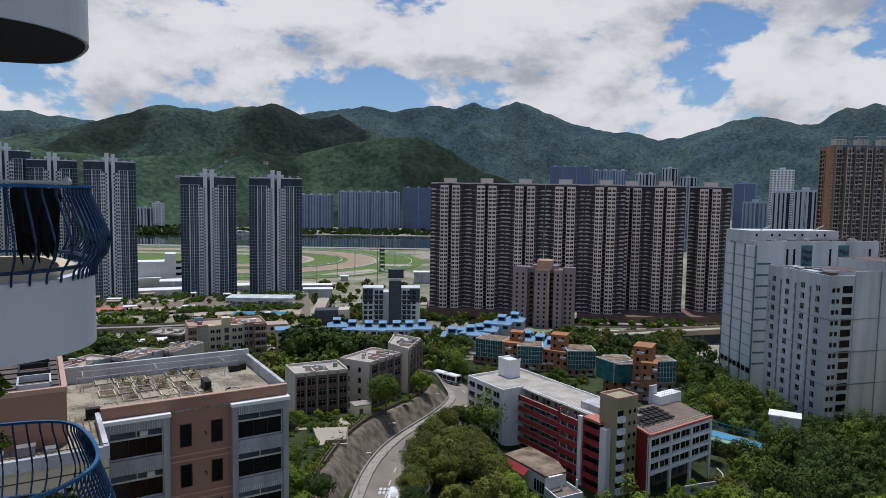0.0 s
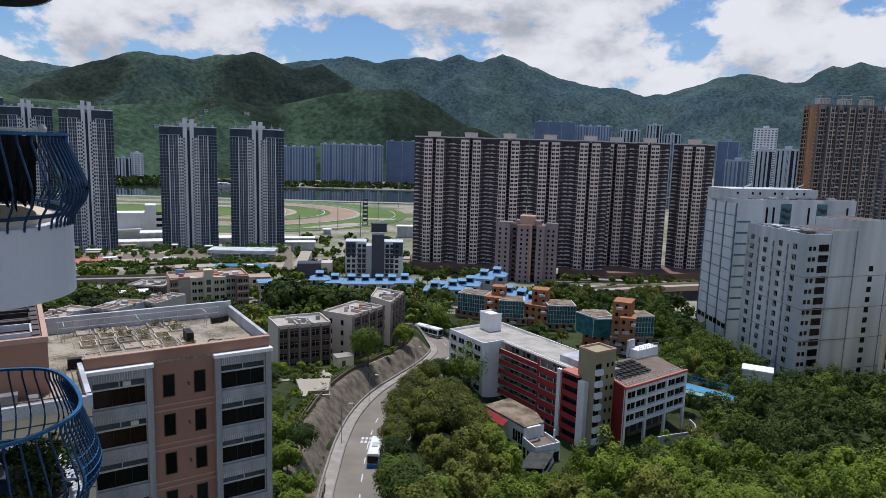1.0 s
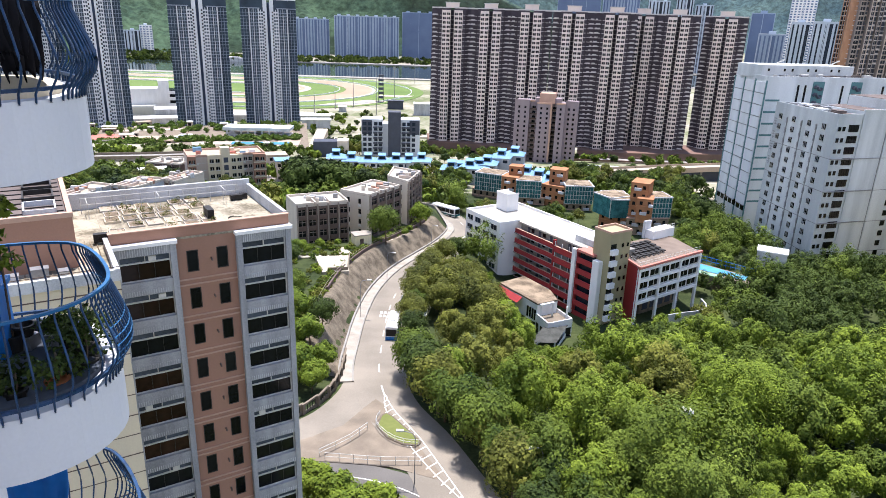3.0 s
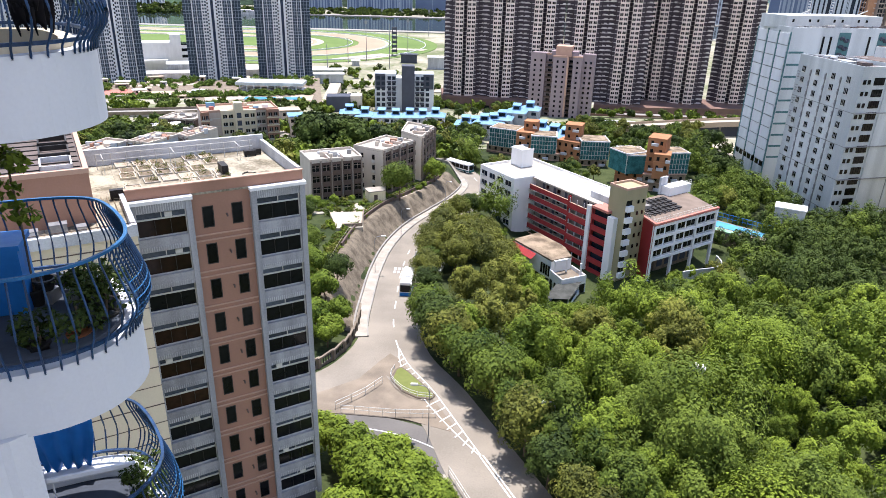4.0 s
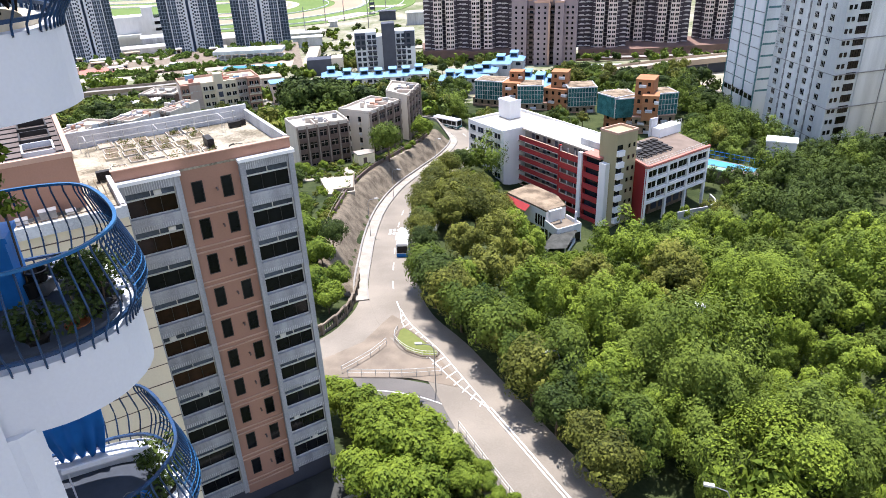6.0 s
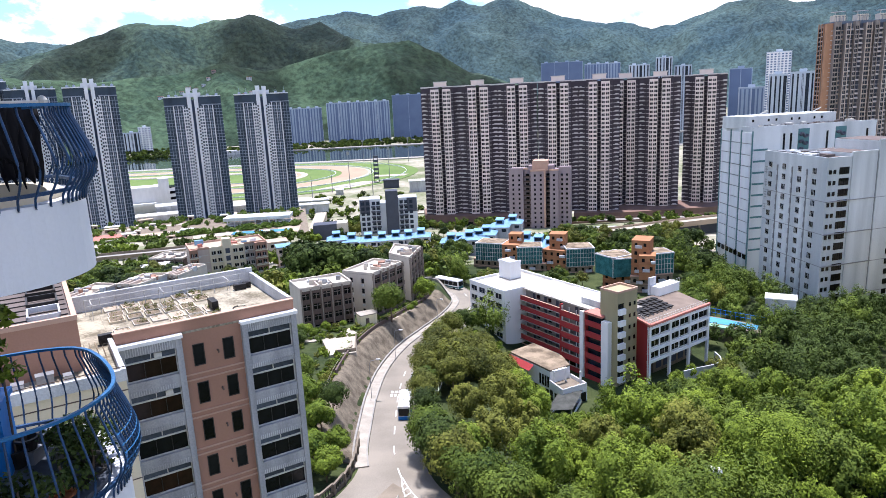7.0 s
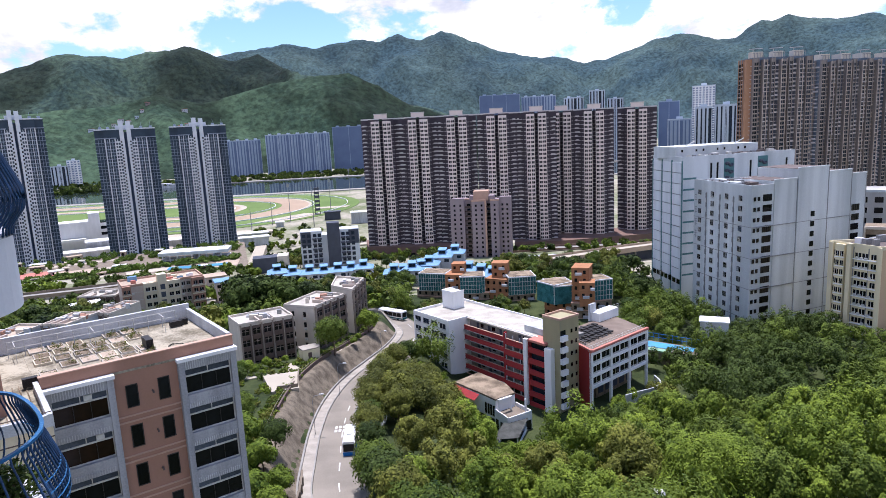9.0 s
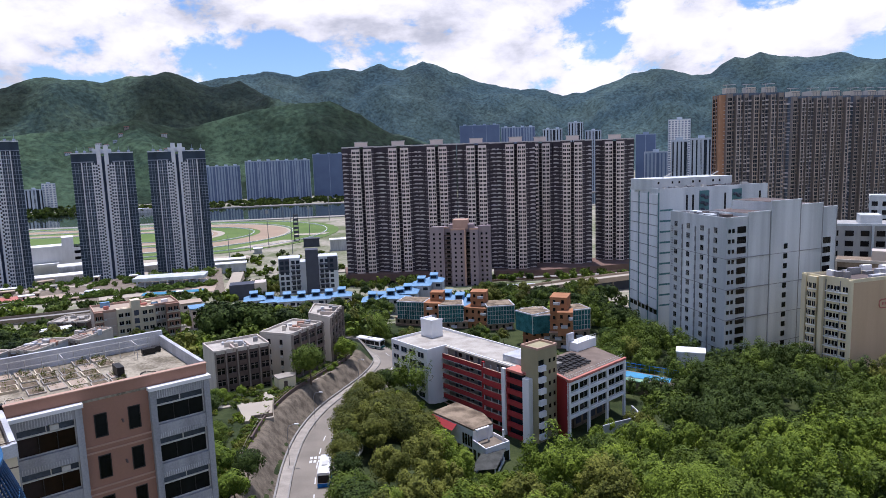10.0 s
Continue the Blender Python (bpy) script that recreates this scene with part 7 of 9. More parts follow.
# far flats across the river, most walls tinted blue for haze
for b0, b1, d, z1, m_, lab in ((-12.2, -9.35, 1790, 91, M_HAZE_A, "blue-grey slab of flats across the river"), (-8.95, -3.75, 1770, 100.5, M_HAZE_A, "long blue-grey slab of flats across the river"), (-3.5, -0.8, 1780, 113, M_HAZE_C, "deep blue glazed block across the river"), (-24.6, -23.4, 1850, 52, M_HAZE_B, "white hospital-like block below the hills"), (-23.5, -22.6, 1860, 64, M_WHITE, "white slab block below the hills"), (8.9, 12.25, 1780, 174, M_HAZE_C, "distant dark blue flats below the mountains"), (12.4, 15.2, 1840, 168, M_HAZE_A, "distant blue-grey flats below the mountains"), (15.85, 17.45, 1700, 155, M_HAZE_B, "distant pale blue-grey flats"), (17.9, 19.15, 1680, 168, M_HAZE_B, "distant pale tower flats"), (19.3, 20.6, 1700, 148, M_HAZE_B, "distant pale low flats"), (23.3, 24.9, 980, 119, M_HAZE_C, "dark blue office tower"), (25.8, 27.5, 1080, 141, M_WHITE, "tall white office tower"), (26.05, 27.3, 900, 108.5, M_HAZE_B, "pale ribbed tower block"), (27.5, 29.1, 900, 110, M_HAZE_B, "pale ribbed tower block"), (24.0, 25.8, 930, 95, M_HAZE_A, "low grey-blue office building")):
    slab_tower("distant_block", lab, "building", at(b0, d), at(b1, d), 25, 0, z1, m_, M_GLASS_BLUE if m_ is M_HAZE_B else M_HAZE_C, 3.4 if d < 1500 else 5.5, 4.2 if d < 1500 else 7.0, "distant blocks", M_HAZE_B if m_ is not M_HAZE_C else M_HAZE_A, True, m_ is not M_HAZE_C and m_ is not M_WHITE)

# ---- white industrial buildings on the wooded slope ----
def on_frame(fr, a, b):
    (ox, oy), (ux, uy), (vx, vy) = fr
    return ox + ux * a + vx * b, oy + uy * a + vy * b


wbL, wbC, wbR = (118.4, 280.0), (119.0, 253.4), (172.4, 264.2)
wb = thing("warehouse", *wbC, 30, "tall white warehouse with panelled end wall", "building")
wb.matrix_world = pose(0, 0, 0)
WZ0, WZ1 = 20.0, 82.9
g = Geo()
g.prism(ccw([wbL, wbC, wbR, (wbL[0] + wbR[0] - wbC[0], wbL[1] + wbR[1] - wbC[1])]), WZ0, WZ1)
part("wall", g, M_WORKS, wb)
fE, dE = framed(wbL, wbC)
fF, dF = framed(wbC, wbR)
for c in range(3):
    for r in range(11):
        g = Geo()
        a0, z = 0.8 + c * dE / 3, WZ1 - 1.2 - (r + 1) * 4.3
        g.bar(fE, a0, a0 + dE / 3 - 1.6, 0.0, 0.25, z + 0.35, z + 4.3)
        part("wall_panel", g, M_WORKS_PANEL, wb)
        g = Geo()
        g.bar(fE, a0 + 0.4 * (r % 3), a0 + dE / 3 - 1.6 - 0.5 * (r % 2), 0.0, 0.3, z + 0.1, z + 0.26)
        part("panel_joint", g, M_ALU, wb)
g = Geo()
for c in range(4):
    g.bar(fE, c * dE / 3 - 0.45, c * dE / 3 + 0.45, 0.0, 0.16, WZ0, WZ1 - 0.5)
for r in range(10):
    z = WZ1 - 8 - r * 4.3
    g.bar(fF, 0.5, 6.5, 0.0, 0.12, z, z + 0.7)
part("dark_joint", g, M_TEAL_DULL, wb, "grey-green recessed joints")
for k in range(7):
    g = Geo()
    g.bar(fE, 1.0 + k * 3.7, 3.6 + k * 3.7, -0.1, 0.18, 32.6, 35.2)
    part("loading_opening", g, M_GLASS, wb, "dark loading opening")
for a in (19.5, 36.0):
    g = Geo()
    g.bar(fF, a, a + 4.8, 0.0, 0.2, WZ1 - 16, WZ1 - 0.6)
    pn = part("teal_panel", g, M_TEAL_DULL, wb, "grey-teal wall panel")
    for k in range(5):
        g = Geo()
        pts = [on_frame(fF, a + 0.5 + 3.4 * t, 0.45) for t in np.linspace(0, 1, 7)]
        g.tube([(*p, WZ1 - 14.2 + k * 2.8 + 0.7 * math.sin(t * 6.3)) for p, t in zip(pts, np.linspace(0, 1, 7))], 0.55, 6)
        part("louvre_arc", g, M_SLATE, pn, "dark wavy louvre")
for a in (13, 16, 32, 50):
    g = Geo()
    g.bar(fF, a, a + 0.8, 0, 0.15, WZ1 - 20, WZ1 - 2)
    part("slot_window", g, M_GLASS, wb)
g = Geo()
g.bar(fF, 2.0, 42, -22, -7, WZ1, WZ1 + 4.6)
part("roof_house", g, M_WORKS, wb)
g = Geo()
for k in range(11):
    if k % 3 != 1:
        g.bar(fF, 4.5 + k * 3.4, 5.3 + k * 3.4, -7.1, -6.9, WZ1 + 2.4, WZ1 + 3.4)
tagged(part("roof_house_panes", g, M_GLASS, wb), kind="stuff")
g = Geo()
roof_parapet(g, [wbL, wbC, wbR], WZ1, 1.0, 0.4)
part("roof_parapet", g, M_WORKS, wb)
g = Geo()
mid_ = ((wbL[0] + wbR[0]) / 2, (wbL[1] + wbR[1]) / 2)
g.prism(ccw([(mid_[0] + (p[0] - mid_[0]) * 0.97, mid_[1] + (p[1] - mid_[1]) * 0.97) for p in (wbL, wbC, wbR, (wbL[0] + wbR[0] - wbC[0], wbL[1] + wbR[1] - wbC[1]))]), WZ1, WZ1 + 0.2)
part("roof_deck", g, M_DARK_ROOF, wb, "dark stained roof deck")
rr = random.Random(13)
for k in range(26):
    g = Geo()
    a, b, h = rr.uniform(3, 48), rr.uniform(-6, -2.5), rr.uniform(0.5, 1.6)
    g.bar(fF, a, a + rr.uniform(1, 4), b, b + rr.uniform(0.5, 1.5), WZ1 + 0.2, WZ1 + 0.2 + h)
    part("roof_plant", g, rr.choice((M_ALU, M_DARK_ROOF, M_AC)), wb)
for k in range(5):
    (ox, oy), (ux, uy), (vx, vy) = fF
    a, b = 8 + k * 8.0, -9
    if k in (0, 3):
        g = Geo()
        x, y = ox + ux * a + vx * b, oy + uy * a + vy * b
        g.tube([(x, y, WZ1 + 4.8), (x + 4.5, y + 1, WZ1 + 6.6)], 0.22, 5)
        part("roof_duct", g, M_AC, wb)

w2L, w2C, w2R = (115.6, 236.2), (118.6, 202.9), (169.2, 218.1)
w2 = thing("factory_block", *w2C, 30, "large weathered white industrial building with small windows", "building")
w2.matrix_world = pose(0, 0, 0)
VZ0, VZ1 = 18.0, 75.6
g = Geo()
g.prism(ccw([w2L, w2C, w2R, (w2L[0] + w2R[0] - w2C[0], w2L[1] + w2R[1] - w2C[1])]), VZ0, VZ1)
part("wall", g, M_WORKS, w2)
f1, d1 = framed(w2L, w2C)
f2, d2 = framed(w2C, w2R)
for a0, a1, bb, out, top in ((9.4, 19.5, -14, 0.3, 77.6), (19.5, 33.4, -16, 0.7, 80.8), (33.4, 45.0, -14, 0.4, 78.8), (45.0, d2, -12, 0.02, 77.2)):
    g = Geo()
    g.bar(f2, a0, a1, bb, out, VZ0, top)
    blk = part("raised_block", g, M_WORKS, w2)
    g = Geo()
    g.bar(f2, a0 - 0.1, a1 + 0.1, out - 0.4, out + 0.15, top, top + 0.5)
    part("coping", g, M_WORKS, blk)
    g = Geo()
    g.bar(f2, a0 + 0.3, a1 - 0.3, bb + 0.3, out - 0.4, top, top + 0.15)
    part("roof_deck", g, M_DARK_ROOF, blk)
    g = Geo()
    g.bar(f2, a1 - 0.15, a1 + 0.1, out - 0.2, out + 0.12, VZ0, top)
    part("corner_joint", g, M_ALU, blk, "grey movement joint")
ME = {}
g = Geo()
g.box(-0.85, 0.85, -0.12, 0.05, 0, 1.75)
ME["pane"] = mesh_of("pane", g, M_GLASS)
g = Geo()
for q in (-0.36, 0.3):
    g.box(q, q + 0.1, -0.16, -0.1, 0, 1.75)
g.box(-1.05, 1.05, -0.3, 0.05, -0.2, 0.0)
ME["sash"] = mesh_of("sash", g, M_AC)
g = Geo()
g.box(-0.5, 0.5, -0.12, 0.05, 0, 1.3)
ME["small"] = mesh_of("pane", g, M_GLASS)
g = Geo()
g.box(-1.9, 1.9, -0.12, 0.05, 0, 2.2)
for q in (-0.95, 0, 0.95):
    g.box(q - 0.06, q + 0.06, -0.2, -0.1, 0, 2.2)
ME["wide"] = mesh_of("wide_pane", g, M_GLASS)
t1 = math.degrees(math.atan2(f1[1][1], f1[1][0]))
t2 = math.degrees(math.atan2(f2[1][1], f2[1][0]))


for r in range(13):
    z = VZ1 - 4.2 - r * 3.4
    for a in (3.8, 11.6, 20.0, 27.6):
        for nm in ("pane", "sash"):
            ob = part(nm, ME[nm], None, w2)
            ob.matrix_basis = pose(*on_frame(f1, a, 0.02), z, 0, 0, t1)
    for a in (1.2, 2.9):
        ob = part("small_pane", ME["small"], None, w2)
        ob.matrix_basis = pose(*on_frame(f2, a, 0.02), z + 0.3, 0, 0, t2)
    ob = part("wide_pane", ME["wide"], None, w2)
    ob.matrix_basis = pose(*on_frame(f2, 6.6, 0.04), z, 0, 0, t2)
    if r > 1:
        ob = part("slot_pane", ME["pane"], None, w2)
        ob.matrix_basis = pose(*on_frame(f2, 26.5, 0.74), z, 0, 0, t2)
        ob = part("wide_pane", ME["wide"], None, w2)
        ob.matrix_basis = pose(*on_frame(f2, 48.0, 0.06), z, 0, 0, t2)
g = Geo()
for a in (8.0, 16.2, 24.0):
    for r in range(13):
        g.bar(f1, a - 0.25, a + 0.25, 0, 0.35, VZ1 - 5.0 - r * 3.4, VZ1 - 3.2 - r * 3.4)
    g.bar(f1, a - 0.12, a + 0.12, 0, 0.2, VZ0, VZ1 - 3)
part("drain_pipe", g, M_ALU, w2, "grey drain pipes")
g = Geo()
for r in range(4):
    g.bar(f2, 0.0, 45.5, 0.0, 0.74, VZ1 - 12.5 - r * 10.3, VZ1 - 12.3 - r * 10.3)
    g.bar(f1, 0.0, d1, 0.0, 0.08, VZ1 - 12.5 - r * 10.3, VZ1 - 12.3 - r * 10.3)
part("movement_joint", g, M_ALU, w2)
g = Geo()
roof_parapet(g, [w2L, w2C, w2R], VZ1, 1.2, 0.4)
part("roof_parapet", g, M_WORKS, w2)
g = Geo()
mid_ = ((w2L[0] + w2R[0]) / 2, (w2L[1] + w2R[1]) / 2)
g.prism(ccw([(mid_[0] + (p[0] - mid_[0]) * 0.97, mid_[1] + (p[1] - mid_[1]) * 0.97) for p in (w2L, w2C, w2R, (w2L[0] + w2R[0] - w2C[0], w2L[1] + w2R[1] - w2C[1]))]), VZ1, VZ1 + 0.25)
part("roof_deck", g, M_DARK_ROOF, w2, "dark stained roof deck")
rr = random.Random(3)
for k in range(40):
    g = Geo()
    a, b = rr.uniform(5, 28), rr.uniform(-9, -3.2)
    g.bar(f1, a, a + rr.uniform(1, 4), b, b + rr.uniform(1, 3), VZ1 + 0.25, VZ1 + rr.uniform(0.8, 1.9))
    part("roof_plant", g, rr.choice((M_WORKS, M_ALU, M_DARK_ROOF)), w2)
# faded painted characters on the end wall: plain bars
g = Geo()
for k in range(4):
    for j in range(3):
        g.bar(f1, 0.6, 2.0, 0.0, 0.03, VZ1 - 4.6 - k * 4.4 - j * 0.9, VZ1 - 4.3 - k * 4.4 - j * 0.9)
    g.bar(f1, 1.2, 1.4, 0.0, 0.03, VZ1 - 7.0 - k * 4.4, VZ1 - 4.3 - k * 4.4)
tagged(part("sign_bars", g, M_ALU, w2, "faded grey painted sign marks"), kind="stuff")

# cream factory
crL, crC = at(35.7, 229), at(39.1, 221)
crR = (crC[0] + 42, crC[1] + 7)
cr = thing("cream_factory", *crC, 34, "cream factory building with tan blank side wall", "building")
cr.matrix_world = pose(0, 0, 0)
g = Geo()
g.prism(ccw([crL, crC, crR, (crL[0] + 42, crL[1] + 7)]), 22, 60)
part("wall", g, M_CREAM_WARM, cr)
f3, d3 = framed(crL, crC)
f4, d4 = framed(crC, crR)
g = Geo()
g.bar(f4, 0, d4, -0.2, 0.06, 22, 60)
part("side_wall", g, M_TAN_WALL, cr, "tan rendered blank wall")
rc = random.Random(31)
# two projecting bays and a stair strip between them
for a0, a1, out, top in ((0.2, 1.6, 0.5, 60.6), (2.6, 5.2, 0.9, 60.4), (6.2, 7.4, 1.3, 61.0), (d3 - 1.2, d3, 0.5, 60.6)):
    g = Geo()
    g.bar(f3, a0, a1, 0, out, 22, top)
    part("projecting_bay", g, M_CREAM_WARM, cr)
for r in range(11):
    z = 56.9 - r * 2.75
    for a0, w, out in ((1.75, 0.7, 0.0), (2.8, 0.9, 0.9), (4.1, 0.9, 0.9), (8.0, 1.7, 0.0), (10.0, 1.7, 0.0), (d3 - 3.0, 1.4, 0.0)):
        g = Geo()
        g.bar(f3, a0, a0 + w, out - 0.1, out + 0.08, z, z + 1.5)
        pn = part("pane", g, M_GLASS, cr)
        g = Geo()
        g.bar(f3, a0 + w * 0.45, a0 + w * 0.55, out + 0.06, out + 0.14, z, z + 1.5)
        part("sash", g, M_AC, pn)
    g = Geo()
    g.bar(f3, 7.6, d3 - 1.3, 0.0, 0.75, z - 0.42, z - 0.2)
    part("ledge", g, M_WHITE, cr, "white floor ledge")
    g = Geo()
    g.bar(f3, 2.5, 5.3, 0.8, 1.25, z - 0.4, z - 0.22)
    part("ledge", g, M_WHITE, cr, "white floor ledge")
    for a in (8.3, 9.6, 10.9, 12.2):
        if rc.random() < 0.55:
            g = Geo()
            g.bar(f3, a, a + 0.7, 0.1, 0.7, z - 0.2, z + 0.35)
            part("air_conditioner", g, M_AC, cr, "off-white air conditioner")
g = Geo()
for a in (5.6, 7.5, 11.8):
    g.bar(f3, a, a + 0.12, 0, 0.3, 22, 60)
part("drain_pipe", g, M_ALU, cr)
g = Geo()
roof_parapet(g, [crL, crC, crR], 60, 1.0, 0.3)
part("roof_parapet", g, M_CREAM_WARM, cr)
g = Geo()
g.prism(ccw([(crL[0] + 0.6, crL[1] - 0.2), (crC[0] + 0.4, crC[1] + 0.6), (crR[0] - 0.5, crR[1] + 0.5), (crL[0] + 41.5, crL[1] + 6.6)]), 60, 60.15)
part("roof_deck", g, M_DARK_ROOF, cr, "dark stained roof deck")
for k in range(22):
    g = Geo()
    a, b = rc.uniform(1, 38), rc.uniform(-13, -2)
    g.bar(f4, a, a + rc.uniform(1.0, 4.5), b, b + rc.uniform(0.8, 2.6), 60.15, 60.15 + rc.uniform(0.6, 2.2))
    part("roof_plant", g, rc.choice((M_WHITE, M_AC, M_ALU, M_WHITE_OLD, M_DARK_ROOF)), cr)
# red painted emblem and a line too small to read: plain shapes
g = Geo()
loop_ = [(12.6 + 2.9 * math.copysign(abs(math.cos(t)) ** 0.5, math.cos(t)), 53.0 + 1.25 * math.copysign(abs(math.sin(t)) ** 0.5, math.sin(t))) for t in np.linspace(0, 2 * math.pi, 33)]
g.tube([(*on_frame(f4, a, 0.12), z) for a, z in loop_], 0.2, 5)
for k in range(4):
    g.bar(f4, 10.8 + k * 1.0, 11.4 + k * 1.0, 0.06, 0.12, 52.6, 53.4)
part("painted_emblem", g, M_TILE_RED, cr, "red painted outline emblem")
g = Geo()
for k in range(4):
    g.bar(f4, 17.5 + k * 2.1, 19.0 + k * 2.1, 0.06, 0.1, 53.0, 54.4)
g.bar(f4, 17.5, 25.5, 0.06, 0.1, 51.9, 52.3)
tagged(part("sign_bars", g, M_TILE_RED, cr, "red painted sign marks"), kind="stuff")
# grey works behind
slab_tower("grey_works", "low grey industrial works with pilasters and small windows", "building", at(37.2, 330), at(43.0, 335), 25, 20, 64.6, M_WORKS_GREY, M_GLASS, 4.4, 5.2, "", M_WORKS)
slab_tower("brown_works", "brown flat-roofed works behind the cream factory", "building", at(37.8, 282), at(44.0, 282), 16, 20, 56.5, M_STONE, M_GLASS, 4.0, 5.0, "", M_BEIGE)
slab_tower("grey_works", "white industrial works further back", "building", at(39.8, 370), at(45, 372), 25, 25, 74, M_WORKS, M_GLASS, 4.0, 4.0)

# tall towers of narrow bays
def bay_tower(p, q, z1, depth, label, edge):
    th = thing("bay_tower", p[0], p[1], 0, label, "tower block", group="tall bay towers")
    th.matrix_world = pose(0, 0, 0)
    fr, d = framed(p, q)
    (ox, oy), (ux, uy), (vx, vy) = fr
    left, _ = framed((ox - vx * depth, oy - vy * depth), p)
    g = Geo()
    g.bar(fr, 0, d, -depth, 0, 0, z1)
    part("wall", g, M_TAN_RECESS, th, "blue-grey recessed wall")
    dz = 2.95
    rows = int((z1 - 5) / dz)
    rb = random.Random(int(d * 10))
    for f_, dd in ((fr, d), (left, depth)):
        n = max(2, int(dd / 6.0))
        for c in range(n):
            a0 = c * dd / n
            wide = dd / n * (0.46 if c % 3 else 0.62)
            out = 2.2 + 1.6 * (c % 2)
            low = 1.2 * (c % 2)
            g = Geo()
            g.bar(f_, a0, a0 + wide, 0, out, 0, z1 - 0.6 - low)
            bay = part("bay", g, M_TAN, th)
            g = Geo()
            for r in range(rows):
                z = z1 - 5.2 - r * dz
                g.bar(f_, a0 + 0.35, a0 + wide * 0.5 - 0.15, out - 0.1, out + 0.1, z - 0.3, z + 1.75)
                g.bar(f_, a0 + wide * 0.5 + 0.15, a0 + wide - 0.35, out - 0.1, out + 0.1, z - 0.3, z + 1.75)
            tagged(part("panes", g, M_GLASS_BLUE, bay), kind="stuff")
            g = Geo()
            for a_ in (a0, a0 + wide - 0.45):
                g.bar(f_, a_, a_ + 0.45, out, out + 0.5, 0, z1 - 0.4 - low)
            tagged(part("rib", g, M_TANORANGE if f_ is left and edge else M_RIB if c % 2 else M_TAN, bay, "beige edge ribs"), kind="stuff")
            g = Geo()
            for r in range(rows):
                z = z1 - 5.2 - r * dz
                g.bar(f_, a0 + wide, a0 + dd / n, 0, 1.3, z - 0.9, z - 0.5)
                g.bar(f_, a0 + 0.1, a0 + wide - 0.1, out, out + 0.3, z - 0.75, z - 0.45)
                if rb.random() < 0.5:
                    g.bar(f_, a0 + wide + 0.2, a0 + dd / n - 0.3, 0.2, 1.4, z - 0.5, z + 0.3)
            tagged(part("balcony_slab", g, M_ESTATE_LINE if c % 3 else M_RIB, bay), kind="stuff")
            if f_ is fr:
                g = Geo()
                g.bar(f_, a0 + wide + 0.5, a0 + dd / n - 0.3, -0.1, 0.15, 0, z1 - 2.0)
                part("blue_recess", g, M_SLATE, bay, "slate-blue recess wall")
    if edge:
        g = Geo()
        g.bar(left, depth - 2.4, depth - 0.1, 0, 4.2, 0, z1 - 1)
        part("orange_pier", g, M_TANORANGE, th, "rust-orange corner pier")
    for k in range(max(2, int(d / 14))):
        a = (k + 0.35) * d / max(2, int(d / 14))
        g = Geo()
        g.bar(fr, a - 3.6, a + 3.6, -depth * 0.6, -2.5, z1, z1 + 4.2)
        box = part("roof_house", g, M_BEIGE, th)
        g = Geo()
        for s in (-3.4, -1.2, 1.2, 3.4):
            g.bar(fr, a + s - 0.15, a + s + 0.15, -2.5, -0.3, z1 + 3.0, z1 + 3.4)
            g.bar(fr, a + s - 0.15, a + s + 0.15, -0.6, -0.3, z1, z1 + 3.4)
        tagged(part("trellis", g, M_ALU, box), kind="stuff")
        g = Geo()
        x, y = ox + ux * a - vx * 9, oy + uy * a - vy * 9
        g.tube([(x, y, z1 + 4), (x, y, z1 + 7)], 0.3, 4)
        g.tube([(x - 3, y, z1 + 6.6), (x + 7, y, z1 + 6.9)], 0.25, 4)
        part("roof_crane", g, M_ALU, box, "small roof crane")
    return th


bay_tower(at(30.0, 530), at(34.1, 552), 137.0, 14, "tall grey-brown residential tower with rust-orange corner", True)
bay_tower(at(34.5, 592), at(38.3, 624), 136.0, 22, "tall grey-brown residential tower of narrow bays", False)
bay_tower(at(38.5, 640), at(42.9, 690), 136.5, 22, "tall grey-brown residential tower of narrow bays", False)

# ---- trees ----


def leaf_faces(rl, p, nrm, size):
    """Three-cornered leaves at the places p, facing nrm."""
    nrm = nrm / np.linalg.norm(nrm, axis=1)[:, None]
    a = np.cross(nrm, rl.normal(size=p.shape))
    a /= np.linalg.norm(a, axis=1)[:, None]
    b = np.cross(nrm, a) * size[:, None] * 0.62
    a = a * size[:, None]
    return np.stack([p - a, p + a * 0.55 - b, p + a * 0.55 + b], 1).reshape(-1, 3)


def clump_leaves(rl, c, rad, count, size, mid, half):
    """Leaves over the skins of clumps, and a dense shaded mass inside the crown round mid."""
    pick = rl.choice(len(c), count, p=rad ** 2 / (rad ** 2).sum())
    d = rl.normal(size=(count, 3)) + np.array([0, 0, 0.45])
    d /= np.linalg.norm(d, axis=1)[:, None]
    p = c[pick] + d * (rad[pick] * rl.uniform(0.7, 1.1, count))[:, None]
    # leaves face outwards from their clump and from the crown as a whole
    o = (p - np.asarray(mid)) / (np.asarray(half) * 1.6)
    skin = leaf_faces(rl, p, d * 0.8 + o * 0.8 + rl.normal(size=(count, 3)) * 0.36, size * rl.uniform(0.55, 1.35, count))
    m = max(24, count // 14)
    d = rl.normal(size=(m, 3))
    d /= np.linalg.norm(d, axis=1)[:, None]
    p = d * rl.uniform(0.25, 0.85, m)[:, None] * np.asarray(half) + np.asarray(mid)
    core = leaf_faces(rl, p, d + rl.normal(size=(m, 3)) * 0.4, np.full(m, max(0.26 * half[0], size * 2.4)))
    return np.concatenate([skin, core])


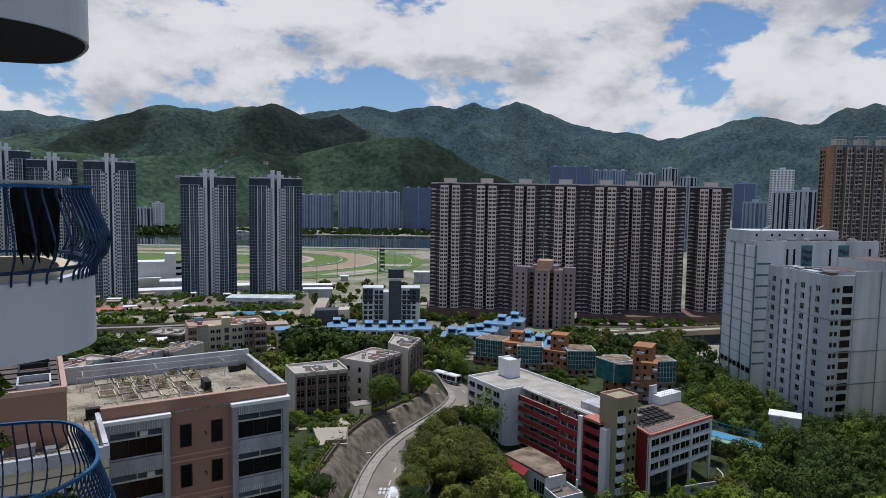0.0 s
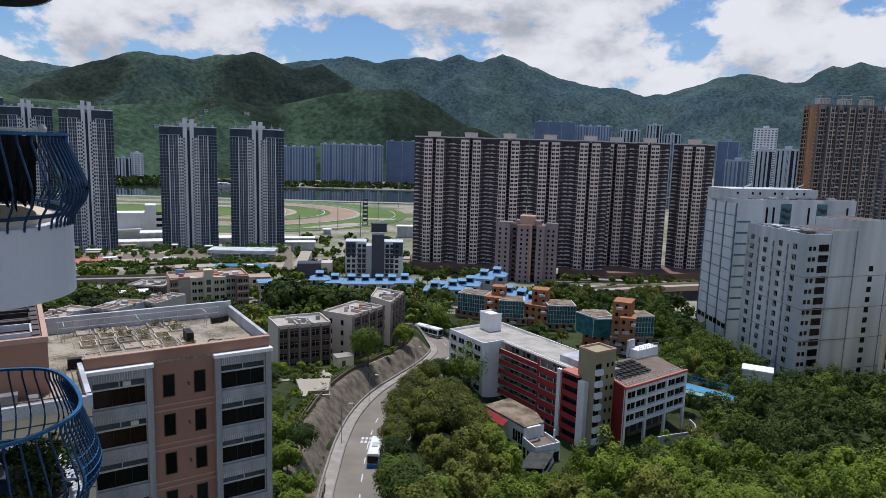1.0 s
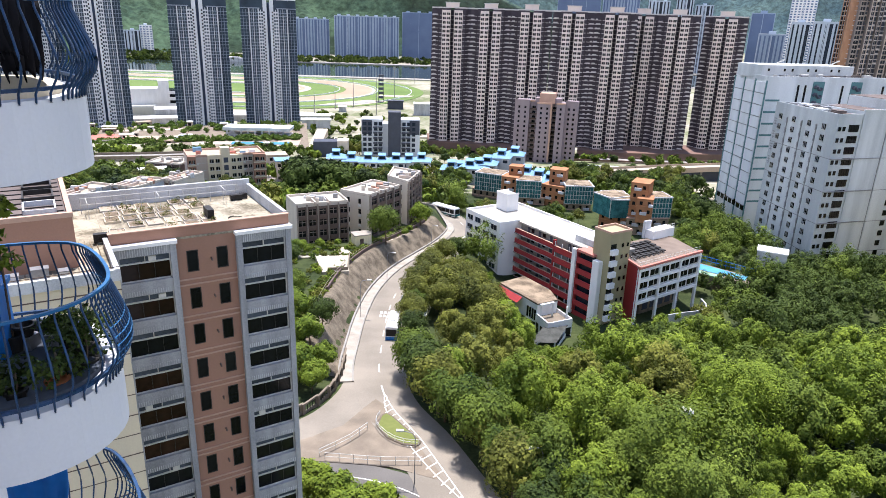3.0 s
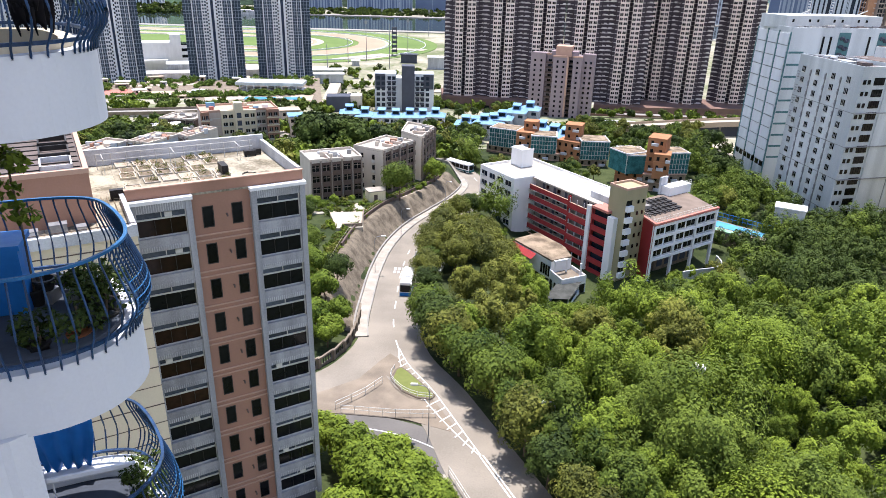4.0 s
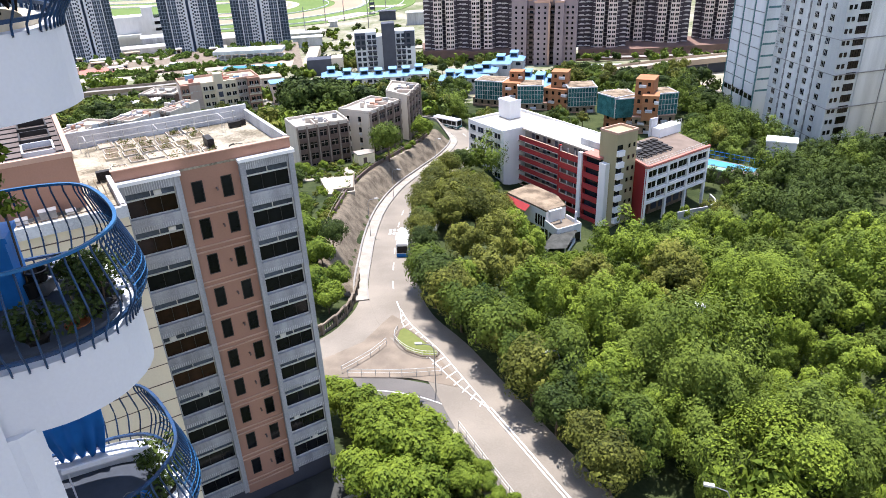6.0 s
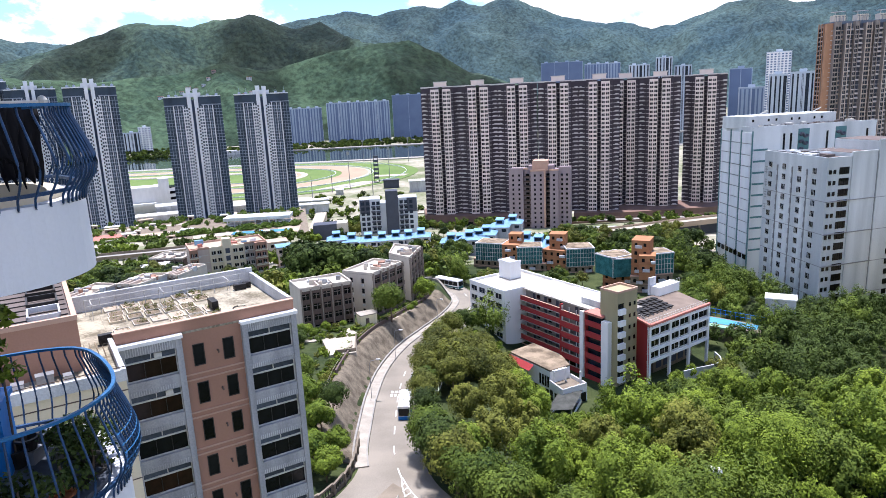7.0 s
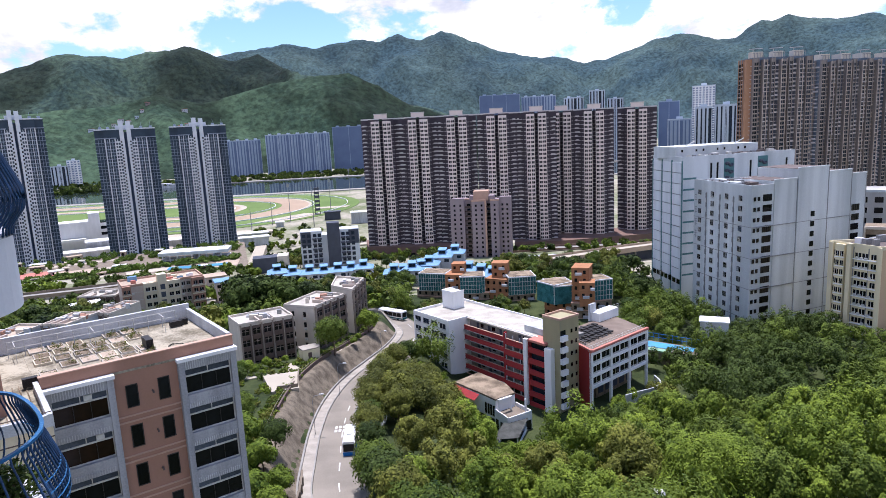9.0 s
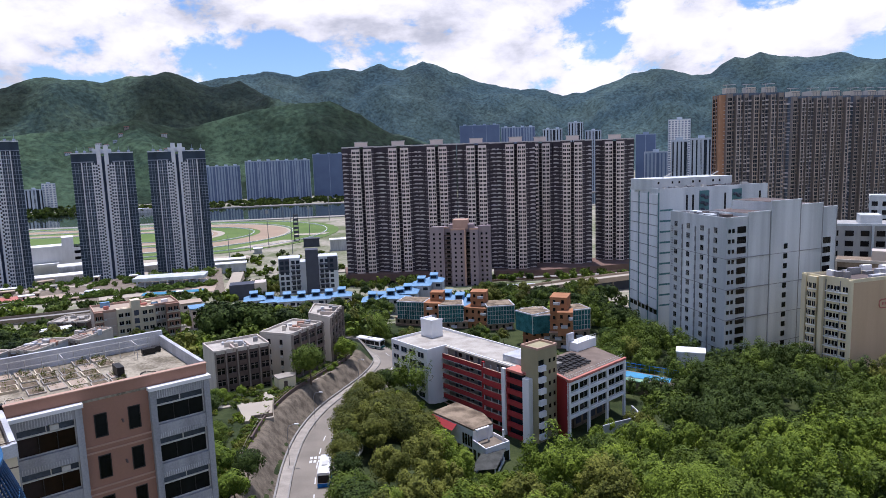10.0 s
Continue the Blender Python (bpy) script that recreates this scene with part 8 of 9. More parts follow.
def crown_template(seed, count, size, clumps=14, tall=1.0):
    """Leaves of a crown of radius 1 whose foot is at the origin."""
    rl = np.random.default_rng(seed)
    t = rl.uniform(0, 2 * math.pi, clumps)
    e = np.arcsin(rl.uniform(-0.3, 1.0, clumps))
    q = rl.uniform(0.68, 0.92, clumps)
    c = np.stack([q * np.cos(t) * np.cos(e), q * np.sin(t) * np.cos(e), tall * (0.52 + 0.58 * q * np.sin(e))], 1)
    rad = rl.uniform(0.14, 0.30, clumps)
    return clump_leaves(rl, c, rad, count, size, (0, 0, 0.45 * tall), (0.6, 0.6, 0.36))


def spread(rl, place_ok, box, spacing, tries):
    """Plan places at least `spacing` apart inside box where place_ok holds."""
    cell = {}
    out = []
    for _ in range(tries):
        x, y = rl.uniform(box[0], box[1]), rl.uniform(box[2], box[3])
        if not place_ok(x, y):
            continue
        s = spacing * rl.uniform(0.75, 1.25)
        ix, iy = int(x // 6), int(y // 6)
        near_ = [p for a in (-1, 0, 1) for b in (-1, 0, 1) for p in cell.get((ix + a, iy + b), ())]
        if all((p[0] - x) ** 2 + (p[1] - y) ** 2 > s * s for p in near_):
            cell.setdefault((ix, iy), []).append((x, y))
            out.append((x, y))
    return out


def road_side(x, y):
    """Signed distance from the main road's middle, positive to the east."""
    d = np.hypot(MAIN[:, 0] - x, MAIN[:, 1] - y)
    i = int(d.argmin())
    nrm_ = sides(MAIN)[i]
    s = (x - MAIN[i, 0]) * nrm_[0] + (y - MAIN[i, 1]) * nrm_[1]
    return -math.copysign(d[i], s)


def inside(x, y, poly):
    n, hit = len(poly), False
    for i in range(n):
        (x0, y0), (x1, y1) = poly[i], poly[(i + 1) % n]
        if (y0 > y) != (y1 > y) and x < (x1 - x0) * (y - y0) / (y1 - y0) + x0:
            hit = not hit
    return hit


KEEP_OUT = [
    [hp(-3, -3.0), hp(18, -3.0), hp(30, -6), hp(40, -9), hp(50, 0), hp(54, 20), hp(-3, 22)],
    [(11, 158), (19, 141.5), (24, 133), (36, 137), (47, 141.5), (70, 155), (66, 178), (38, 162)],
    [at(21.4, 198), at(27.2, 192), at(27.0, 185), at(22.0, 187)],
    [(112, 284), (114, 200), (172, 214), (178, 270)],
    [at(35, 236), at(34.8, 226), at(38.6, 214), at(46, 220), at(46, 250)],
    [at(1.5, 190), at(1.5, 275), at(13, 268), at(21, 245), at(21, 200), at(14, 184)],
    [at(2, 270), at(2.5, 246), at(13.2, 240), at(13.5, 222), at(20, 218), at(20.5, 245), at(13, 262)],
]


def forest_ok(x, y):
    if y < 30 or x < 6 and y < 60:
        return False
    b, d = math.degrees(math.atan2(x, y)), math.hypot(x, y)
    if 9 < b < 13.5 and 124 < d < 150 or math.hypot(x - 33.0, y - 75.4) < 3.4 or math.hypot(x - 93.3, y - 177) < 4.5:
        return False
    if b > 50 or d > (262 if b > 13 else 245) or b < -6:
        return False
    if road_side(x, y) < 7.4:
        return False
    return not any(inside(x, y, k) for k in KEEP_OUT)


def gather(name, spots, templates, heights, seed, materials, pick_mat, label, category="trees"):
    """One mesh of many crowns: `stuff` that nobody could count."""
    rl = np.random.default_rng(seed)
    vs, mi = [], []
    for x, y in spots:
        d = math.hypot(x, y)
        t = templates(d, rl)
        r, h = heights(x, y, rl)
        a = rl.uniform(0, 2 * math.pi)
        c, s_ = math.cos(a), math.sin(a)
        v = t.copy()
        v = np.stack([v[:, 0] * c - v[:, 1] * s_, v[:, 0] * s_ + v[:, 1] * c, v[:, 2]], 1)
        # the crown is stretched, its leaves are not
        mid = np.repeat(v.reshape(-1, 3, 3).mean(1), 3, axis=0)
        grow = np.array([r * rl.uniform(0.85, 1.2), r * rl.uniform(0.85, 1.2), h * 0.72])
        vs.append(mid * grow + (v - mid) * min(r, 3.6) + np.array([x, y, h * 0.12 + float(ground_at(x, y))]))
        mi.append(np.full(len(v) // 3, pick_mat(x, y, rl), np.int32))
    me = quads_mesh(name, np.concatenate(vs), materials[0], 3)
    for m_ in materials[1:]:
        me.materials.append(m_)
    me.polygons.foreach_set("material_index", np.concatenate(mi))
    return tagged(new(name, me), label, category, kind="stuff")


rf = np.random.default_rng(77)
spots = spread(rf, forest_ok, (0, 175, 30, 262), 5.2, 26000)
T_NEAR = [crown_template(100 + k, 7000, 0.05, 36) for k in range(7)]
T_MID = [crown_template(200 + k, 3600, 0.068, 30) for k in range(7)]
T_FAR = [crown_template(300 + k, 1350, 0.088, 30) for k in range(6)]


def forest_template(d, rl):
    ts = T_NEAR if d < 82 else T_MID if d < 135 else T_FAR
    return ts[rl.integers(0, len(ts))]


def forest_height(x, y, rl):
    n_ = noise.noise(Vector((x * 0.045, y * 0.045, 2.0)))
    h = 6.4 + 5.5 * n_ + rl.uniform(-3.2, 3.2) + (3.0 if rl.random() < 0.14 else 0.0)
    if y > 165 and x < 75:
        h += 1.5
    # low growth round the pavilion, and before the works
    if 14 < x < 38 and 114 < y < 136:
        h = min(h, 3.2)
    if math.hypot(x - 92, y - 174) < 15:
        h = max(h, 6.8)
    if x > 100 and y > 184:
        h = min(h, 6.5)
    if 100 < y < 160 and x < 80:
        h -= 1.2
    # a low, vine-covered dip below the hostel
    dip = max(0.0, 1 - math.hypot((x - 36) / 34, (y - 130) / 24))
    h = max(2.2, h - 4.6 * min(1.0, dip * 2.2))
    if rl.random() < 0.3:
        h += rl.uniform(1.0, 3.2)
    # kept below the view of the hostel's entrance
    b, d = math.degrees(math.atan2(x, y)), math.hypot(x, y)
    if 8.6 < b < 15.5 and 80 < d < 140:
        h = min(h, max(2.2, 98.5 - 66.5 * d / 137 - float(ground_at(x, y))))
    # and below its white end
    if 1.5 < b < 8.6 and 96 < d < 166:
        h = min(h, max(2.2, 93.8 - d * (0.345 + 0.0046 * b) - 0.94 * float(ground_at(x, y))))
    # kept low in front of the hostel's stilts
    off = (x - 46.4) * 0.583 - (y - 144.4) * 0.813
    if 0 < off < 11 and -4 < (x - 46.4) * 0.813 + (y - 144.4) * 0.583 < 28:
        h = min(h, 2.6 + off * 0.25)
    return rl.uniform(1.9, 3.2) * (0.72 + 0.28 * ramp1(h, 3, 6.5)) + max(0.0, h - 6) * 0.36, max(h, 2.6)


def forest_mat(x, y, rl):
    n_ = noise.noise(Vector((x * 0.03, y * 0.03, 9.0))) * 1.5 + rl.uniform(-0.4, 0.4)
    # olive trees stand along the road, bright creepers fill the middle, dark trees the upper slope
    if 86 < y < 150 and road_side(x, y) < 21:
        return 2 if n_ > -0.25 else 0 if n_ > -0.7 else 3
    if y > 150 and x > 60 or x > 62 and y > 112:
        return 2 if n_ > 0.75 else 0 if n_ > 0.0 else 3
    if y > 92:
        return 1 if n_ > -0.1 else 0 if n_ > -0.75 else 3
    return 2 if n_ > 0.55 else 1 if n_ > -0.35 else 0


gather("woodland", spots, forest_template, forest_height, 5, [M_LEAF, M_LEAF_BRIGHT, M_LEAF_OLIVE, M_LEAF_DARK], forest_mat, "dense mixed green woodland covering the slope")
# low growth under and between the trees
T_LOW = [crown_template(350 + k, 620, 0.085, 16) for k in range(4)]
low_spots = spread(rf, lambda x, y: forest_ok(x, y) and 62 < math.hypot(x, y) < 142 and 7 < math.degrees(math.atan2(x, y)) < 34, (6, 80, 55, 142), 3.1, 9000)
gather("undergrowth", low_spots, lambda d, rl: T_LOW[rl.integers(0, 4)], lambda x, y, rl: (rl.uniform(1.5, 2.3), rl.uniform(1.6, 2.6)), 6, [M_LEAF, M_LEAF_DARK], lambda x, y, rl: int(rl.integers(0, 2)), "low green undergrowth and creepers between the trees", "undergrowth")
# a few bare trunks show at the wood's edge
g = Geo()
for x, y in spots:
    if road_side(x, y) < 13 and y < 150:
        z = float(ground_at(x, y))
        g.tube([(x, y, z - 0.2), (x + 0.1, y, z + 2.0), (x - 0.1, y + 0.1, z + 4.2)], 0.16, 6, 0.07)
tagged(lone("woodland_trunks", g, M_BARK, "grey-brown trunks at the edge of the wood", "trunks"), kind="stuff")


def tree_proto(name, seed, r, h, leaf, label, count=2600, size=0.2, group="roadside trees", clumps=20):
    """A single tree: tapered trunk, limbs, crown of clumps of leaves."""
    rl = np.random.default_rng(seed)
    th = thing(name, 0, 0, 0, label, "tree", group=group)
    g = Geo()
    lean = rl.uniform(-0.5, 0.5, 2)
    top = (lean[0], lean[1], h * 0.62)
    g.tube([(0, 0, -0.4), (lean[0] * 0.2, lean[1] * 0.2, h * 0.22), (lean[0] * 0.6, lean[1] * 0.6, h * 0.42), top], 0.045 * h * 0.55, 8, 0.05)
    trunk = part("trunk", g, M_BARK, th, smooth=True)
    c, rad = [], []
    for k in range(clumps):
        t = 2 * math.pi * k / clumps * 2.4 + rl.uniform(-0.3, 0.3)
        e = rl.uniform(-0.1, 1.4)
        q = rl.uniform(0.45, 0.8)
        p = (lean[0] + r * q * math.cos(t) * math.cos(e), lean[1] + r * q * math.sin(t) * math.cos(e), h * (0.50 + 0.36 * q * math.sin(e) * 1.3))
        c.append(p)
        rad.append(r * rl.uniform(0.24, 0.42))
    for k in range(0, clumps, 3):
        g = Geo()
        b = (lean[0] * 0.5, lean[1] * 0.5, h * rl.uniform(0.28, 0.45))
        p = c[k]
        g.tube([b, ((b[0] + p[0]) / 2, (b[1] + p[1]) / 2, (b[2] + p[2]) / 2 + 0.2), p], 0.07, 5, 0.025)
        part("limb", g, M_BARK, trunk)
    v = clump_leaves(rl, np.array(c), np.array(rad), count * 2, size, (lean[0], lean[1], h * 0.55), (r * 0.6, r * 0.6, h * 0.2))
    part("crown", quads_mesh("crown", v, leaf, 3), None, th)
    return th


def plant(proto, x, y, k, turn, sink=0.0, sz=None):
    ob = copy_thing(proto, pose(x, y, float(ground_at(x, y)) - sink, 0, 0, turn))
    ob.scale = (k, k, sz or k)
    return ob


rt = random.Random(21)
P_ROAD = [tree_proto("roadside_tree", 400 + k, 3.6, 8.5, m_, lab, 2300, 0.22, clumps=30) for k, (m_, lab) in enumerate(((M_LEAF, "leafy dark green roadside tree overhanging the road"), (M_LEAF_OLIVE, "broad olive-green roadside tree with a spreading crown"), (M_LEAF_DARK, "tall dark green roadside tree")))]
P_BRIGHT = [tree_proto("bright_tree", 420 + k, 3.0, 6.2, M_LEAF_BRIGHT, "bright green young tree beside the apartment block", 2300, 0.24, "bright green trees", 26) for k in range(2)]
P_FAR = [tree_proto("garden_tree", 440 + k, 4.2, 9.5, m_, lab, 650, 0.46, "garden trees", 14) for k, (m_, lab) in enumerate(((M_LEAF_DARK, "large dark green garden tree"), (M_LEAF, "leafy green garden tree"), (M_LEAF_OLIVE, "olive-green feathery garden tree")))]
line = []
for y in np.arange(57, 172, 4.3):
    i = int(np.abs(MAIN[:, 1] - y).argmin())
    p = MAIN[i] - sides(MAIN)[i] * (5.3 + rt.uniform(-0.5, 1.0))
    line.append((p[0], p[1], y))
first_used = set()


def put(protos, x, y, k, sz=None, idx=None):
    j = rt.randrange(len(protos)) if idx is None else idx
    ob = protos[j]
    if id(ob) not in first_used:
        first_used.add(id(ob))
        ob.matrix_world = pose(x, y, float(ground_at(x, y)), 0, 0, rt.uniform(0, 360))
        ob.scale = (k, k, sz or k)
    else:
        plant(ob, x, y, k, rt.uniform(0, 360), 0.0, sz)


for x, y, yy in line:
    if 93 < yy < 100 or 150 < yy < 158:
        continue
    big = 1.05 if 112 < yy < 150 else 1.0
    put(P_ROAD, x, y, rt.uniform(0.75, 1.0) * big, idx=(1 if 118 < yy < 150 else None))
for x, y, k in ((4, 138, 1.0), (8, 143, 0.95), (2, 128, 1.05), (7, 130, 1.0), (12, 136, 0.9), (1, 118, 1.0), (6, 121, 1.05), (10, 126, 0.95), (5, 133, 1.0), (0, 124, 0.95), (9, 138, 0.9), (14, 131, 0.85), (13, 142, 0.8)):
    put(P_ROAD, x, y, k, idx=1)
for x, y, k in ((8.8, 59.5, 1.05), (10.6, 54.2, 0.85), (12.4, 49.4, 0.8), (14.2, 45.6, 0.85), (6.0, 68.5, 1.1), (3.4, 73.5, 1.05), (0.6, 79, 1.1), (7.9, 63.5, 0.85), (-2.0, 84.5, 1.1), (-3.2, 90, 0.9), (12.5, 58.5, 0.9), (16.0, 49, 0.8), (15.8, 54, 0.9)):
    put(P_ROAD, x, y, k)
for k in range(34):
    x, y = at(rt.uniform(15, 23.5), rt.uniform(235, 300))
    if not any(inside(x, y, q) for q in KEEP_OUT):
        put(P_FAR, x, y, rt.uniform(0.75, 1.1), idx=0)
# hedge on the verge of the lower footway
for k in range(16):
    t = k / 15
    put(P_BRIGHT, -1.2 + 6.9 * t + rt.uniform(-0.4, 0.4), 54.5 - 12.0 * t + rt.uniform(-0.4, 0.4), 0.26 + 0.08 * rt.random())
# trees between the hostel and the terraces
for k in range(30):
    x, y = at(rt.uniform(1.6, 13.0), rt.uniform(222, 240))
    put(P_FAR, x, y, rt.uniform(0.45, 0.65))
# bright trees below the balconies
for x, y, k in ((-8.6, 53.0, 1.0), (-5.6, 55.2, 0.95), (-10.2, 56.2, 0.95), (-3.0, 52.6, 0.9), (-6.6, 50.0, 1.1), (-3.4, 48.2, 0.95), (-0.8, 49.6, 0.75), (-8.4, 46.8, 0.9), (-5.2, 44.6, 1.0), (-2.2, 44.6, 0.85), (0.8, 45.8, 0.6), (-6.0, 40.6, 0.8), (-2.8, 40.2, 0.75), (-12.6, 59.0, 0.9), (-14.8, 57.8, 0.9)):
    put(P_BRIGHT, x, y, k)
# between the block and the road
for x, y, k in ((-17.5, 84, 1.0), (-20, 88, 1.1), (-16.8, 90, 0.9), (-19.5, 94, 1.1), (-23, 92, 1.1), (-18.6, 99, 0.9), (-22.5, 99, 1.1), (-26, 97, 1.2), (-24, 105, 1.0), (-28, 104, 1.1), (-26, 112, 0.9), (-31, 110, 1.1), (-30, 118, 1.0), (-35, 116, 1.1), (-34, 126, 1.0), (-28.5, 124, 0.6), (-32, 134, 0.9), (-38, 132, 1.0), (-38, 142, 1.0), (-33, 146, 0.9), (-21.5, 84.5, 1.0), (-25, 86, 1.1)):
    put(P_BRIGHT if rt.random() < 0.55 else P_ROAD, x, y, k * 0.85)
put(P_ROAD, -13.6, 163.6, 1.3, idx=0)
put(P_BRIGHT, -5.4, 187.6, 1.15)
for x, y, k in ((-25, 159, 0.35), (-29, 155, 0.45), (-33, 152, 0.5), (-21, 161, 0.35), (-17.5, 162.5, 0.4), (-9.4, 175, 0.4), (-31, 149, 0.45), (-8.0, 180, 0.35)):
    put(P_BRIGHT, x, y, k)
# gardens behind the flats and round the terraces
for b0, b1, d0, d1, n, k in ((-12.4, -7.0, 236, 262, 16, 1.55), (-11.5, -5.2, 236, 285, 16, 1.1), (-28.5, -21.5, 215, 275, 30, 1.0), (-5.2, 2.6, 238, 300, 34, 0.9), (9.5, 21.5, 290, 345, 46, 1.0), (-1.5, 5, 345, 440, 14, 0.8), (-18, -12, 250, 300, 14, 0.8), (-32, -28, 200, 260, 10, 1.0), (13.2, 22, 196, 222, 14, 1.0), (-9, -7, 380, 440, 8, 0.9)):
    for _ in range(n):
        x, y = at(rt.uniform(b0, b1), rt.uniform(d0, d1))
        if any(inside(x, y, q) for q in KEEP_OUT):
            continue
        put(P_FAR, x, y, k * rt.uniform(0.7, 1.15), idx=(0 if b0 < -11 and b1 > -8 else None))

# woodland belts between the houses and towards the towers
BUSY = [at(b, d) for b, d in ((-9, 335), (-6.3, 330), (-3.9, 330), (-1.7, 331), (0.9, 306), (2.5, 303), (4, 308), (5.2, 318), (6.3, 325), (7.4, 285), (8.5, 280), (9.5, 276), (-4.4, 400), (8.6, 395), (-9.5, 396), (-7, 396), (-2, 400))]


def belt_ok(x, y):
    b, d = math.degrees(math.atan2(x, y)), math.hypot(x, y)
    if any(math.hypot(x - p[0], y - p[1]) < 11 for p in BUSY) or any(inside(x, y, q) for q in KEEP_OUT):
        return False
    if b > 0:
        return (262 if b > 13 else 268) < d < (335 if b < 10 else 322 if b < 14 else 308)
    if b > -12:
        return 222 < d < 348
    if b > -21.8 and 250 < d < 300:
        return False
    if -33 < b < -20 and 180 < d < 206:
        return False
    return 205 < d < 345 and b > -36


spots2 = spread(rf, belt_ok, (-230, 165, 180, 400), 5.6, 9000)
T_BELT = [crown_template(330 + k, 170, 0.24, 11) for k in range(6)]
gather("wood_belt", spots2, lambda d, rl: T_BELT[rl.integers(0, 6)], lambda x, y, rl: (rl.uniform(2.8, 4.6), rl.uniform(4.0, 7.5)), 15, [M_LEAF, M_LEAF_BRIGHT, M_LEAF_OLIVE, M_LEAF_DARK], lambda x, y, rl: int(rl.choice([0, 0, 1, 2, 3, 3])), "belts of mixed green trees between the houses")

# park trees on the plain and the river bank, too many to count
T_TINY = [crown_template(500 + k, 90, 0.34, 8) for k in range(5)]
T_SPECK = [crown_template(520 + k, 30, 0.6, 5) for k in range(4)]
park = []
for b0, b1, d0, d1, n in ((-29, -8, 385, 425, 70), (-11, -1.5, 560, 735, 60), (-30, -1, 600, 625, 50), (-10, -1, 420, 540, 130), (10, 24, 400, 440, 30), (-0.5, 5, 440, 452, 14)):
    for _ in range(n):
        b, d = rt.uniform(b0, b1), rt.uniform(d0, d1)
        if not any(abs(b - c) < 2.4 and 615 < d for c in (-19.3, -14.05, -26.4)):
            park.append(at(b, d))
gather("park_trees", park, lambda d, rl: T_TINY[rl.integers(0, 5)], lambda x, y, rl: (rl.uniform(2.2, 4.2), rl.uniform(4.0, 7.5)), 6, [M_LEAF, M_LEAF_BRIGHT, M_LEAF_DARK], lambda x, y, rl: int(rl.integers(0, 3)), "small green park trees on the plain")
bank = [at(rt.uniform(-34, 0.5), rt.uniform(1560, 1760)) for _ in range(520)] + [at(rt.uniform(22, 30), rt.uniform(700, 850)) for _ in range(90)]
bank += [at(rt.uniform(-30, -20), rt.uniform(1700, 1950)) for _ in range(160)]
gather("river_bank_trees", bank, lambda d, rl: T_SPECK[rl.integers(0, 4)], lambda x, y, rl: (rl.uniform(5, 9), rl.uniform(6, 12)), 7, [M_LEAF, M_LEAF_DARK], lambda x, y, rl: int(rl.integers(0, 2)), "dark belt of trees along the river bank")
# low scrub on the open slope beside the footway and round the roads
scrub = []
for _ in range(420):
    x, y = rt.uniform(-3, 9), rt.uniform(36, 57)
    if -14 < road_side(x, y) < -7.0:
        scrub.append((x, y))
for _ in range(300):
    x, y = rt.uniform(-45, -13), rt.uniform(80, 160)
    if -30 < road_side(x, y) < -14.0:
        scrub.append((x, y))
for _ in range(360):
    i = rt.randrange(len(MAIN))
    if 95 < MAIN[i][1] < 198:
        scrub.append(tuple(MAIN[i] + sides(MAIN)[i] * rt.uniform(11.8, 14.0)))
T_BUSH = [crown_template(540 + k, 220, 0.16, 8) for k in range(4)]
gather("scrub", scrub, lambda d, rl: T_BUSH[rl.integers(0, 4)], lambda x, y, rl: (rl.uniform(0.6, 1.3), rl.uniform(0.7, 1.6)), 8, [M_LEAF_BRIGHT, M_LEAF, M_LEAF_OLIVE], lambda x, y, rl: int(rl.integers(0, 3)), "low bright green scrub on the banks", "scrub")

# ---- the plain in front of the towers ----
g = Geo()
fr, d = framed(at(-17.9, 522), at(-12.9, 512))
club = thing("club_house", *at(-15.4, 517), 8, "long white club house with an arcade and flat canopy", "building")
club.matrix_world = pose(0, 0, 0)
g.bar(fr, 0, d, -14, 0, 2, 14.5)
part("wall", g, M_WHITE_OLD, club)
g = Geo()
g.bar(fr, -1.5, d + 1.5, -16, 1.8, 17.5, 19.8)
part("canopy", g, M_WORKS, club, "grey-white canopy roof")
for k in range(9):
    g = Geo()
    g.bar(fr, 1 + k * d / 9, 1.9 + k * d / 9, 0.8, 1.5, 2, 17.5)
    part("column", g, M_WHITE_OLD, club)
g = Geo()
g.bar(fr, 1, d - 1, -0.4, 0.1, 9.0, 13.5)
part("glazing", g, M_GLASS_BLUE, club)
# the podium garden before the towers
GZ = 12.0
g = Geo()
g.prism(ccw([at(b, d) for b, d in ((-36, 430), (-30, 424), (-24, 428), (-18, 438), (-14, 446), (-11.2, 452), (-11.4, 590), (-36, 600))]), -1.0, GZ)
lone("podium_garden", g, M_PAVE, "paved podium garden in front of the towers", "podium", "structure")


def plate(b, d, w, dep, turn, z0, z1):
    x, y = at(b, d)
    t = radians(b + turn)
    g_ = Geo()
    g_.bar(((x, y), (math.cos(t), -math.sin(t)), (math.sin(t), math.cos(t))), -w / 2, w / 2, -dep / 2, dep / 2, z0, z1)
    return g_


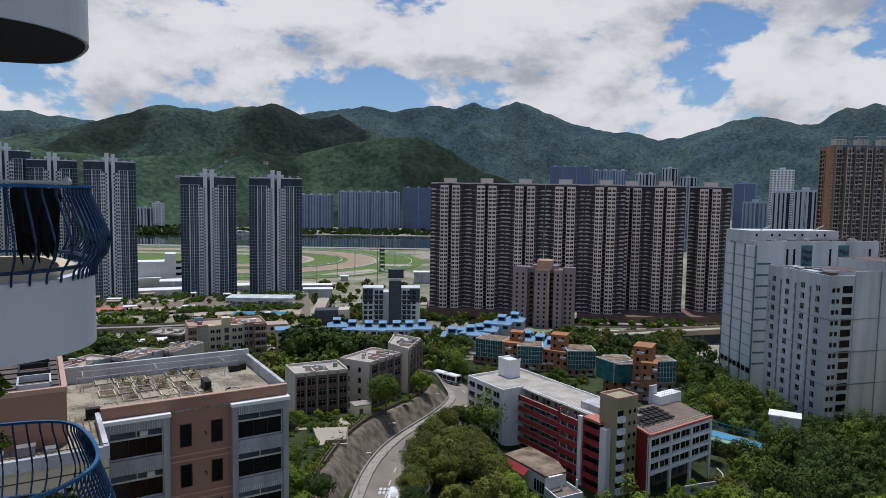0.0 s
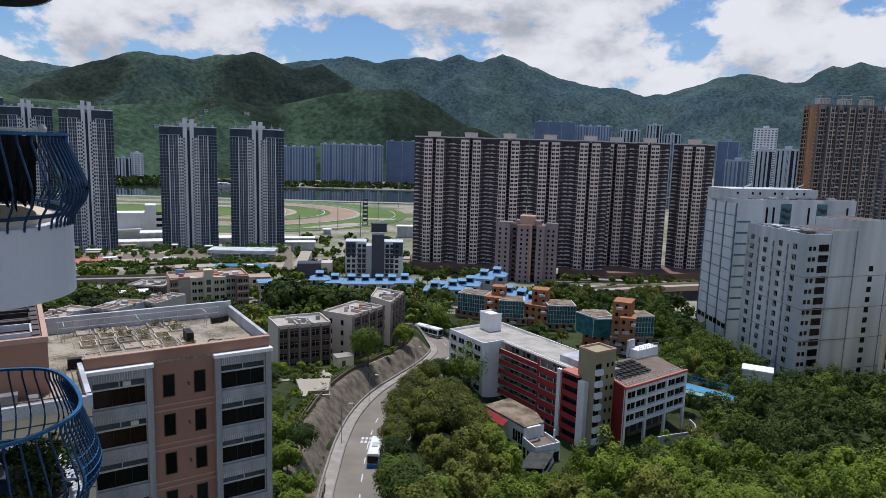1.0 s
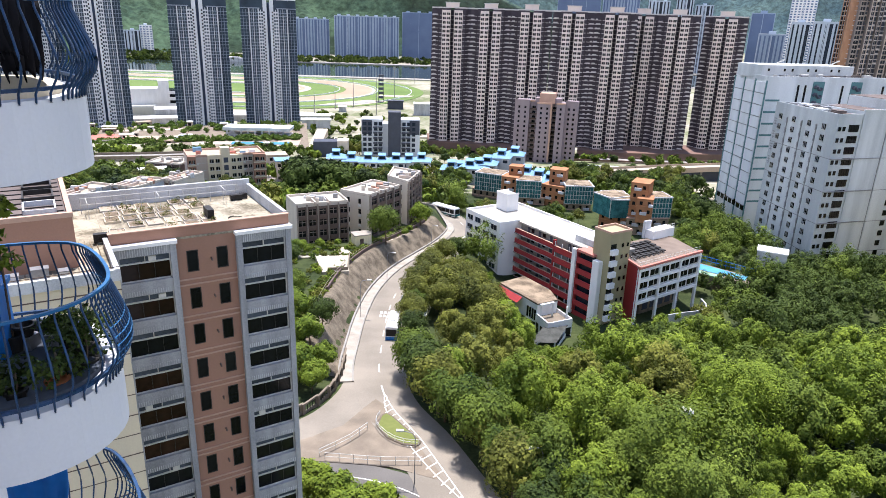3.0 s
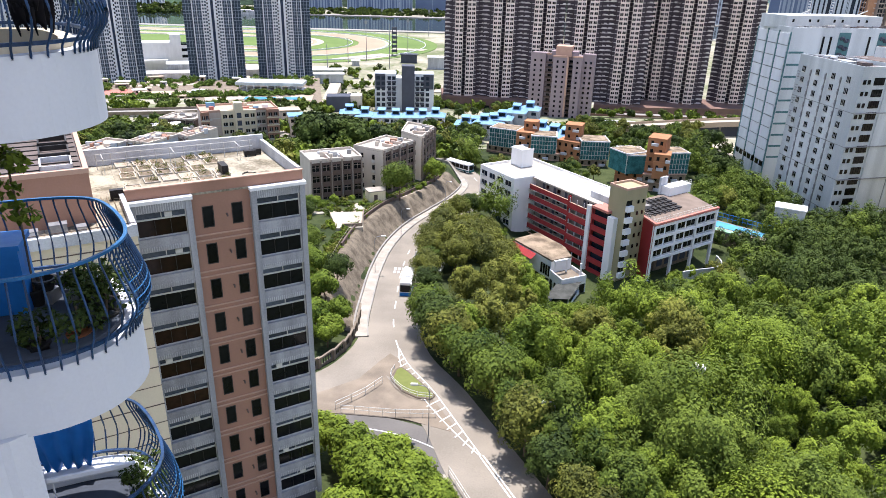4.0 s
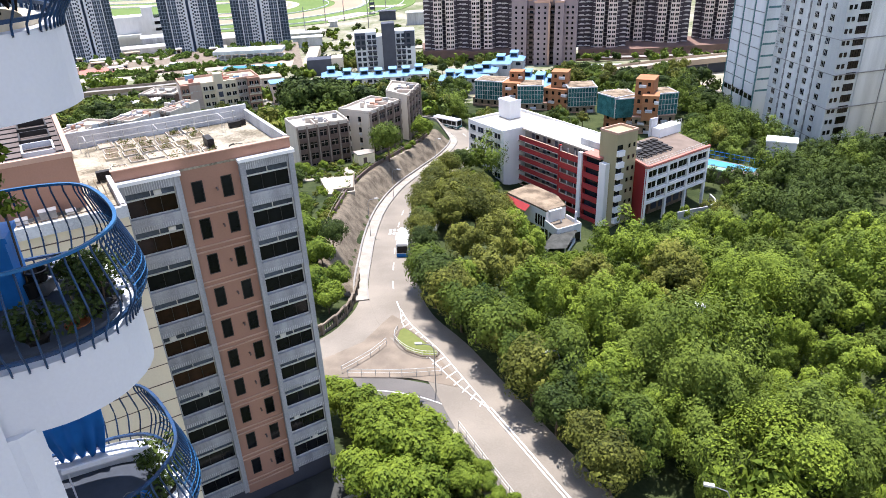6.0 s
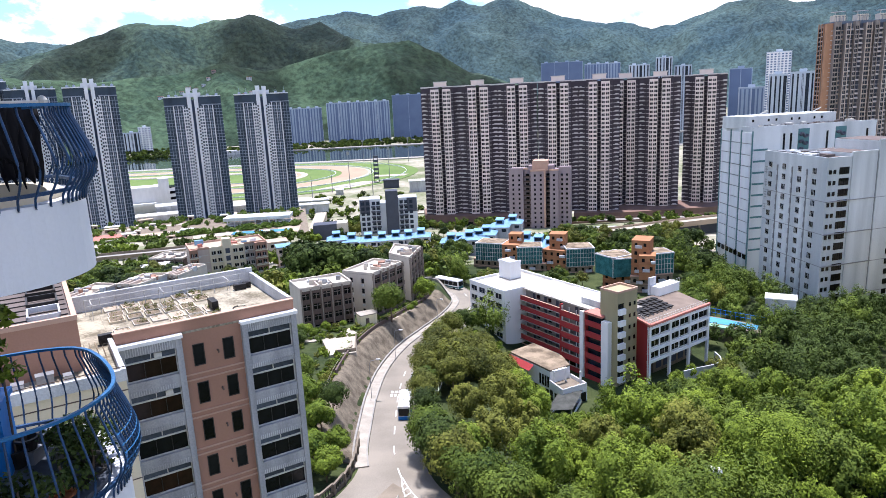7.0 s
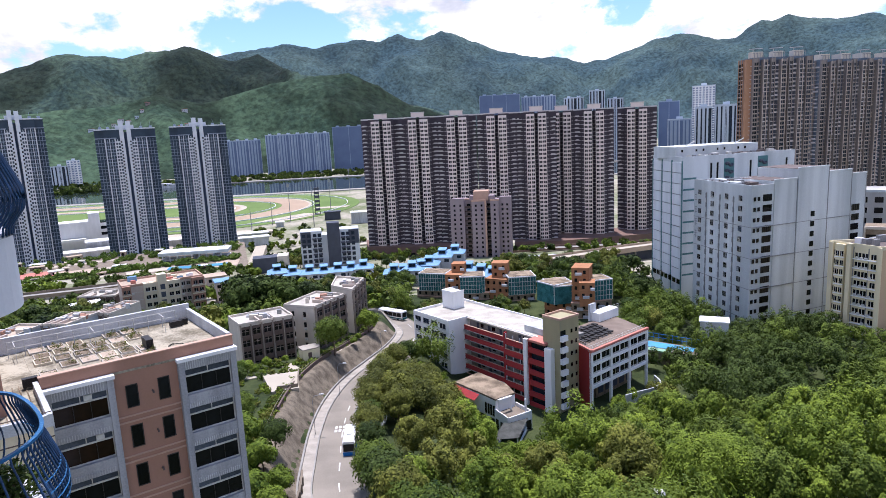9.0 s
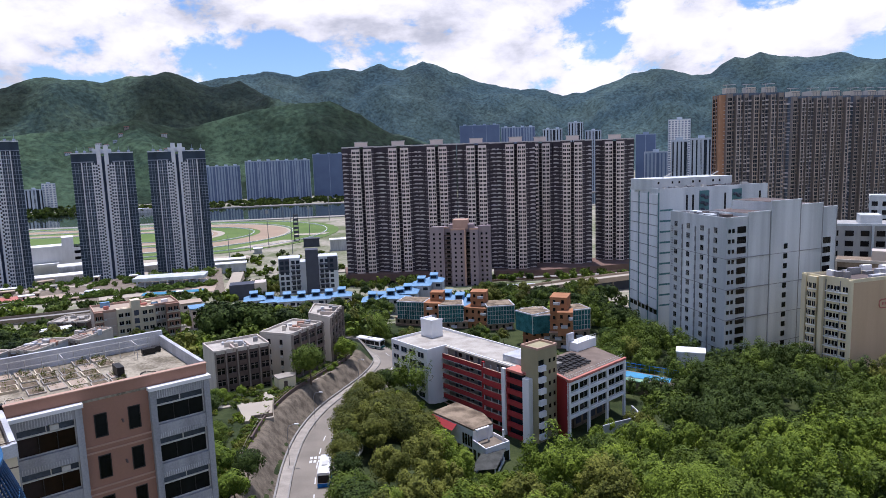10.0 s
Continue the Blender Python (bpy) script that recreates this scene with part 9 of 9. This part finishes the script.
for b, d, w, dep, turn, z, m_, nm, lab in (
        (-26.2, 540, 30, 22, 8, GZ + 0.15, M_TILE_RED, "sports_court", "reddish fenced sports court"),
        (-23.6, 528, 26, 18, 8, GZ + 0.2, M_DIRT, "sports_court", "brown paved sports court"),
        (-21.4, 520, 18, 10, -5, GZ + 0.3, M_POOL, "garden_pool", "pale blue garden pool"),
        (-21.4, 531, 22, 8, -5, GZ + 0.25, M_SANDPALE, "plaza", "pale pool terrace"),
        (-18.6, 500, 34, 14, -4, GZ + 0.12, M_SANDPALE, "plaza", "pale paved plaza"),
        (-15.2, 494, 40, 9, 9, GZ + 0.35, M_POOL, "club_pool", "turquoise pool beside the club house"),
        (-12.9, 498, 16, 26, 6, GZ + 0.15, M_DIRT, "plaza", "warm paved forecourt"),
        (-24.8, 500, 60, 6, 4, GZ + 0.18, M_SANDPALE, "path", "pale garden path"),
        (-27.0, 470, 50, 8, 0, GZ + 0.16, M_SANDPALE, "path", "pale garden path"),
        (-22.8, 566, 60, 8, 0, GZ + 0.14, M_SANDPALE, "path", "pale garden path"),
        (-20.0, 462, 44, 7, 4, GZ + 0.2, M_DIRT, "path", "warm brick garden path"),
        (-15.8, 462, 30, 8, 6, GZ + 0.17, M_SANDPALE, "path", "pale garden path"),
        (-9.2, 560, 30, 40, 0, 1.6, M_SANDPALE, "plaza", "pale paved plaza"),
        (-10.6, 520, 9, 120, 5, 9.0, M_SANDPALE, "ramp", "pale concrete ramp road"),
        (-3.0, 600, 60, 20, 0, 1.2, M_SANDPALE, "plaza", "pale car park surface"),
        (-7.2, 470, 26, 30, 0, 12.0, M_SANDPALE, "plaza", "pale paved yard beside the flats"),
        (-22.0, 660, 120, 40, 0, 1.0, M_SANDPALE, "plaza", "pale paved square behind the towers")):
    lone(nm, plate(b, d, w, dep, turn, z - 8, z), m_, lab, nm.replace("_", " "), "structure")
rr = random.Random(15)
# clipped hedges and shrub beds of the garden
beds = []
for k in range(420):
    b, d = rr.uniform(-31, -12.0), rr.choice((rr.uniform(436, 476), rr.uniform(506, 514), rr.uniform(545, 590)))
    beds.append(at(b, d))
T_HEDGE = [crown_template(560 + k, 90, 0.2, 7) for k in range(4)]


def garden_gather(name, spots_, label):
    rl = np.random.default_rng(19)
    vs = []
    for x, y in spots_:
        v = T_HEDGE[rl.integers(0, 4)]
        r, h = rl.uniform(1.6, 3.2), rl.uniform(1.6, 4.6)
        vs.append(np.stack([v[:, 0] * r * 1.4 + x, v[:, 1] * r + y, v[:, 2] * h + GZ - 0.3], 1))
    return tagged(new(name, quads_mesh(name, np.concatenate(vs), M_HEDGE, 3)), label, "shrubs", kind="stuff")


garden_gather("garden_shrubs", beds, "low green shrub beds and small trees of the podium garden")
for k in range(46):
    b, d = rr.uniform(-30, -12.5), rr.choice((rr.uniform(440, 480), rr.uniform(500, 590)))
    x, y = at(b, d)
    w, dep, h = rr.uniform(3, 11), rr.uniform(3, 6), rr.uniform(1.2, 3.4)
    th = thing("garden_pavilion", x, y, GZ, rr.choice(("low white garden pavilion with flat roof", "low beige service hut with flat roof")), "pavilion", -b + rr.uniform(-15, 15), group="garden pavilions")
    g = Geo()
    g.box(-w / 2, w / 2, -dep / 2, dep / 2, -0.2, h)
    part("wall", g, rr.choice((M_WHITE_OLD, M_BEIGE, M_DIRT, M_PAVE)), th)
    g = Geo()
    g.box(-w / 2 - 0.4, w / 2 + 0.4, -dep / 2 - 0.4, dep / 2 + 0.4, h, h + 0.35)
    part("roof", g, rr.choice((M_ROOF_PALE, M_WHITE, M_SANDPALE, M_DIRT, M_WHITE)), th)
    g = Geo()
    g.box(-w * 0.3, w * 0.3, -dep / 2 - 0.06, -dep / 2, 0.2, h * 0.75)
    part("opening", g, M_GLASS, th)
# round dark tree and the little street of low roofs beyond the beige house
for b, d, z, w, lab, m_ in ((-13.5, 302, 38.8, 6, "small house with a bright blue sheet roof", M_BLUEROOF), (-14.0, 330, 36.0, 9, "small brown flat-roofed house", M_DIRT), (-23.6, 282, 40.5, 10, "brown house with a white roof deck", M_WHITE)):
    x, y = at(b, d)
    th = thing("small_house", x, y, z, lab, "house", -b + 6)
    g = Geo()
    g.box(-w / 2, w / 2, -4, 4, -14, 0)
    part("wall", g, M_BEIGE_PINK if m_ is not M_WHITE else M_BROWN, th)
    g = Geo()
    g.box(-w / 2 - 0.5, w / 2 + 0.5, -4.5, 4.5, 0, 0.4)
    part("roof", g, m_, th)
    for q in (-0.3, 0.0, 0.3):
        for r in range(3):
            g = Geo()
            g.box(q * w - 0.7, q * w + 0.7, -4.07, -4.0, -2.4 - r * 2.8, -1.0 - r * 2.8)
            part("pane", g, M_GLASS, th)
g = Geo()
g.prism(ccw([at(11.6, 338), at(15.2, 342), at(15.0, 356), at(11.5, 352)]), 18, 30.6)
lone("bus_depot", g, M_WHITE_OLD, "low wide building with a flat white roof", "building")
# elevated roads
for nm, pts, z, w in (("viaduct_west", [at(-34, 396), at(-27.6, 384), at(-21.5, 378), at(-17, 386)], 27.5, 5.0), ("viaduct_east", [at(10.0, 395), at(14.5, 405), at(19, 417), at(25, 430)], 20.5, 6.5), ("viaduct_rail", [at(10.5, 428), at(16, 436), at(24.5, 456)], 19.0, 6.0)):
    ln = smooth_line(pts, 8)
    flat = lambda x, y, z=z: z
    g = Geo()
    strip(g, ln, -w, w, -1.8, 0.0, 2, flat)
    th = lone(nm, g, M_CONCRETE, "pale concrete elevated road on columns", "viaduct", "structure")
    g = Geo()
    strip(g, ln, -w - 0.3, -w, -0.4, 1.2, 2, flat)
    strip(g, ln, w, w + 0.3, -0.4, 1.2, 2, flat)
    part("parapet", g, M_PAVE if nm != "viaduct_rail" else M_PODIUM, th)
    for j in range(1, len(ln), 3):
        g = Geo()
        x, y = ln[j]
        g.box(x - 1.0, x + 1.0, y - 1.0, y + 1.0, 0, z - 1.8)
        part("column", g, M_CONCRETE, th)
# road bridge in front of the estate, dark beneath
bridge_line = smooth_line([at(13.6, 326), at(16.0, 335), at(19.3, 350), at(22.6, 366), at(27.0, 388)], 6)
level = lambda x, y: 33.0
g = Geo()
strip(g, bridge_line, -4.5, 4.5, -1.3, 0.0, 2, level)
bridge = lone("viaduct_near", g, M_SANDPALE, "pale concrete road bridge over a dark underpass", "viaduct", "structure")
for o in (-4.7, 4.5):
    g = Geo()
    strip(g, bridge_line, o, o + 0.25, -1.4, 1.1, 2, level)
    part("parapet", g, M_DIRT, bridge)
# slate panels fill the open underpass in place of its shade
g = Geo()
strip(g, bridge_line, -1.5, -1.0, -9.0, -1.3, 2, level)
strip(g, bridge_line, 1.0, 1.5, -9.0, -1.3, 2, level)
part("underpass_wall", g, M_SLATE, bridge, "dark panel in place of shade under the bridge")
for j in range(1, len(bridge_line), 2):
    x, y = bridge_line[j]
    g = Geo()
    g.box(x - 2.6, x - 1.8, y - 3.6, y - 2.8, 22.0, 31.7)
    part("column", g, M_CONCRETE, bridge)
# racecourse buildings: white stepped car park with curved decks
rb = thing("stand_building", *at(-23, 720), 0, "white multi-storey racecourse building with open decks", "building")
rb.matrix_world = pose(0, 0, 0)
fr, d = framed(at(-24.8, 735), at(-20.4, 735))
g = Geo()
g.bar(fr, 28, 38, -20, 0, 0, 34)
g.bar(fr, 0, 30, -26, -4, 0, 26)
part("wall", g, M_WHITE, rb)
for k in range(4):
    g = Geo()
    g.bar(fr, 36, d + 2, -22, 2.0, 3 + k * 6.0, 6.0 + k * 6.0)
    part("deck", g, M_WHITE, rb)
# solid near-black block between the decks instead of shaded open space
g = Geo()
g.bar(fr, 38, d, -20, 0.5, 0, 25)
part("deck_shadow", g, M_GLASS, rb, "dark block in place of shade inside the decks")
g = Geo()
g.bar(fr, -5, 24, -2, 4, 8, 10.5)
part("entrance_canopy", g, M_WHITE, rb)
for b, d, w, dep, h, lab in ((-1.6, 745, 22, 12, 12, "low white racecourse equipment shed"), (-4.0, 790, 18, 10, 9, "dark low totalisator board"), (-10.6, 640, 26, 10, 8, "low white station canopy"), (-8.4, 760, 8, 8, 5, "small white track hut"), (-22.6, 676, 90, 16, 6, "long low white station roof"), (-16.7, 690, 40, 16, 6, "long low white covered walkway"), (-11.4, 690, 46, 12, 5, "long low white covered walkway"), (-21.5, 700, 36, 18, 11, "low white curved-roof annex"), (-17.0, 1560, 30, 10, 9, "low white riverside boathouse"), (-16.2, 1560, 24, 10, 7, "low white riverside boathouse")):
    x, y = at(b, d)
    th = thing("racecourse_shed", x, y, 0, lab, "shed", -b)
    g = Geo()
    g.box(-w / 2, w / 2, -dep / 2, dep / 2, -0.5, h)
    part("wall", g, M_SLATE if "dark" in lab else M_WHITE_OLD, th)
    g = Geo()
    g.box(-w / 2 - 1, w / 2 + 1, -dep / 2 - 1, dep / 2 + 1, h, h + 0.8)
    part("roof", g, M_SLATE if "dark" in lab else M_WHITE, th)
for b, d, h in ((-10.7, 700, 40), (-5.6, 735, 46), (-9.0, 780, 38), (-7.5, 800, 44), (-4.1, 900, 40), (-12.0, 860, 42), (-6.2, 1150, 38), (-2.4, 1120, 40), (-0.9, 1160, 46)):
    if d < 790 and d != 735:
        h *= 0.7
    x, y = at(b, d)
    th = thing("floodlight_mast", x, y, 0, "grey lattice floodlight mast by the track", "mast", -b, group="floodlight masts")
    g = Geo()
    g.tube([(0, 0, 0), (0, 0, h)], 0.45, 6, 0.25)
    part("mast", g, M_ALU, th)
    g = Geo()
    g.box(-1.5, 1.5, -0.5, 0.5, h - 4, h)
    if d > 790:
        part("lamp_frame", g, M_ALU, th)
bd = thing("results_tower", *at(-5.2, 850), 0, "dark lattice results tower on the turf", "tower", 5.2)
for k in range(4):
    g = Geo()
    sx, sy = (-1, 1)[k % 2], (-1, 1)[k // 2]
    g.tube([(sx * 3, sy * 3, 0), (sx * 2.2, sy * 2.2, 34)], 0.35, 5)
    part("leg", g, M_DARKFRAME, bd)
for k in range(6):
    g = Geo()
    g.box(-3.2, 3.2, -3.0, 3.0, 5 + k * 5.2, 7.6 + k * 5.2)
    part("panel", g, M_SLATE, bd, "dark display panel")
# houses on the far hill
rr = random.Random(2)
for k in range(11):
    b, d = rr.choice((rr.uniform(-22, -14.5), rr.uniform(-21.5, -18.5), rr.uniform(-15.5, -13.5))), rr.uniform(2080, 2300)
    x, y = at(b, d)
    z = hill_z(RIDGE_FRONT, 1900, 2350, 2450, 33.0, 85, b, d)
    th = thing("hill_house", x, y, z, "small pale house on the wooded hillside", "house", -b, group="hill houses")
    g = Geo()
    w = rr.uniform(8, 18)
    h = rr.uniform(4, 7)
    g.box(-w / 2, w / 2, -6, 6, -12, h)
    part("wall", g, rr.choice((M_HAZE_B, M_WHITE_OLD, M_TAN)), th)
    g = Geo()
    g.box(-w / 2 - 0.6, w / 2 + 0.6, -6.6, 6.6, h, h + 1.0)
    part("roof", g, rr.choice((M_HAZE_B, M_TILE_RED)), th)
    for q in range(int(w / 5)):
        g = Geo()
        g.box(-w / 2 + 1.5 + q * 5, -w / 2 + 4 + q * 5, -6.1, -5.9, h - 4, h - 1.8)
        part("pane", g, M_GLASS_BLUE, th)


# ---- vehicles ----
def bus(x, y, turn, length, width, height, body, stripe, label):
    z = float(ground_at(x, y)) + 0.14
    th = thing("bus", x, y, z, label, "bus", turn)
    g = Geo()
    w, l = width / 2, length / 2
    prof = [(-w, 0.35), (-w, height - 0.25), (-w + 0.22, height), (w - 0.22, height), (w, height - 0.25), (w, 0.35)]
    k = len(g.v)
    for yy in (-l, l):
        g.v.extend([(px_, yy, pz) for px_, pz in prof])
    n = len(prof)
    for i in range(n):
        j = (i + 1) % n
        g.f.append((k + i, k + n + i, k + n + j, k + j))
    g.f.append(tuple(range(k, k + n)))
    g.f.append(tuple(range(k + n, k + 2 * n))[::-1])
    part("body", g, body, th)
    g = Geo()
    g.box(-w + 0.12, w - 0.12, -l - 0.03, -l + 0.02, 1.15, height - 0.45)
    part("windscreen", g, M_GLASS, th)
    for s in (-1, 1):
        for q in range(5):
            g = Geo()
            y0 = -l + 0.5 + q * (length - 0.9) / 5
            g.box(s * w - 0.02, s * w + 0.02, y0, y0 + (length - 0.9) / 5 - 0.12, 1.3, height - 0.55)
            part("side_pane", g, M_GLASS, th)
        g = Geo()
        g.box(s * w - 0.03, s * w + 0.03, -l + 0.1, l - 0.1, 0.55, 0.95)
        part("stripe", g, stripe, th)
        for yy in (-l * 0.62, l * 0.6):
            g = Geo()
            g.tube([(s * (w - 0.28), yy, 0.42), (s * (w + 0.02), yy, 0.42)], 0.42, 12)
            part("wheel", g, M_TYRE, th)
    g = Geo()
    g.box(-w + 0.05, w - 0.05, -l - 0.06, -l, 0.35, 1.05)
    part("bumper", g, stripe, th)
    g = Geo()
    g.box(-0.5, 0.5, -0.8, 0.8, height, height + 0.18)
    part("roof_unit", g, M_AC, th)
    return th


def car(x, y, turn, paint, label):
    z = float(ground_at(x, y)) + 0.14
    th = thing("car", x, y, z, label, "car", turn, group="parked cars")
    g = Geo()
    prof = [(-2.15, 0.3), (-2.15, 0.72), (-1.25, 0.88), (-0.6, 1.42), (0.95, 1.45), (1.65, 0.95), (2.1, 0.85), (2.15, 0.3)]
    k, n = len(g.v), len(prof)
    for s in (-0.85, 0.85):
        g.v.extend([(s * (0.86 if pz > 1.2 else 1.0), py, pz) for py, pz in prof])
    for i in range(n):
        j = (i + 1) % n
        g.f.append((k + i, k + j, k + n + j, k + n + i))
    g.f.append(tuple(range(k, k + n))[::-1])
    g.f.append(tuple(range(k + n, k + 2 * n)))
    part("body", g, paint, th)
    g = Geo()
    g.face((-0.68, -1.18, 0.93), (0.68, -1.18, 0.93), (0.66, -0.65, 1.4), (-0.66, -0.65, 1.4))
    part("windscreen", g, M_GLASS, th)
    g = Geo()
    g.face((0.68, 1.62, 0.99), (-0.68, 1.62, 0.99), (-0.66, 1.0, 1.43), (0.66, 1.0, 1.43))
    part("rear_window", g, M_GLASS, th)
    for s in (-1, 1):
        g = Geo()
        g.face((s * 0.86, -1.0, 0.93), (s * 0.86, 1.4, 0.95), (s * 0.76, 0.9, 1.38), (s * 0.76, -0.55, 1.38))
        part("side_window", g, M_GLASS, th)
        for yy in (-1.35, 1.35):
            g = Geo()
            g.tube([(s * 0.68, yy, 0.32), (s * 0.88, yy, 0.32)], 0.32, 12)
            part("wheel", g, M_TYRE, th)
    return th


bus(-7.7, 109.5, -2, 7.0, 2.1, 2.9, M_WHITE, M_PLASTIC_BLUE, "white minibus with blue front on the hill road")
bus(2.0, 219.6, 48, 10.5, 2.5, 3.2, M_WHITE, M_TEAL, "white and green single-deck bus on the bend")
M_SILVER = mat("silver_car_paint", (0.5, 0.5, 0.52), rough=0.3, metal=0.6, scale=3)
M_BLACKCAR = mat("black_car_paint", (0.02, 0.02, 0.022), rough=0.25, scale=3)
M_GREYCAR = mat("dark_grey_car_paint", (0.08, 0.085, 0.09), rough=0.3, metal=0.4, scale=3)
car(-6.6, 127.5, -6, M_SILVER, "silver hatchback parked beside the road")
car(-3.2, 113.0, -3, M_BLACKCAR, "black saloon parked under the trees")
car(-3.4, 106.5, 0, M_WHITE, "white saloon parked under the trees")
car(-2.4, 121.0, -10, M_WHITE, "white car parked under the trees")
car(64.5, 152.0, 30, M_BLACKCAR, "black car parked by the building on stilts")
car(60.0, 149.2, 35, M_GREYCAR, "dark grey car parked below the block")


# ---- street furniture ----
def street_lamp(x, y, h, turn, label):
    z = float(ground_at(x, y)) + 0.2
    th = thing("street_lamp", x, y, z, label, "street lamp", turn, group="street lamps")
    g = Geo()
    g.tube([(0, 0, 0), (0, 0, h * 0.9), (0.3, 0, h)], 0.065, 8, 0.04)
    part("pole", g, M_ALU, th)
    g = Geo()
    g.tube([(0.3, 0, h), (1.5, 0, h + 0.25)], 0.045, 6)
    part("arm", g, M_ALU, th)
    g = Geo()
    g.box(1.3, 2.1, -0.16, 0.16, h + 0.18, h + 0.36)
    part("lantern", g, M_AC, th)
    return th


street_lamp(-1.9, 62.6, 6.5, 180, "grey street lamp at the road junction")
street_lamp(11.5, 59.0, 7.5, 200, "grey street lamp above the lower road")
street_lamp(21.5, 38.5, 7.5, 160, "grey street lamp among the trees")
street_lamp(-14.6, 118.0, 7.5, 0, "grey street lamp on the west footway")
street_lamp(-11.5, 142.0, 7.5, -20, "grey street lamp on the west footway")
street_lamp(-2.0, 175.0, 7.5, -40, "grey street lamp on the bend")


def railing(name, pts, h, label, gap=1.6, base=0.2, material=None):
    """Pipe railing: each post and each rail is a part."""
    th = thing(name, pts[0][0], pts[0][1], 0, label, "railing")
    th.matrix_world = pose(0, 0, 0)
    ln = smooth_line(pts, gap)
    zs = [float(ground_at(p[0], p[1])) + base for p in ln]
    for p, z in zip(ln, zs):
        g = Geo()
        g.tube([(p[0], p[1], z), (p[0], p[1], z + h)], 0.035, 5)
        part("post", g, material or M_AC, th)
    for k in (0.5, 1.0):
        g = Geo()
        g.tube([(p[0], p[1], z + h * k) for p, z in zip(ln, zs)], 0.035, 5)
        part("rail", g, material or M_AC, th)
    return th


railing("railing", [(-12.6, 66.5), (-6, 66.0), (-1.2, 66.2)], 1.0, "pale pipe railing along the traffic island")
railing("railing", [(-13.4, 67.2), (-10.2, 70.6), (-8.4, 73.6)], 1.0, "pale pipe railing along the side road")
railing("railing", [tuple(MAIN[i] + sides(MAIN)[i] * 4.4) for i in range(len(MAIN)) if 36 < MAIN[i][1] < 58][::6], 1.0, "grey pipe railing between footway and road")
railing("railing", [(-7.1, 77.0), (-7.4, 74.4), (-5.7, 71.4), (-3.6, 70.0), (-1.7, 69.8)], 0.7, "low pale railing round the grass island", base=0.5)
railing("fence", [tuple(MAIN[i] + sides(MAIN)[i] * 11.9) for i in range(len(MAIN)) if 96 < MAIN[i][1] < 196][::8], 1.3, "dark metal fence along the top of the slope", 2.2, 0.1, M_FIN)
# balustrade west of the side road
bal = thing("balustrade", -18, 74, 50, "pale concrete balustrade wall with dark openings", "wall")
bal.matrix_world = pose(0, 0, 0)
ln = smooth_line([(-30, 72.6), (-22, 73.8), (-17.4, 77.4), (-14.9, 83.2), (-14.2, 90.0), (-14.6, 98.0)], 2.2)
for p, q in zip(ln, ln[1:]):
    fr, d = framed(tuple(p), tuple(q))
    z = float(ground_at(*p))
    g = Geo()
    g.bar(fr, -0.25, 0.25, -0.25, 0.25, z - 1.5, z + 1.7)
    part("pier", g, M_PAVE, bal)
    g = Geo()
    g.bar(fr, 0.2, d - 0.2, -0.12, 0.12, z - 1.5, z + 0.35)
    part("plinth", g, M_PAVE, bal)
    g = Geo()
    g.bar(fr, 0.2, d - 0.2, -0.15, 0.15, z + 1.3, z + 1.55)
    part("coping", g, M_PAVE, bal)
    g = Geo()
    for k in range(5):
        g.bar(fr, 0.35 + k * (d - 0.7) / 4.5, 0.45 + k * (d - 0.7) / 4.5, -0.05, 0.05, z + 0.35, z + 1.3)
    part("bars", g, M_DARKFRAME, bal)
# little white huts showing through the wood
for b, d, w, z_up in ((23.35, 84, 1.8, 4.0), (27.8, 200, 7.6, 9.0)):
    x, y = at(b, d)
    z = float(ground_at(x, y))
    if b > 25:
        z_up = 41.8 - z
    th = thing("hut", x, y, z, "small white flat-roofed hut among trees", "hut", -b)
    g = Geo()
    g.box(-w / 2, w / 2, -w / 3, w / 3, -0.5, z_up)
    part("wall", g, M_WHITE_OLD, th)
    g = Geo()
    g.box(-w / 2 - 0.2, w / 2 + 0.2, -w / 3 - 0.2, w / 3 + 0.2, z_up, z_up + 0.3)
    part("roof", g, M_WHITE, th)
